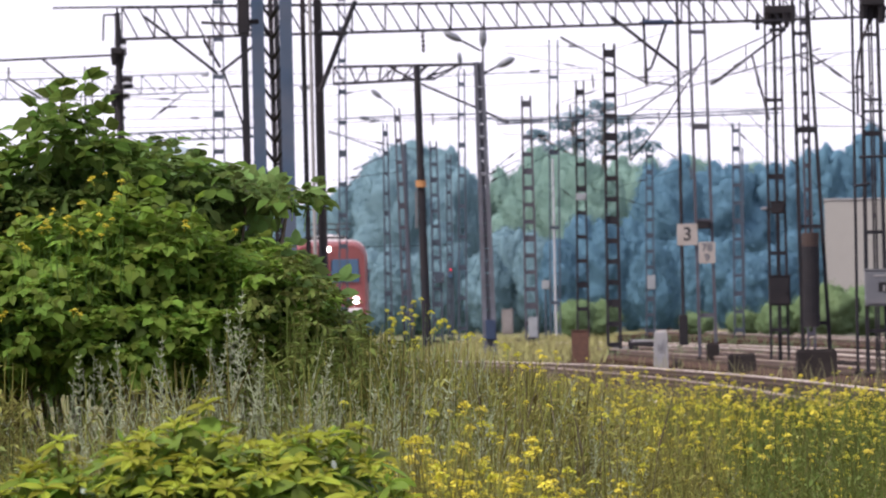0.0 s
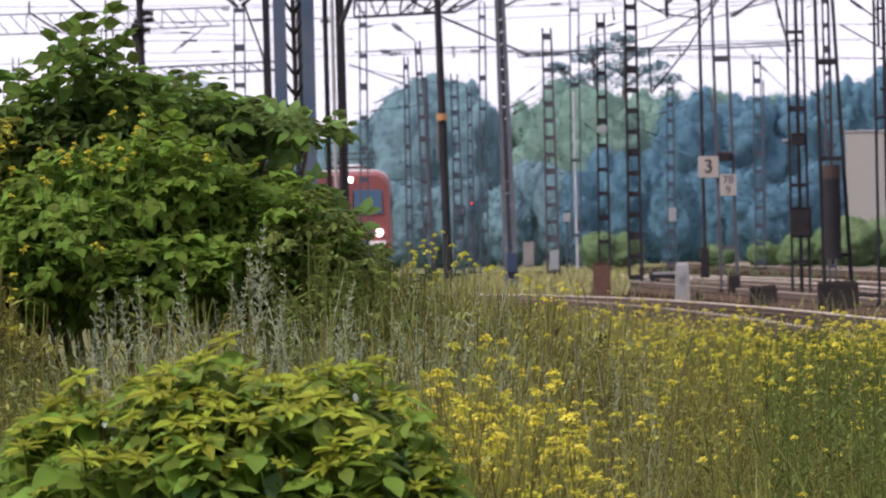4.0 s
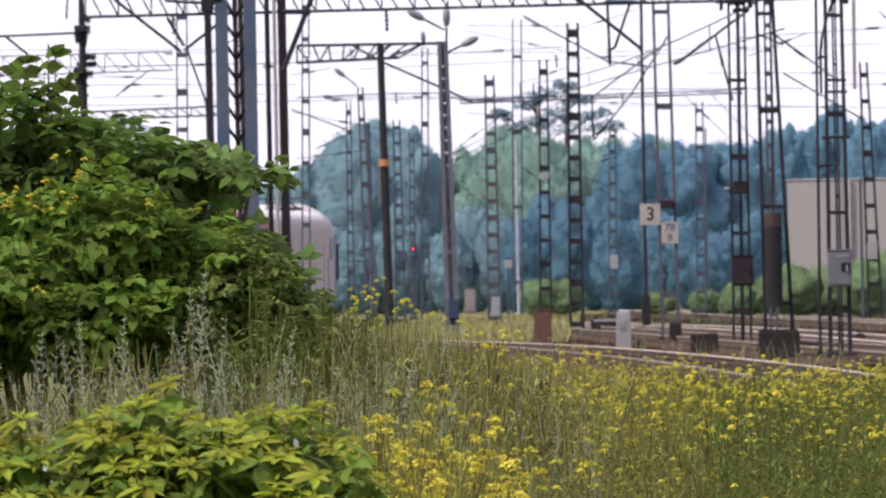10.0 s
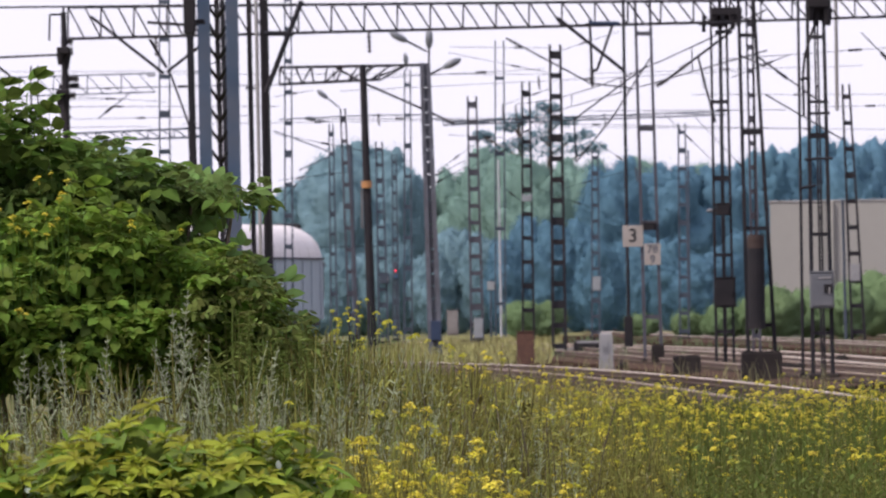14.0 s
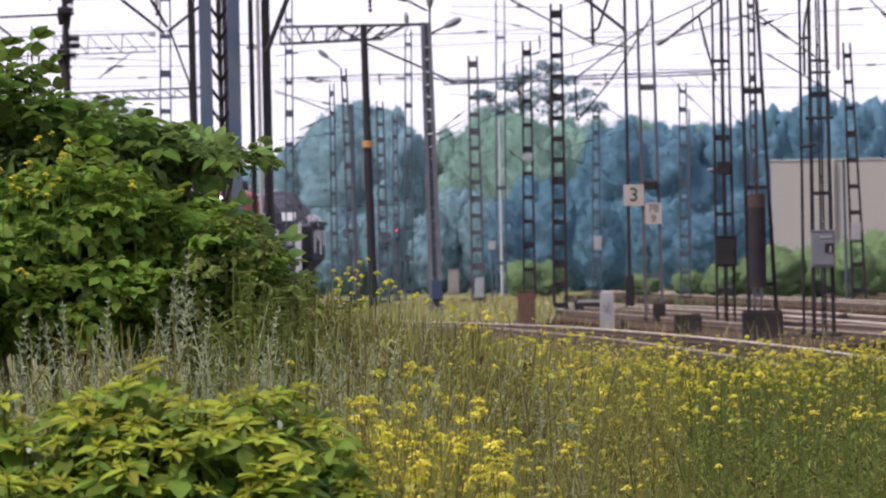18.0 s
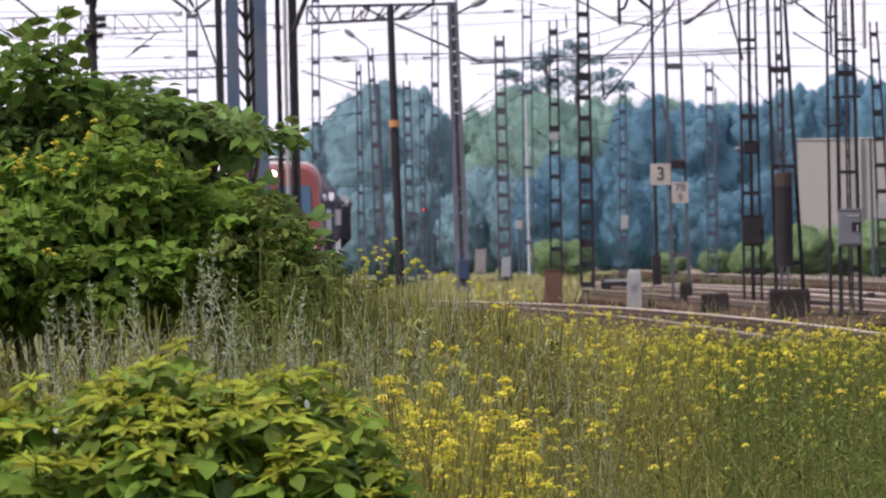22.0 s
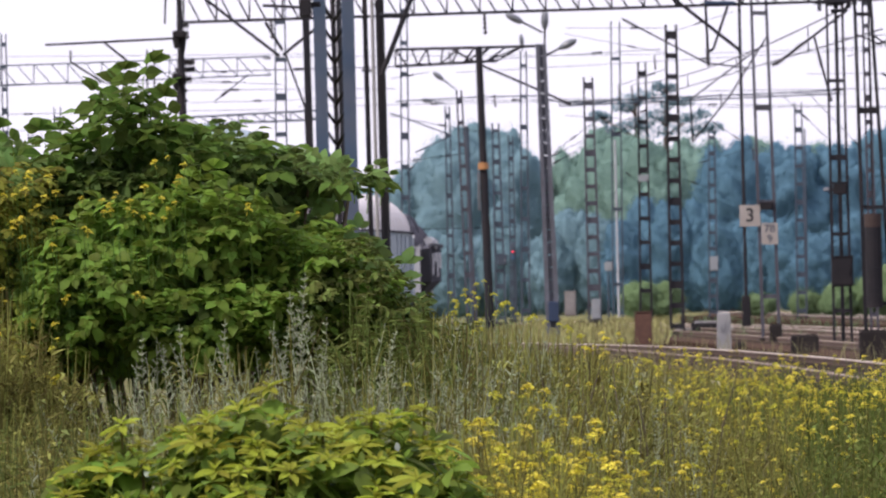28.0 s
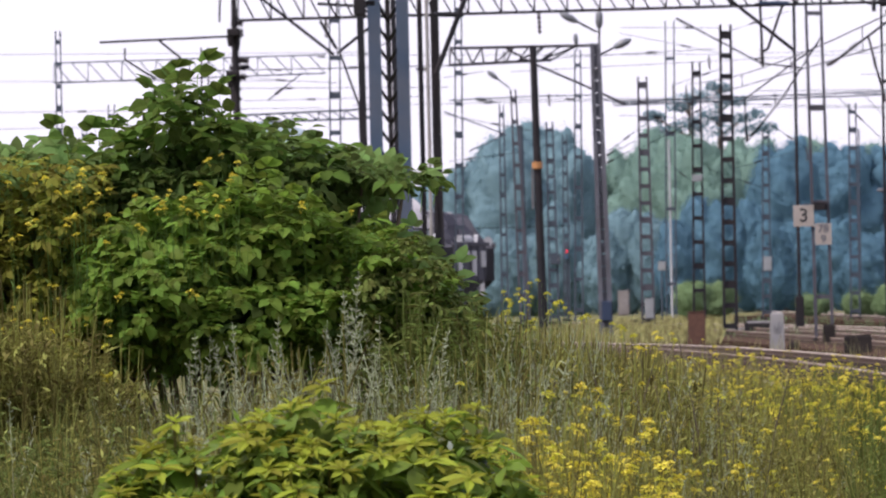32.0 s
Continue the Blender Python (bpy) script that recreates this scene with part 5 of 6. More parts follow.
    for y in (-4.9, 4.9):
        pan = part("pantograph", box(0, y, 4.12, 1.3, 1.5, 0.10, 0.02), UNDER, top, "folded roof pantograph")
        for s in (-0.5, 0.5):
            part("pantograph_arm", beam((s, y - 0.7, 4.15), (s * 0.7, y + 0.8, 4.45), 0.05), UNDER, pan)
            part("pantograph_arm", beam((s * 0.7, y + 0.8, 4.45), (s * 0.8, y - 0.6, 4.62 if y > 0 else 4.5), 0.04), UNDER, pan)
        part("contact_strip", box(0, y - 0.6, 4.64 if y > 0 else 4.5, 1.8, 0.25, 0.05, 0.02), UNDER, pan)
        for s in (-0.45, 0.45):
            bm = bmesh.new()
            insulator_in(bm, (s, y + 0.4, 3.98), (s, y + 0.4, 4.2), 0.1, 4)
            part("roof_insulator", bm, INSULATOR, top)
    part("roof_box", box(0, 0, 4.12, 1.1, 3.0, 0.22, 0.05), ROOF_PALE, top)
    part("transformer", box(0, 0, 0.55, 2.2, 4.0, 0.5, 0.06), UNDER, top)
    bogie(top, -4.4, 0.58, base=2.9)
    bogie(top, 4.4, 0.58, base=2.9)
    return top


def covered_wagon(label, half=9.9):
    top = thing("covered_wagon", 0, 0, 0, label, "wagon", "trains")
    part("body", box(0, 0, 2.08, 2.92, 2 * half, 2.14, 0.04), WAGON_SIDE, top, "blue-grey ribbed side")
    rings = []
    for y, k in ((-half - 0.1, 0.985), (-half + 0.1, 1.0), (half - 0.1, 1.0), (half + 0.1, 0.985)):
        ring = [(1.40 * k * math.cos(a), y, 3.16 + 1.17 * k * math.sin(a)) for a in np.linspace(0, math.pi, 19)]
        rings.append(ring)
    part("roof", loft(rings), ROOF_PALE, top, "pale barrel roof", False)
    for i in range(int(half * 1.13)):
        y = -half + 0.7 + i * 1.85
        seam = [[(1.415 * math.cos(a), y + o, 3.16 + 1.185 * math.sin(a)) for a in np.linspace(0, math.pi, 13)] for o in (-0.03, 0.03)]
        part("roof_rib", loft(seam), ROOF_PALE, top)
        for s in (-1.475, 1.475):
            part("side_rib", box(s, y, 2.05, 0.05, 0.10, 2.0, 0.01), WAGON_SIDE, top)
    part("eave", box(0, 0, 3.14, 3.06, 2 * half + 0.1, 0.06, 0.015), WAGON_DARK, top)
    for s in (-1.48, 1.48):
        part("sliding_door", box(s, -1.5, 2.05, 0.06, 3.0, 1.95, 0.02), WAGON_SIDE, top)
        part("lettering_bar", box(s * 1.02, 5.0, 2.6, 0.01, 1.2, 0.12), WHITE_PAINT, top)
    part("underframe", box(0, 0, 0.9, 2.6, 2 * half, 0.24, 0.03), UNDER, top)
    for sgn in (-1, 1):
        buffers(top, sgn * half, sgn)
        part("end_wall", box(0, sgn * (half + 0.02), 2.1, 2.7, 0.04, 2.0, 0.01), WAGON_DARK, top, "dark end wall")
        part("end_ladder", box(-1.0, sgn * (half + 0.06), 2.0, 0.35, 0.04, 1.9, 0.01), STEEL_GREY, top)
    bogie(top, 2.7 - half, base=1.9)
    bogie(top, half - 2.7, base=1.9)
    return top


def hopper_wagon(label):
    top = thing("hopper_wagon", 0, 0, 0, label, "wagon", "trains")
    w = 1.68
    rect = lambda z, l, ww: [(-ww, -l, z), (ww, -l, z), (ww, l, z), (-ww, l, z)]
    part("body", loft([rect(0.95, 2.4, 0.95), rect(1.7, 3.9, w), rect(2.85, 4.5, w), rect(2.95, 4.3, w * 0.93)]), WAGON_DARK, top, "sooty brown hopper body")
    for y0, y1, h, ww in ((-4.1, -2.3, 3.75, 1.3), (-1.9, 0.9, 4.1, 1.05), (1.3, 2.5, 3.6, 1.4), (2.8, 4.1, 3.95, 1.1)):
        ring = lambda z, ww, e: [(-ww, y0 + e, z), (ww, y0 + e, z), (ww, y1 - e, z), (-ww, y1 - e, z)]
        part("hood", loft([ring(2.9, ww, 0), ring(h - 0.45, ww * 0.97, 0.03), ring(h - 0.1, ww * 0.78, 0.15), ring(h, ww * 0.6, 0.25)]), WAGON_DARK, top, "dark narrow roof hood")
        part("roof_hatch", box(0, (y0 + y1) / 2, h + 0.03, 0.5, (y1 - y0) * 0.6, 0.08, 0.02), WAGON_PALE, top, "pale roof hatch")
    part("walkway_post", beam((0.72, -3.4, 2.9), (0.72, -3.4, 3.96), 0.06), WAGON_DARK, top)
    part("walkway_post", beam((0.72, 3.4, 2.9), (0.72, 3.4, 3.96), 0.06), WAGON_DARK, top)
    part("walkway", box(0.72, 0, 3.98, 0.3, 7.4, 0.05, 0.01), WAGON_PALE, top)
    for s in (-1, 1):
        part("top_rail", box(s * (w + 0.02), 0, 2.97, 0.12, 9.2, 0.12, 0.02), WAGON_DARK, top)
        for i in range(5):
            part("side_rib", box(s * (w + 0.02), -3.6 + i * 1.8, 2.3, 0.04, 0.11, 1.2, 0.015), WAGON_DARK, top)
        for y, z, l, h in ((-3.2, 2.45, 1.3, 0.55), (-0.9, 2.3, 1.1, 0.85), (0.9, 2.55, 1.2, 0.35), (2.8, 2.3, 1.0, 0.75)):
            part("side_hatch", box(s * (w + 0.015), y, z, 0.05, l, h, 0.015), WAGON_PALE, top, "dusty pale side hatch")
        part("air_tank", tube((s * 1.5, -1.0, 3.1), (s * 1.5, 1.6, 3.1), 0.17, seg=12), WAGON_PALE, top, "pale air tank")
        part("lettering_bar", box(s * (w + 0.10), 1.8, 2.9, 0.01, 0.9, 0.14), WHITE_PAINT, top)
    for sgn in (-1, 1):
        part("end_rail", box(0, sgn * 4.62, 2.97, 2.95, 0.12, 0.12, 0.02), WAGON_DARK, top)
        y = sgn * 5.0
        part("end_slope", loft([[(-1.2, sgn * 2.9, 1.25), (1.2, sgn * 2.9, 1.25), (1.2, sgn * 3.0, 1.2), (-1.2, sgn * 3.0, 1.2)],
                                [(-1.38, sgn * 4.85, 2.9), (1.38, sgn * 4.85, 2.9), (1.38, sgn * 4.95, 2.84), (-1.38, sgn * 4.95, 2.84)]]), WAGON_PALE, top, "dusty grey hopper slope")
        for s in (-1.25, 1.25):
            part("end_post", beam((s, y, 1.0), (s, y, 3.0), 0.2), WAGON_PALE, top, "dusty grey end post")
            part("end_strut", beam((s, y, 1.1), (s * 0.9, sgn * 3.4, 2.2), 0.1), WAGON_DARK, top)
        part("platform", box(0, sgn * 5.2, 1.18, 2.6, 1.1, 0.06, 0.01), UNDER, top)
        for x0, x1, z1 in ((-1.15, -0.35, 2.25), (0.0, 0.62, 2.1), (0.7, 1.25, 2.35)):
            part("chute_cover", loft([[(x0, sgn * 4.3, 3.3), (x1, sgn * 4.3, 3.3), (x1, sgn * 4.36, 3.34), (x0, sgn * 4.36, 3.34)],
                                      [(x0 + 0.12, sgn * 5.02, z1), (x1, sgn * 5.02, z1), (x1, sgn * 5.08, z1 + 0.03), (x0 + 0.12, sgn * 5.08, z1 + 0.03)]]), WAGON_PALE, top, "dusty pale chute cover")
        part("brake_wheel", tube((0.7, y + sgn * 0.3, 2.2), (0.7, y + sgn * 0.34, 2.2), 0.25, seg=16), WAGON_PALE, top)
        part("handrail", tube((-1.25, y + sgn * 0.5, 1.2), (-1.25, y + sgn * 0.5, 2.2), 0.02), WAGON_PALE, top)
        buffers(top, sgn * 5.75, sgn)
    part("underframe", box(0, 0, 1.02, 2.4, 11.5, 0.22, 0.03), UNDER, top)
    bogie(top, -4.1, 0.46, base=1.8)
    bogie(top, 4.1, 0.46, base=1.8)
    return top


def low_wagon(label):
    """A taller dark machine wagon that follows the covered wagon."""
    top = hopper_wagon(label)
    top.name = "machine_wagon"
    part("machine_house", box(0, 1.2, 4.05, 1.9, 3.2, 0.75, 0.15), BOX_DARK, top)
    part("pale_hood", box(0.2, -1.9, 4.0, 1.5, 1.6, 0.6, 0.12), WAGON_PALE, top, "dusty pale hood")
    part("exhaust", tube((0.5, 2.4, 4.0), (0.5, 2.4, 4.4), 0.08), UNDER, top)
    return top


LOCO_LABEL = "electric locomotive with a faded red cab and warm grey sides"
TRAIN_ONE = [(locomotive(LOCO_LABEL), 17.15), (covered_wagon("long covered wagon with a pale barrel roof and blue-grey sides"), 21.0),
             (low_wagon("dark machine wagon with a pale hood"), 12.7)]
hop = hopper_wagon("sooty brown hopper wagon with dusty grey ends")
TRAIN_ONE.append((hop, 12.7))
for _ in range(9):
    TRAIN_ONE.append((copy_thing(hop, Matrix()), 12.7))
TRAIN_TWO = [(copy_thing(TRAIN_ONE[0][0], Matrix()), 17.15), (copy_thing(TRAIN_ONE[1][0], Matrix()), 21.0), (covered_wagon("short covered wagon with a pale barrel roof", 4.9), 10.9)]


# ---- plants ----
LEAF = ([(0, 0, 0), (-.21, .2, .05), (.21, .2, .05), (-.29, .48, .04), (.29, .48, .04), (-.17, .78, -.02), (.17, .78, -.02), (0, 1, -.12), (0, .25, 0), (0, .5, -.02), (0, .78, -.07)],
        [(0, 8, 1), (0, 2, 8), (1, 8, 9, 3), (8, 2, 4, 9), (3, 9, 10, 5), (9, 4, 6, 10), (5, 10, 7), (10, 6, 7)])


NARROW = ([(x * .68, y, z) for x, y, z in LEAF[0]], LEAF[1])
ROUND = ([(x * 1.4, y * (.94 if abs(x) > .1 else 1), z + .3 * abs(x)) for x, y, z in LEAF[0]], LEAF[1])


def assemble(items):
    """One template out of (template, pose) pairs."""
    vs, fs = [], []
    for (tv, tf), m in items:
        o = len(vs)
        vs += [tuple(m @ Vector(v)) for v in tv]
        fs += [tuple(i + o for i in f) for f in tf]
    return vs, fs


def stick(p, q, r, r2=None):
    p, q = Vector(p), Vector(q)
    d = (q - p).normalized()
    a = d.orthogonal().normalized()
    b = d.cross(a)
    vs = []
    for c, w in ((p, r), (q, r if r2 is None else r2)):
        for k in range(3):
            t = k * 2.094
            vs.append(tuple(c + a * math.cos(t) * w + b * math.sin(t) * w))
    return vs, [(0, 1, 4, 3), (1, 2, 5, 4), (2, 0, 3, 5)]


I4 = Matrix()


def scaled(s):
    return Matrix.Diagonal((s, s, s, 1))


def leaf_spray(pairs, seed, leaf=0.45, droop=20, shape=LEAF):
    """A stalk with leaflets in pairs and one at the tip, about 1 long along +y."""
    rs = random.Random(seed)
    items = [(stick((0, 0, 0), (0, .6, .04), .012, .006), I4)]
    for i in range(pairs):
        y = 0.18 + 0.42 * i / max(1, pairs - 1) if pairs > 1 else 0.35
        for s in (-1, 1):
            k = leaf * rs.uniform(0.8, 1.1)
            items.append((shape, Matrix.Translation((0, y, .02)) @ pose(0, 0, 0, -rs.uniform(0, droop), rs.uniform(-20, 20), s * rs.uniform(50, 75)) @ scaled(k)))
    items.append((shape, Matrix.Translation((0, .58, .04)) @ pose(0, 0, 0, -rs.uniform(0, droop)) @ scaled(leaf * 1.1)))
    return assemble(items)


def rosette(n, seed, droop=12, leaf=NARROW):
    """Leaves round a stem tip, about 1 in radius."""
    rs = random.Random(seed)
    items = [(stick((0, 0, -1.2), (0, 0, 0), .02, .015), I4)]
    for i in range(n):
        a = i * 360 / n + rs.uniform(-15, 15)
        k = rs.uniform(0.7, 1.05)
        items.append((leaf, pose(0, 0, -rs.uniform(0, .15), 0, 0, a) @ pose(0, 0, 0, -rs.uniform(-12, droop) * 1.5, rs.uniform(-18, 18)) @ scaled(k)))
    for i in range(3):
        items.append((NARROW, pose(0, 0, 0, 0, 0, i * 120 + 40) @ pose(0, 0, 0, 45) @ scaled(.4)))
    return assemble(items)


def blade(curve=0.25, width=0.012):
    vs, fs = [], []
    for i in range(5):
        f = i / 4
        w = width * (1 - f ** 2) + 0.0008
        x = curve * f ** 2.2
        z = f * (1 - 0.25 * curve * f)
        vs += [(x, -w / 2, z), (x, w / 2, z)]
    fs = [(2 * i, 2 * i + 1, 2 * i + 3, 2 * i + 2) for i in range(4)]
    return vs, fs


def panicle(seed, spikes=64, spread=0.06, low=0.72):
    """A bent grass stalk one unit tall with whorls of spikelets from low to its tip."""
    rs = random.Random(seed)
    way = lambda f: Vector((.02 * f + .09 * f ** 3, 0, f - .03 * f ** 4))
    items = [(stick(way(i / 5), way((i + 1) / 5), .0028 - .0004 * i, .0024 - .0004 * i), I4) for i in range(5)]
    nodes = 9
    for i in range(nodes):
        f = i / nodes
        c = way(low + (1 - low) * f)
        for k in range(max(2, spikes // 30)):
            a, l = rs.uniform(0, 6.28), spread * (1.25 - 0.9 * f) * rs.uniform(0.5, 1.25)
            arm = Vector((math.cos(a), math.sin(a), rs.uniform(.5, 1.4))) * l
            items.append((stick(c, c + arm, .0009, .0006), I4))
            for g in (.35, .55, .75, .9, 1.0):
                o = c + arm * g
                d = (arm.normalized() + Vector((rs.uniform(-.5, .5), rs.uniform(-.5, .5), rs.uniform(-.6, .3)))).normalized() * rs.uniform(.0035, .006)
                e = d.orthogonal().normalized() * 0.0018
                items.append((([tuple(o - d), tuple(o + e), tuple(o + d), tuple(o - e)], [(0, 1, 2, 3)]), I4))
    return assemble(items)


def flower_head(seed, n=16):
    """A rounded raceme of small four-petalled flowers, about one unit across."""
    rs = random.Random(seed)
    items = []
    petal = ([(0, 0, 0), (-.09, .1, .03), (0, .16, .01), (.09, .1, .03)], [(0, 3, 2, 1)])
    for i in range(n):
        a, r = i * 2.4, 0.5 * math.sqrt((i + .5) / n)
        h = 0.28 - 1.3 * r * r + rs.uniform(-.1, .08)
        base = pose(math.cos(a) * r, math.sin(a) * r, h) @ pose(0, 0, 0, rs.uniform(-40, 40), rs.uniform(-40, 40), rs.uniform(0, 90))
        for k in range(4):
            items.append((petal, base @ pose(0, 0, 0, 18, 0, k * 90)))
    for i in range(4):
        items.append((stick((0, 0, -.8), (rs.uniform(-.3, .3), rs.uniform(-.3, .3), rs.uniform(-.2, .2)), .015, .01), I4))
    return assemble(items)


def weed(seed, branches=5):
    """A wiry stalk one unit tall with side branches, narrow leaves and pods."""
    rs = random.Random(seed)
    items = [(stick((0, 0, 0), (.02, .01, .6), .0045, .003), I4), (stick((.02, .01, .6), (0, 0, 1), .003, .0012), I4)]
    tips = [(0, 0, 1)]
    narrow = ([(0, 0, 0), (-.06, .4, .03), (.06, .4, .03), (0, 1, -.1)], [(0, 2, 3, 1)])
    for i in range(branches):
        z = 0.35 + 0.55 * i / branches
        a = i * 2.4 + rs.uniform(-.5, .5)
        l = rs.uniform(.10, .22) * (1.25 - z)
        t = (math.cos(a) * l, math.sin(a) * l, min(.99, z + rs.uniform(.16, .3)))
        items.append((stick((.01, 0, z), t, .0024, .001), I4))
        tips.append(t)
        items.append((narrow, pose(.01, 0, z - .05, 25, 0, math.degrees(a) - 90) @ scaled(rs.uniform(.07, .13))))
    for i in range(12):
        z = rs.uniform(.55, .93)
        a = rs.uniform(0, 360)
        items.append((narrow, pose(0.01, 0, z, 40, 0, a) @ scaled(rs.uniform(.025, .05))))
    for i in range(8):
        z = rs.uniform(.08, .6)
        items.append((narrow, pose(0.01, 0, z, 20, 0, rs.uniform(0, 360)) @ scaled(rs.uniform(.08, .17))))
    return assemble(items), tips


def bushy(seed, branches=12, leaves=70):
    """A weed one unit tall with crooked branches and many small leaves."""
    rs = random.Random(seed)
    small = ([(0, 0, 0), (-.16, .45, .05), (.16, .45, .05), (0, 1, -.1)], [(0, 2, 3, 1)])
    items, spine = [(stick((0, 0, 0), (.02, .01, 1), .004, .0015), I4)], [((0, 0, 0), (.02, .01, 1))]
    for i in range(branches):
        z = rs.uniform(.15, .85)
        a, l = rs.uniform(0, 6.28), rs.uniform(.06, .2)
        q = (math.cos(a) * l, math.sin(a) * l, min(1.0, z + rs.uniform(.08, .22)))
        items.append((stick((.01, 0, z), q, .0022, .001), I4))
        spine.append(((.01, 0, z), q))
    for i in range(leaves):
        p, q = spine[rs.randrange(len(spine))]
        o = Vector(p).lerp(Vector(q), rs.uniform(.25, 1))
        items.append((small, Matrix.Translation(o) @ pose(0, 0, 0, rs.uniform(-25, 60), rs.uniform(-30, 30), rs.uniform(0, 360)) @ scaled(rs.uniform(.022, .055))))
    return assemble(items)


SPAN = 22452.0        # sight-line units to a full distance


def mesh_of(name, template, mat):
    me = bpy.data.meshes.new(name)
    me.from_pydata([tuple(v) for v in template[0]], [], [tuple(f) for f in template[1]])
    me.materials.append(mat)
    return me


def bush():
    """The leafy thicket: branching stems and sprays in overlapping lobes; a broad-leaved top, an upper tier coloured
    darker for its shade, a fresh lower one.
    """
    d = 46.0
    k = d / SPAN
    x0 = -440 * k
    top = thing("thicket", x0, d, 0, "dense leafy green thicket of young trees beside the track", "bush")
    # lobes: (bearing, height above the horizon, half-width, half-height, depth offset)
    broad = ((-560, 310, 75, 70, .1), (-620, 255, 75, 45, .15), (-490, 290, 62, 42, .1), (-450, 282, 60, 36, .05), (-390, 272, 75, 34, .1), (-310, 246, 60, 26, .1), (-160, 216, 34, 12, .05), (-700, 225, 90, 45, .2), (-860, 235, 110, 40, .2), (-950, 220, 100, 50, .2))
    upper = ((-405, 215, 110, 45, .15), (-500, 190, 165, 70, .05), (-350, 214, 85, 38, .05), (-300, 215, 70, 26, .1), (-235, 215, 48, 15, .05), (-430, 245, 70, 30, .12), (-350, 165, 85, 50, .1), (-640, 180, 120, 70, .1), (-760, 160, 110, 70, .1), (-880, 160, 120, 70, .1))
    lower = ((-430, 95, 160, 80, -.35), (-410, 160, 95, 42, -.25), (-550, 75, 150, 95, -.35), (-265, 70, 105, 62, -.25), (-175, 15, 80, 52, -.2), (-350, -20, 190, 85, -.25), (-560, -20, 170, 95, -.25),
             (-150, -45, 70, 45, -.1), (-190, 78, 46, 24, -.15), (-150, 40, 24, 18, -.12), (-640, 0, 90, 95, -.4), (-450, -30, 140, 80, -.5), (-590, 30, 110, 70, -.5), (-330, -10, 90, 55, -.45))
    olive = ((-720, 70, 90, 110, -.1), (-680, 60, 50, 110, -.2), (-730, -70, 80, 70, -.3), (-780, 150, 80, 60, -.25), (-760, 225, 70, 35, -.2), (-860, 230, 80, 35, -.2), (-820, 90, 110, 130, -.05), (-940, 90, 110, 140, -.05), (-700, -30, 90, 80, -.1), (-850, -60, 120, 90, -.1))
    weedy = ((-160, 80, 34, 40, -.3), (-120, 25, 42, 50, -.3), (-80, -40, 50, 45, -.3), (-215, 10, 60, 50, -.42))
    rs = np.random.RandomState(3)
    tiers = ((broad, LEAF_BROAD, (.1, .15), 70, "broad_foliage", ROUND), (upper, LEAF_UPPER, (.07, .115), 22, "upper_foliage", ROUND), (lower, LEAF_BUSH, (.06, .11), 15, "lower_foliage", ROUND), (olive, LEAF_OLIVE, (.055, .1), 20, "olive_foliage", LEAF), (weedy, WEED_DARK, (.04, .075), 14, "weedy_foliage", LEAF))
    for tier, (lobes, mat, sizes, share, nm, shape) in enumerate(tiers):
        pos, out = [], []
        for i, (b, r, w, h, dy) in enumerate(lobes):
            c = np.array((b * k - x0, dy, EYE + r * k))
            foot = Vector((c[0] * 0.55 + rs.uniform(-.1, .1), 0.1, 0))
            midp = Vector((c[0] * 0.8, dy * 0.5, c[2] * 0.6))
            bm = bmesh.new()
            tube_in(bm, foot, midp, 0.022, 0.014, 6)
            tube_in(bm, midp, c, 0.014, 0.005, 6)
            part("stem", bm, BARK, top)
            p = crown_points(int(8 + w * h / share), w * k, 0.3, h * k, 40 + i + tier * 30, 0.5)
            pos.append(p + c)
            out.append(p / (w * k, 0.3, h * k))
        pos, out = np.concatenate(pos), np.concatenate(out)
        n = len(pos)
        ty = np.arctan2(out[:, 1], out[:, 0]) + rs.normal(0, .5, n)
        yaw = ty - np.pi / 2 + rs.uniform(-1.6, 1.6, n)
        tilt = rs.uniform(-.6, 1.0, n)
        size = rs.uniform(*sizes, n)
        inner = np.linalg.norm(out, axis=1) < .66
        front = np.where(~inner & (out[:, 1] < -.1))[0][:75]
        pick = np.zeros(n, bool)
        pick[front] = True
        for mask, m_, nm_ in ((inner, LEAF_INNER, "inner_foliage"), (~inner & ~pick, mat, nm)):
            idx = np.where(mask)[0]
            for v in range(3):
                ii = idx[v::3]
                scatter(nm_, leaf_spray((1, 2, 3)[v] if tier else 1, 7 + v + tier, (.58, .47, .4)[v], 30, shape), turns(pos[ii], yaw[ii], tilt[ii], size[ii], ty[ii]), m_, parent=top)
        me = mesh_of("leaf_spray", leaf_spray(2 if tier else 1, 23 + tier, .5, 30, shape), mat)
        for m4 in turns(pos[pick], yaw[pick], tilt[pick], size[pick], ty[pick]):
            piece("leaf_spray", me, top, Matrix(m4.tolist()))
    # filling sprays deep inside close the thicket
    m = 2800
    fill = np.array(upper + lower + olive)
    L = fill[rs.randint(0, len(fill), m)]
    q = np.c_[L[:, 0] * k - x0, L[:, 4] + .25, EYE + L[:, 1] * k] + rs.normal(size=(m, 3)) * np.c_[L[:, 2] * k * .45, np.full(m, .12), L[:, 3] * k * .45]
    scatter("inner_foliage", leaf_spray(2, 19, .55), turns(q, rs.uniform(0, 6.3, m), rs.uniform(.2, 1.3, m), rs.uniform(.1, .15, m), rs.uniform(-2.4, -.8, m)), LEAF_INNER, parent=top)
    # loose shoots above the outline, and fresh ones standing out of the lower tier
    twig = mesh_of("shoot", stick((0, 0, -1.2), (0, 0, .1), .03, .015), LEAF_BUSH)
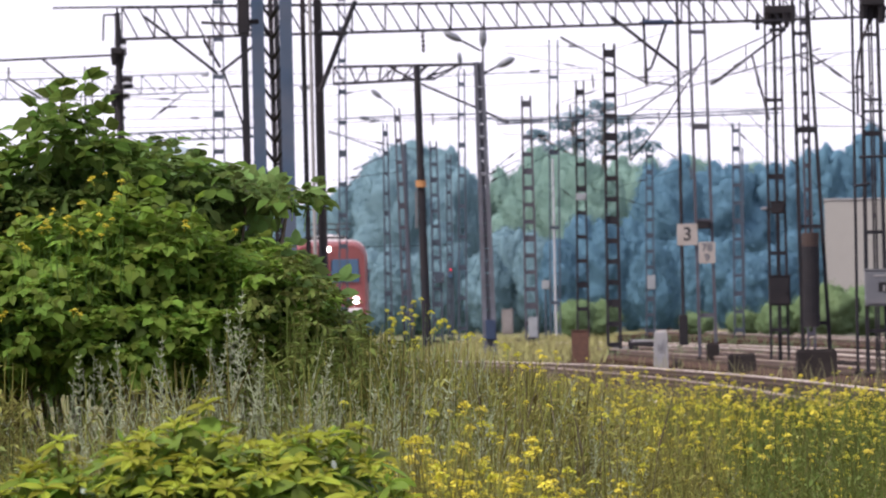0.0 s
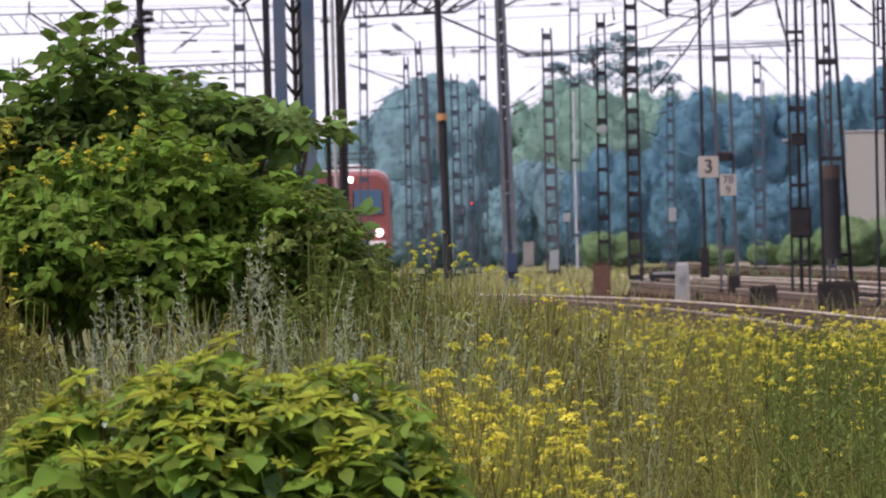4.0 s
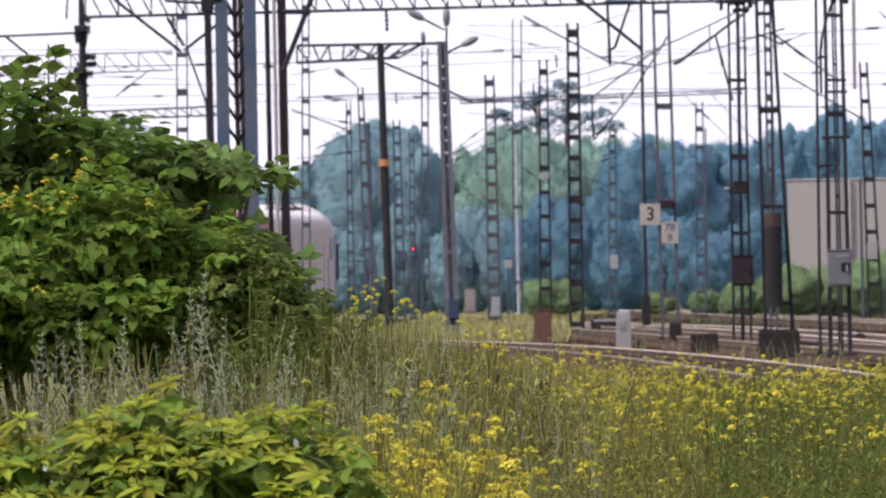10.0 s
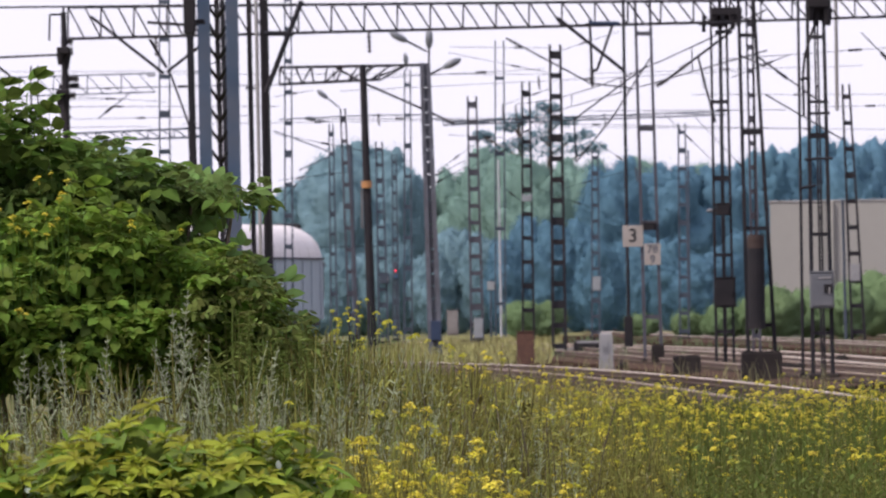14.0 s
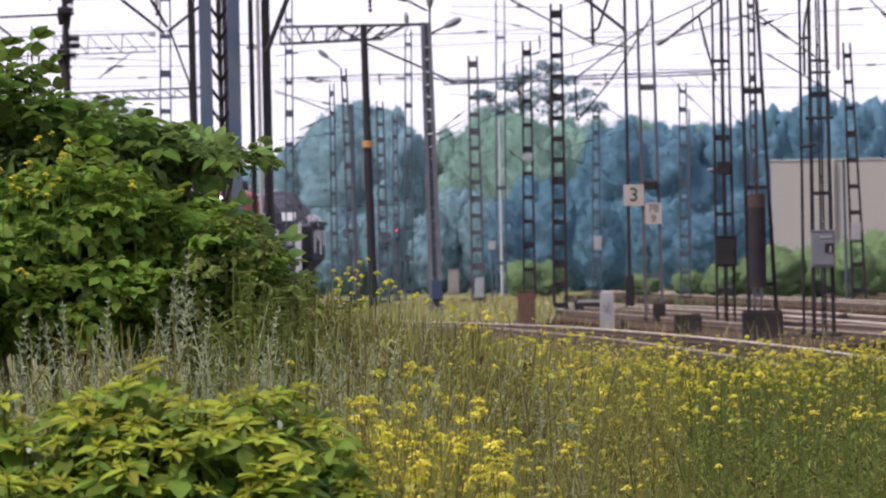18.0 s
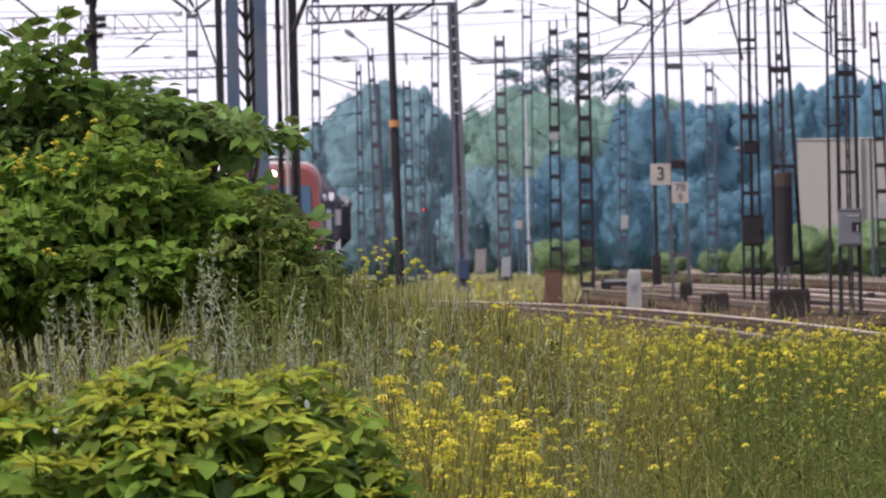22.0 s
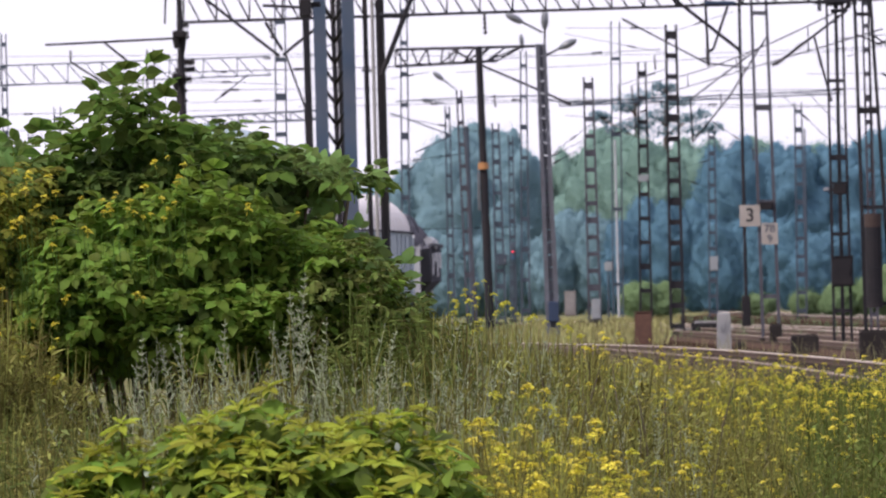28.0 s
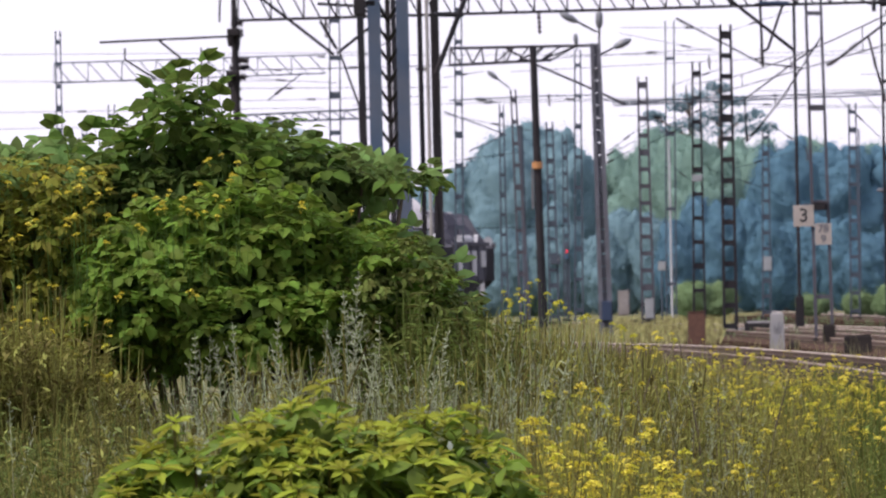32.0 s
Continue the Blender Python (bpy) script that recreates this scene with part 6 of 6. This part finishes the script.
    tips = {m_: [(mesh_of("leaf_spray", leaf_spray(n, s, k_ * .9, 20, ROUND), m_), m) for n, s, k_, m in ((2, 3, .6, pose(0, 0, 0, 50, 0, 30)), (2, 4, .55, pose(0, 0, -.35, 30, 0, 200)), (1, 5, .6, pose(0, 0, -.5, 20, 0, 110)))] for m_ in (LEAF_BROAD, LEAF_UPPER, LEAF_BUSH, LEAF_MID)}
    groups = ((LEAF_BROAD, ((-560, 392, .13), (-525, 400, .13), (-590, 350, .14), (-620, 320, .14), (-480, 335, .13), (-565, 360, .15), (-660, 290, .14), (-700, 285, .13), (-755, 290, .13), (-510, 360, .13))),
              (LEAF_UPPER, ((-395, 305, .08), (-358, 290, .08), (-310, 270, .08), (-255, 246, .08), (-215, 232, .07), (-180, 226, .07), (-150, 214, .075), (-124, 222, .08), (-128, 200, .08), (-104, 208, .07), (-135, 68, .05), (-85, 15, .05), (-88, 36, .045), (-68, 8, .045), (-108, 50, .05), (-62, -10, .05))),
              (LEAF_BUSH, ((-250, 130, .1), (-210, 105, .09))),
              (LEAF_MID, ((-420, 222, .11), (-400, 210, .12), (-445, 200, .11), (-370, 195, .11), (-330, 180, .1), (-480, 175, .11), (-530, 170, .11), (-300, 150, .1), (-590, 165, .11), (-270, 135, .1), (-510, 120, .11), (-640, 150, .1), (-380, 150, .1), (-450, 130, .1))))
    for mat, shoots in groups:
        for b, r, s in shoots:
            y = rs.uniform(-.62, -.5) if mat is LEAF_MID else rs.uniform(-.2, .1)
            sh = piece("shoot", twig, top, pose(b * k - x0, y, EYE + r * k, rs.uniform(-15, 15), rs.uniform(-20, 20), rs.uniform(0, 360)) @ scaled(s))
            for me, m in tips[mat]:
                piece("leaf_spray", me, sh, m)


def low_clump():
    """The lime-green clump of leafy shoots near the lens: lime whorls above drooping, glossy larger leaves."""
    d = 30.0
    k = d / SPAN
    top = thing("leafy_clump", -330 * k, d, 0, "low clump of lime-green leafy shoots in the grass", "bush")
    rs = np.random.RandomState(11)
    n = 150
    b = rs.uniform(-690, 80, n)
    y = rs.uniform(-.45, .35, n)
    z = EYE + np.interp(b, (-720, -666, -566, -480, -346, -216, -136, -56, 10, 60, 90), (-380, -318, -262, -228, -218, -216, -226, -246, -282, -335, -385)) * k
    z += np.where(y < 0, .42 * y, -.05 * y) + rs.normal(0, .03, n) + (rs.uniform(size=n) < .2) * rs.uniform(.02, .075, n)
    yaw, lean, towards = rs.uniform(0, 6.3, n), rs.uniform(0, .4, n), rs.normal(-1.57, .8, n)
    tips = np.c_[(b + 330) * k, y, z]
    me = [mesh_of("leaf_whorl", rosette(8, 5 + i, 8), LEAF_LIME) for i in range(4)]
    for i, m in enumerate(turns(tips, yaw, lean, rs.uniform(.042, .08, n), towards)):
        piece("leaf_whorl", me[i % 4], top, Matrix(m.tolist()))
    for drop, mat, nm, leaf, droop, size, count in ((.04, LEAF_MID, "upper_leaves", LEAF, 24, .092, 4), (.075, LEAF_MID, "middle_leaves", LEAF, 34, .098, 5), (.12, LEAF_BUSH, "lower_leaves", LEAF, 48, .11, 5), (.17, LEAF_GLOSSY, "lower_leaves", LEAF, 52, .105, 4),
                                                    (.23, LEAF_GLOSSY, "lower_leaves", LEAF, 52, .11, 4)):
        for v in range(2):
            ii = np.arange(v, n, 2)
            p = tips[ii] + rs.normal(0, .03, (len(ii), 3)) - (0, 0, drop)
            scatter(nm, rosette(count, 30 + v + int(drop * 100), droop, leaf), turns(p, yaw[ii] + rs.uniform(0, 6, len(ii)), lean[ii], rs.uniform(.6, 1.15, len(ii)) * size, towards[ii]), mat, parent=top)
    # small pale leaves stand in for glints on the glossy ones
    m = 40
    ii = rs.randint(0, n, m)
    p = tips[ii] + rs.normal(0, .04, (m, 3)) - np.c_[np.zeros((m, 2)), rs.uniform(.05, .16, m)]
    scatter("turned_leaves", LEAF, turns(p, rs.uniform(0, 6.3, m), rs.uniform(.7, 1.5, m), rs.uniform(.02, .036, m), rs.normal(-1.57, .7, m)), LEAF_GLINT, parent=top, label="pale undersides of turned leaves as painted glints")
    for i in range(0, n, 2):
        bm = bmesh.new()
        beam_in(bm, (tips[i][0] * .85, tips[i][1] * .3 + .15, 0), tips[i], .006)
        part("stem", bm, LEAF_FIELD, top)


def field_height(b, d):
    """How tall the weeds grow: tall by the thicket, lower towards the rails."""
    return np.interp(b, (-900, -620, -480, -60, 120, 260, 420, 600, 1100), (.96, .98, 1.08, 1.13, 1.10, .97, .86, .80, .79)) * np.interp(d, (30, 60, 95), (1.0, 1.0, .92)) * (1 + .07 * np.sin(b * .031 + d * 1.3) + .05 * np.sin(b * .083 - d * 2.1))


def meadow():
    rs = np.random.RandomState(21)

    def spots(n, b0, b1, d0, d1):
        d = np.sqrt(rs.uniform(d0 ** 2, d1 ** 2, n))
        b = rs.uniform(b0, b1, n)
        return b, d, np.c_[b * d / SPAN, d, np.zeros(n)]
    # grass blades in several stands
    for nm, mat, n, reg, hs, lab in (
            ("tall_grass", GRASS_GREEN, 3900, (-1150, 140, 36, 45.4), (.45, .9), "olive green tall grass before the thicket"),
            ("tall_grass", GRASS_DRY, 900, (-600, 200, 36, 45), (.5, .95), "straw-coloured dry grass stems"),
            ("meadow_grass", LEAF_FIELD, 6500, (-120, 1080, 38, 92), (.4, .9), "olive green meadow grass"),
            ("meadow_grass", GRASS_DRY, 2200, (-120, 1080, 38, 92), (.4, .9), "dry straw blades in the meadow")):
        b, d, p = spots(n, *reg)
        h = field_height(b, d) * rs.uniform(*hs, n)
        for v in range(3):
            ii = np.arange(v, n, 3)
            sc = np.c_[h[ii], h[ii] * 1.0, h[ii]]
            scatter(nm, blade((.15, .35, .6)[v], .009), turns(p[ii], rs.uniform(0, 6.3, len(ii)), rs.normal(0, .2, len(ii)), sc), mat, label=lab, category="grass")
    # feathery panicles
    for n, reg, hs, mat in ((150, (-600, -60, 37, 45.0), (.78, 1.05), PANICLE), (110, (-80, 420, 40, 70), (.75, 1.0), PANICLE), (220, (60, 440, 40, 58), (.68, 1.0), PANICLE), (120, (300, 1080, 45, 90), (.8, 1.05), GRASS_DRY), (300, (-570, 160, 36.2, 45), (.55, 1.0), PANICLE), (60, (-1150, -600, 36.2, 45), (.55, 1.0), PANICLE), (600, (-80, 500, 38, 70), (.5, .95), PANICLE), (700, (-950, 1000, 36.2, 70), (.45, .95), GRASS_GREEN)):
        b, d, p = spots(n, *reg)
        h = field_height(b, d) * rs.uniform(*hs, n)
        for v in range(4):
            ii = np.arange(v, n, 4)
            scatter("grass_panicles", panicle(v, (80, 60, 96, 70)[v], (.02, .015, .026, .018)[v], (.72, .8, .6, .5)[v]), turns(p[ii], rs.uniform(0, 6.3, len(ii)), rs.normal(0, .16, len(ii)), h[ii]), mat, label="silvery feathery grass heads", category="grass")
    # bushy weeds with small leaves fill the field
    for v, (n, reg, hs, mat) in enumerate(((800, (-1150, 160, 36.5, 45), (.45, .92), GRASS_GREEN), (700, (-100, 1080, 40, 88), (.45, .95), LEAF_FIELD), (700, (640, 1080, 40, 62), (.6, 1.0), WEED_DARK), (500, (420, 1080, 50, 85), (.55, .9), LEAF_FIELD), (350, (-950, -300, 37, 44), (.5, .95), LEAF_FIELD), (420, (-1150, -560, 36.5, 44), (.5, .95), WEED_DARK), (420, (120, 560, 40, 70), (.5, .95), LEAF_FIELD))):
        b, d, p = spots(n, *reg)
        h = field_height(b, d) * rs.uniform(*hs, n)
        scatter("bushy_weeds", bushy(80 + v), turns(p, rs.uniform(0, 6.3, n), rs.normal(0, .1, n), h), mat, label="bushy small-leaved weeds in the meadow", category="weeds")
    # weeds with yellow heads
    heads = []
    share = (.85, .95, .95, .32, .38, .0, .08)
    for v, (n, reg, hs) in enumerate(((560, (250, 1080, 46, 80), (.8, 1.08)), (480, (380, 1080, 60, 92), (.82, 1.06)), (420, (-20, 300, 31, 36.5), (.62, .84)), (240, (60, 700, 38, 55), (.7, .95)), (420, (150, 1080, 50, 75), (.6, 1.0)), (320, (-1150, 260, 36.5, 45), (.6, 1.0)), (500, (-100, 1080, 40, 85), (.55, .98)))):
        b, d, p = spots(n, *reg)
        h = field_height(b, d) * rs.uniform(*hs, n)
        (tv, tips) = weed(50 + v, 6)
        m = turns(p, rs.uniform(0, 6.3, n), rs.normal(0, .12, n), h)
        dark = b + 90 * np.sin(d * 1.7) > 600
        for side, mat in ((~dark, LEAF_FIELD), (dark, WEED_DARK)):
            if side.any():
                scatter("mustard_stalks", tv, m[side], mat, label="wiry green stalks of wild mustard", category="wildflowers")
        patch = np.clip(.55 + .8 * np.sin(b * .021 + d * .35 + v) * np.sin(b * .009 - d * .22), .1, 1)
        for t in tips:
            keep = rs.uniform(size=n) < share[v] * patch
            heads.append((m[keep] @ np.array((*t, 1)))[:, :3])
    # the tall mixed stand beside the thicket
    for v, (n, mat, tpl) in enumerate(((320, LEAF_FIELD, bushy(95)), (160, GRASS_GREEN, panicle(11, 80, .025, .5)), (110, PANICLE, panicle(12, 70, .022, .6)), (240, LEAF_FIELD, weed(96, 6)[0]), (500, GRASS_GREEN, blade(.3, .008)))):
        b, d, p = spots(n, -110, 330, 44.5, 52)
        h = EYE + (np.interp(b, (-110, 40, 130, 230, 330), (2, -26, -48, -79, -115)) - rs.uniform(0, 1, n) ** 1.3 * 95) * d / SPAN
        scatter("mixed_weeds", tpl, turns(p, rs.uniform(0, 6.3, n), rs.normal(0, .08, n), h), mat, label="tall mixed weeds beside the thicket", category="weeds")
    n = 150
    b, d, p = spots(n, -180, 10, 44.6, 46.8)
    h = EYE + (np.interp(b, (-180, -130, 10), (40, 12, -45)) - rs.uniform(0, 90, n)) * d / SPAN
    scatter("mixed_weeds", bushy(97), turns(p, rs.uniform(0, 6.3, n), rs.normal(0, .08, n), h), WEED_DARK, label="dark green weeds at the thicket's edge", category="weeds")
    n = 300
    b, d, p = spots(n, -1000, -660, 44.3, 45.1)
    h = EYE + (np.interp(b, (-1000, -780, -660), (110, 40, -70)) - rs.uniform(0, 1, n) * 190) * d / SPAN
    m = turns(p, rs.uniform(0, 6.3, n), rs.normal(0, .06, n), np.c_[h * .8, h * .8, h])
    scatter("mixed_weeds", bushy(98), m, LEAF_FIELD, label="olive weeds before the thicket", category="weeds")
    heads.append(m[:70, :3, 3] + np.c_[np.zeros((70, 2)), h[:70]])
    n = 420
    b, d, p = spots(n, -180, 240, 37, 50)
    h = field_height(b, d) * rs.uniform(.55, .98, n)
    scatter("grass_panicles", panicle(14, 90, .02, .45), turns(p, rs.uniform(0, 6.3, n), rs.normal(0, .12, n), h), PANICLE, label="silvery feathery grass heads", category="grass")
    heads = np.concatenate(heads)
    plume = np.array([(b * 42.5 / SPAN, 42.5, 0, EYE + r * 42.5 / SPAN) for b, r in ((-270, 75), (-262, 40), (-300, 5), (-215, 5), (-330, -20), (-180, -15), (-390, -5), (-420, -30), (-470, -15), (-505, -30), (-150, -30), (-245, -25))])
    scatter("grass_panicles", panicle(15, 120, .015, .8), turns(plume[:, :3], rs.uniform(0, 6.3, 12), rs.normal(0, .04, 12), plume[:, 3]), PANICLE, label="tall pale grass plumes before the thicket", category="grass")
    # tall mustard before the thicket and by the old mast
    tall = []
    for b, r, d in ((-600, 175, 44.95), (-585, 168, 44.95), (-545, 165, 44.95), (-530, 172, 44.95), (-465, 225, 44.95), (-455, 248, 44.95), (-480, 262, 44.95), (-525, 210, 44.95), (-570, 200, 44.95), (-695, 232, 44.95), (-735, 160, 44.95),
                    (-740, 125, 44.95), (-330, 175, 44.95), (-255, 158, 44.95), (-640, 140, 44.95), (-690, 110, 44.95), (-720, 180, 44.95), (-780, 200, 44.95), (-660, 20, 44.95), (-690, -30, 44.95), (-540, 20, 44.95),
                    (10, -5, 50), (40, 15, 52), (55, -15, 50), (75, 30, 54), (95, 5, 52), (110, -10, 50), (-60, -25, 48), (-30, -40, 48), (20, -45, 50), (70, -40, 50), (130, -30, 54), (-80, -10, 48)):
        h = EYE + r * d / SPAN
        tall.append((b * d / SPAN, d, 0, h))
    for b, r in ((5, 10), (25, -10), (35, 5), (60, 0), (85, -12), (100, -25), (120, -20), (150, -35), (170, -45), (200, -50), (230, -60), (15, -25), (45, -30), (65, -55), (-20, 0), (-45, -8)):
        d = 48.5 + abs(b) * .014
        tall.append((b * d / SPAN, d, 0, EYE + r * d / SPAN))
    for _ in range(18):
        b = rs.uniform(-940, -470)
        tall.append((b * 44.95 / SPAN, 44.95, 0, EYE + (rs.uniform(120, 255) - max(0, b + 640) * .35) * 44.95 / SPAN))
    tall = np.array(tall)
    (tv, tips) = weed(71, 7)
    m = turns(tall[:, :3], rs.uniform(0, 6.3, len(tall)), rs.normal(0, .015, len(tall)), np.c_[tall[:, 3] * .3, tall[:, 3] * .3, tall[:, 3]])
    lean = tall[:, 1] < 45
    m[lean, 1, 3] += 1.7          # they root deep inside the thicket and lean out of it
    m[lean, 1, 2] -= 1.7
    scatter("tall_mustard_stalks", tv, m, LEAF_INNER, label="tall wiry mustard stalks before the thicket", category="wildflowers")
    more = np.concatenate([(m @ np.array((*tips[0], 1)))[:, :3], (m[::2] @ np.array((*tips[-1], 1)))[:, :3]])
    far = more[:, 1] > 45.5
    scatter("mustard_flowers", flower_head(5, 18), turns(more[far], rs.uniform(0, 6.3, far.sum()), rs.uniform(0, .4, far.sum()), rs.uniform(.02, .034, far.sum())), PETAL_GREEN, label="greenish-yellow mustard heads by the old mast", category="wildflowers")
    scatter("mustard_flowers", flower_head(6, 18), turns(more[~far], rs.uniform(0, 6.3, (~far).sum()), rs.uniform(0, .4, (~far).sum()), rs.uniform(.018, .032, (~far).sum())), PETAL, label="yellow mustard heads before the thicket", category="wildflowers")
    n = len(heads)
    for v in range(3):
        ii = np.arange(v, n, 3)
        scatter("mustard_flowers", flower_head(v, 18), turns(heads[ii], rs.uniform(0, 6.3, len(ii)), rs.uniform(0, .4, len(ii)), (.014 + .028 * rs.uniform(size=len(ii)) ** 2) * np.interp(heads[ii, 1], (30, 36, 50, 90), (1.0, 1.0, 1.0, 1.0))), (PETAL, PETAL, PETAL_GREEN)[v], label="yellow wild mustard flower heads", category="wildflowers")
    # single dark dry stalks
    b, d, p = spots(60, -100, 420, 40, 50)
    h = rs.uniform(.8, 1.1, 60)
    scatter("dry_stalks", assemble([(stick((0, 0, 0), (.02, 0, .8), .0022, .0018), I4), (stick((.02, 0, .8), (.05, 0, 1), .003, .0012), I4)]), turns(p, rs.uniform(0, 6.3, 60), rs.normal(0, .1, 60), h), STALK, label="dark dry stalks", category="grass")
    # short turf among the far tracks
    n = 9000
    d = rs.uniform(150, 330, n)
    b = rs.uniform(-150, 560, n)
    x = b * d / SPAN
    keep = x < np.array([rail_x(v) for v in d]) - 2.6
    p = np.c_[x, d, np.zeros(n)][keep]
    h = rs.uniform(.12, .3, len(p))
    scatter("short_turf", blade(.3, .05), turns(p, rs.uniform(0, 6.3, len(p)), rs.normal(0, .2, len(p)), h), TURF, label="short pale turf beside the tracks", category="grass")
    n = 1500
    d = rs.uniform(165, 300, n)
    x = np.array([rail_x(v) for v in d]) + rs.choice((-1, 1), n) * rs.uniform(1.0, 2.6, n) - .75
    h = rs.uniform(.15, .5, n) * (rs.uniform(size=n) ** 1.5 + .3)
    scatter("dry_tufts", blade(.3, .03), turns(np.c_[x, d, np.zeros(n)], rs.uniform(0, 6.3, n), rs.normal(0, .2, n), h), GRASS_DRY, label="dry grass tufts beside the rails", category="grass")
    n = 7000
    d = rs.uniform(310, 560, n)
    x = rs.uniform(-5, 1, n) + (d - 300) * .02 + 4.2
    scatter("short_turf", blade(.3, .08), turns(np.c_[x, d, np.zeros(n)], rs.uniform(0, 6.3, n), rs.normal(0, .3, n), rs.uniform(.15, .5, n)), TURF, label="pale dry grass between the masts", category="grass")
    n = 4000
    d = rs.uniform(330, 620, n)
    x = rs.uniform(-6, 30, n)
    h = rs.uniform(.1, .35, n)
    scatter("short_turf", blade(.3, .08), turns(np.c_[x, d, np.zeros(n)], rs.uniform(0, 6.3, n), rs.normal(0, .2, n), h), LEAF_SHRUB, label="patchy weeds between the far tracks", category="grass")


bush()
low_clump()
meadow()


# ---- how the trains run ----
def path_one(u):
    """Centre of the first track: straight up the yard, then a curve to the left; u metres past the curve's start."""
    x0, y0, r, slope = -1.78, 450.0, 82.0, 0.006
    if u <= 0:
        return x0 + u * slope, y0 - u
    a = min(u / r, 0.9)
    rest = max(0.0, u - 0.9 * r)
    return x0 - r * (1 - math.cos(a)) - rest * math.sin(0.9), y0 - r * math.sin(a) - rest * math.cos(0.9)


def path_two(u):
    """Centre of the second track: a curve that swells to the right and back; u metres past its outermost point."""
    x0, y0, m = -2.42, 397.0, 0.5
    r = 135.0 if u < 0 else 280.0
    a = max(-m, min(m, u / r))
    rest = u - a * r
    return x0 - r * (1 - math.cos(a)) - rest * math.sin(a), y0 - r * math.sin(a) - rest * math.cos(a)


def run(train, path, speed, t0):
    """Key every vehicle of a train along a path; its front passes the path's mark at t0."""
    back = 0.0
    for ob, length in train:
        rows = []
        for t in range(33):
            u = speed * (t - t0) - back - length / 2
            f, r = path(u + length * 0.3), path(u - length * 0.3)
            hx, hy = f[0] - r[0], f[1] - r[1]
            rows.append((float(t), pose((f[0] + r[0]) / 2, (f[1] + r[1]) / 2, RAIL, 0, 0, math.degrees(math.atan2(-hx, hy)))))
        walk(ob, rows)
        back += length


def motions():
    run(TRAIN_ONE, path_one, 5.0, 5.7)
    run(TRAIN_TWO, path_two, 6.3, 20.7)


motions()
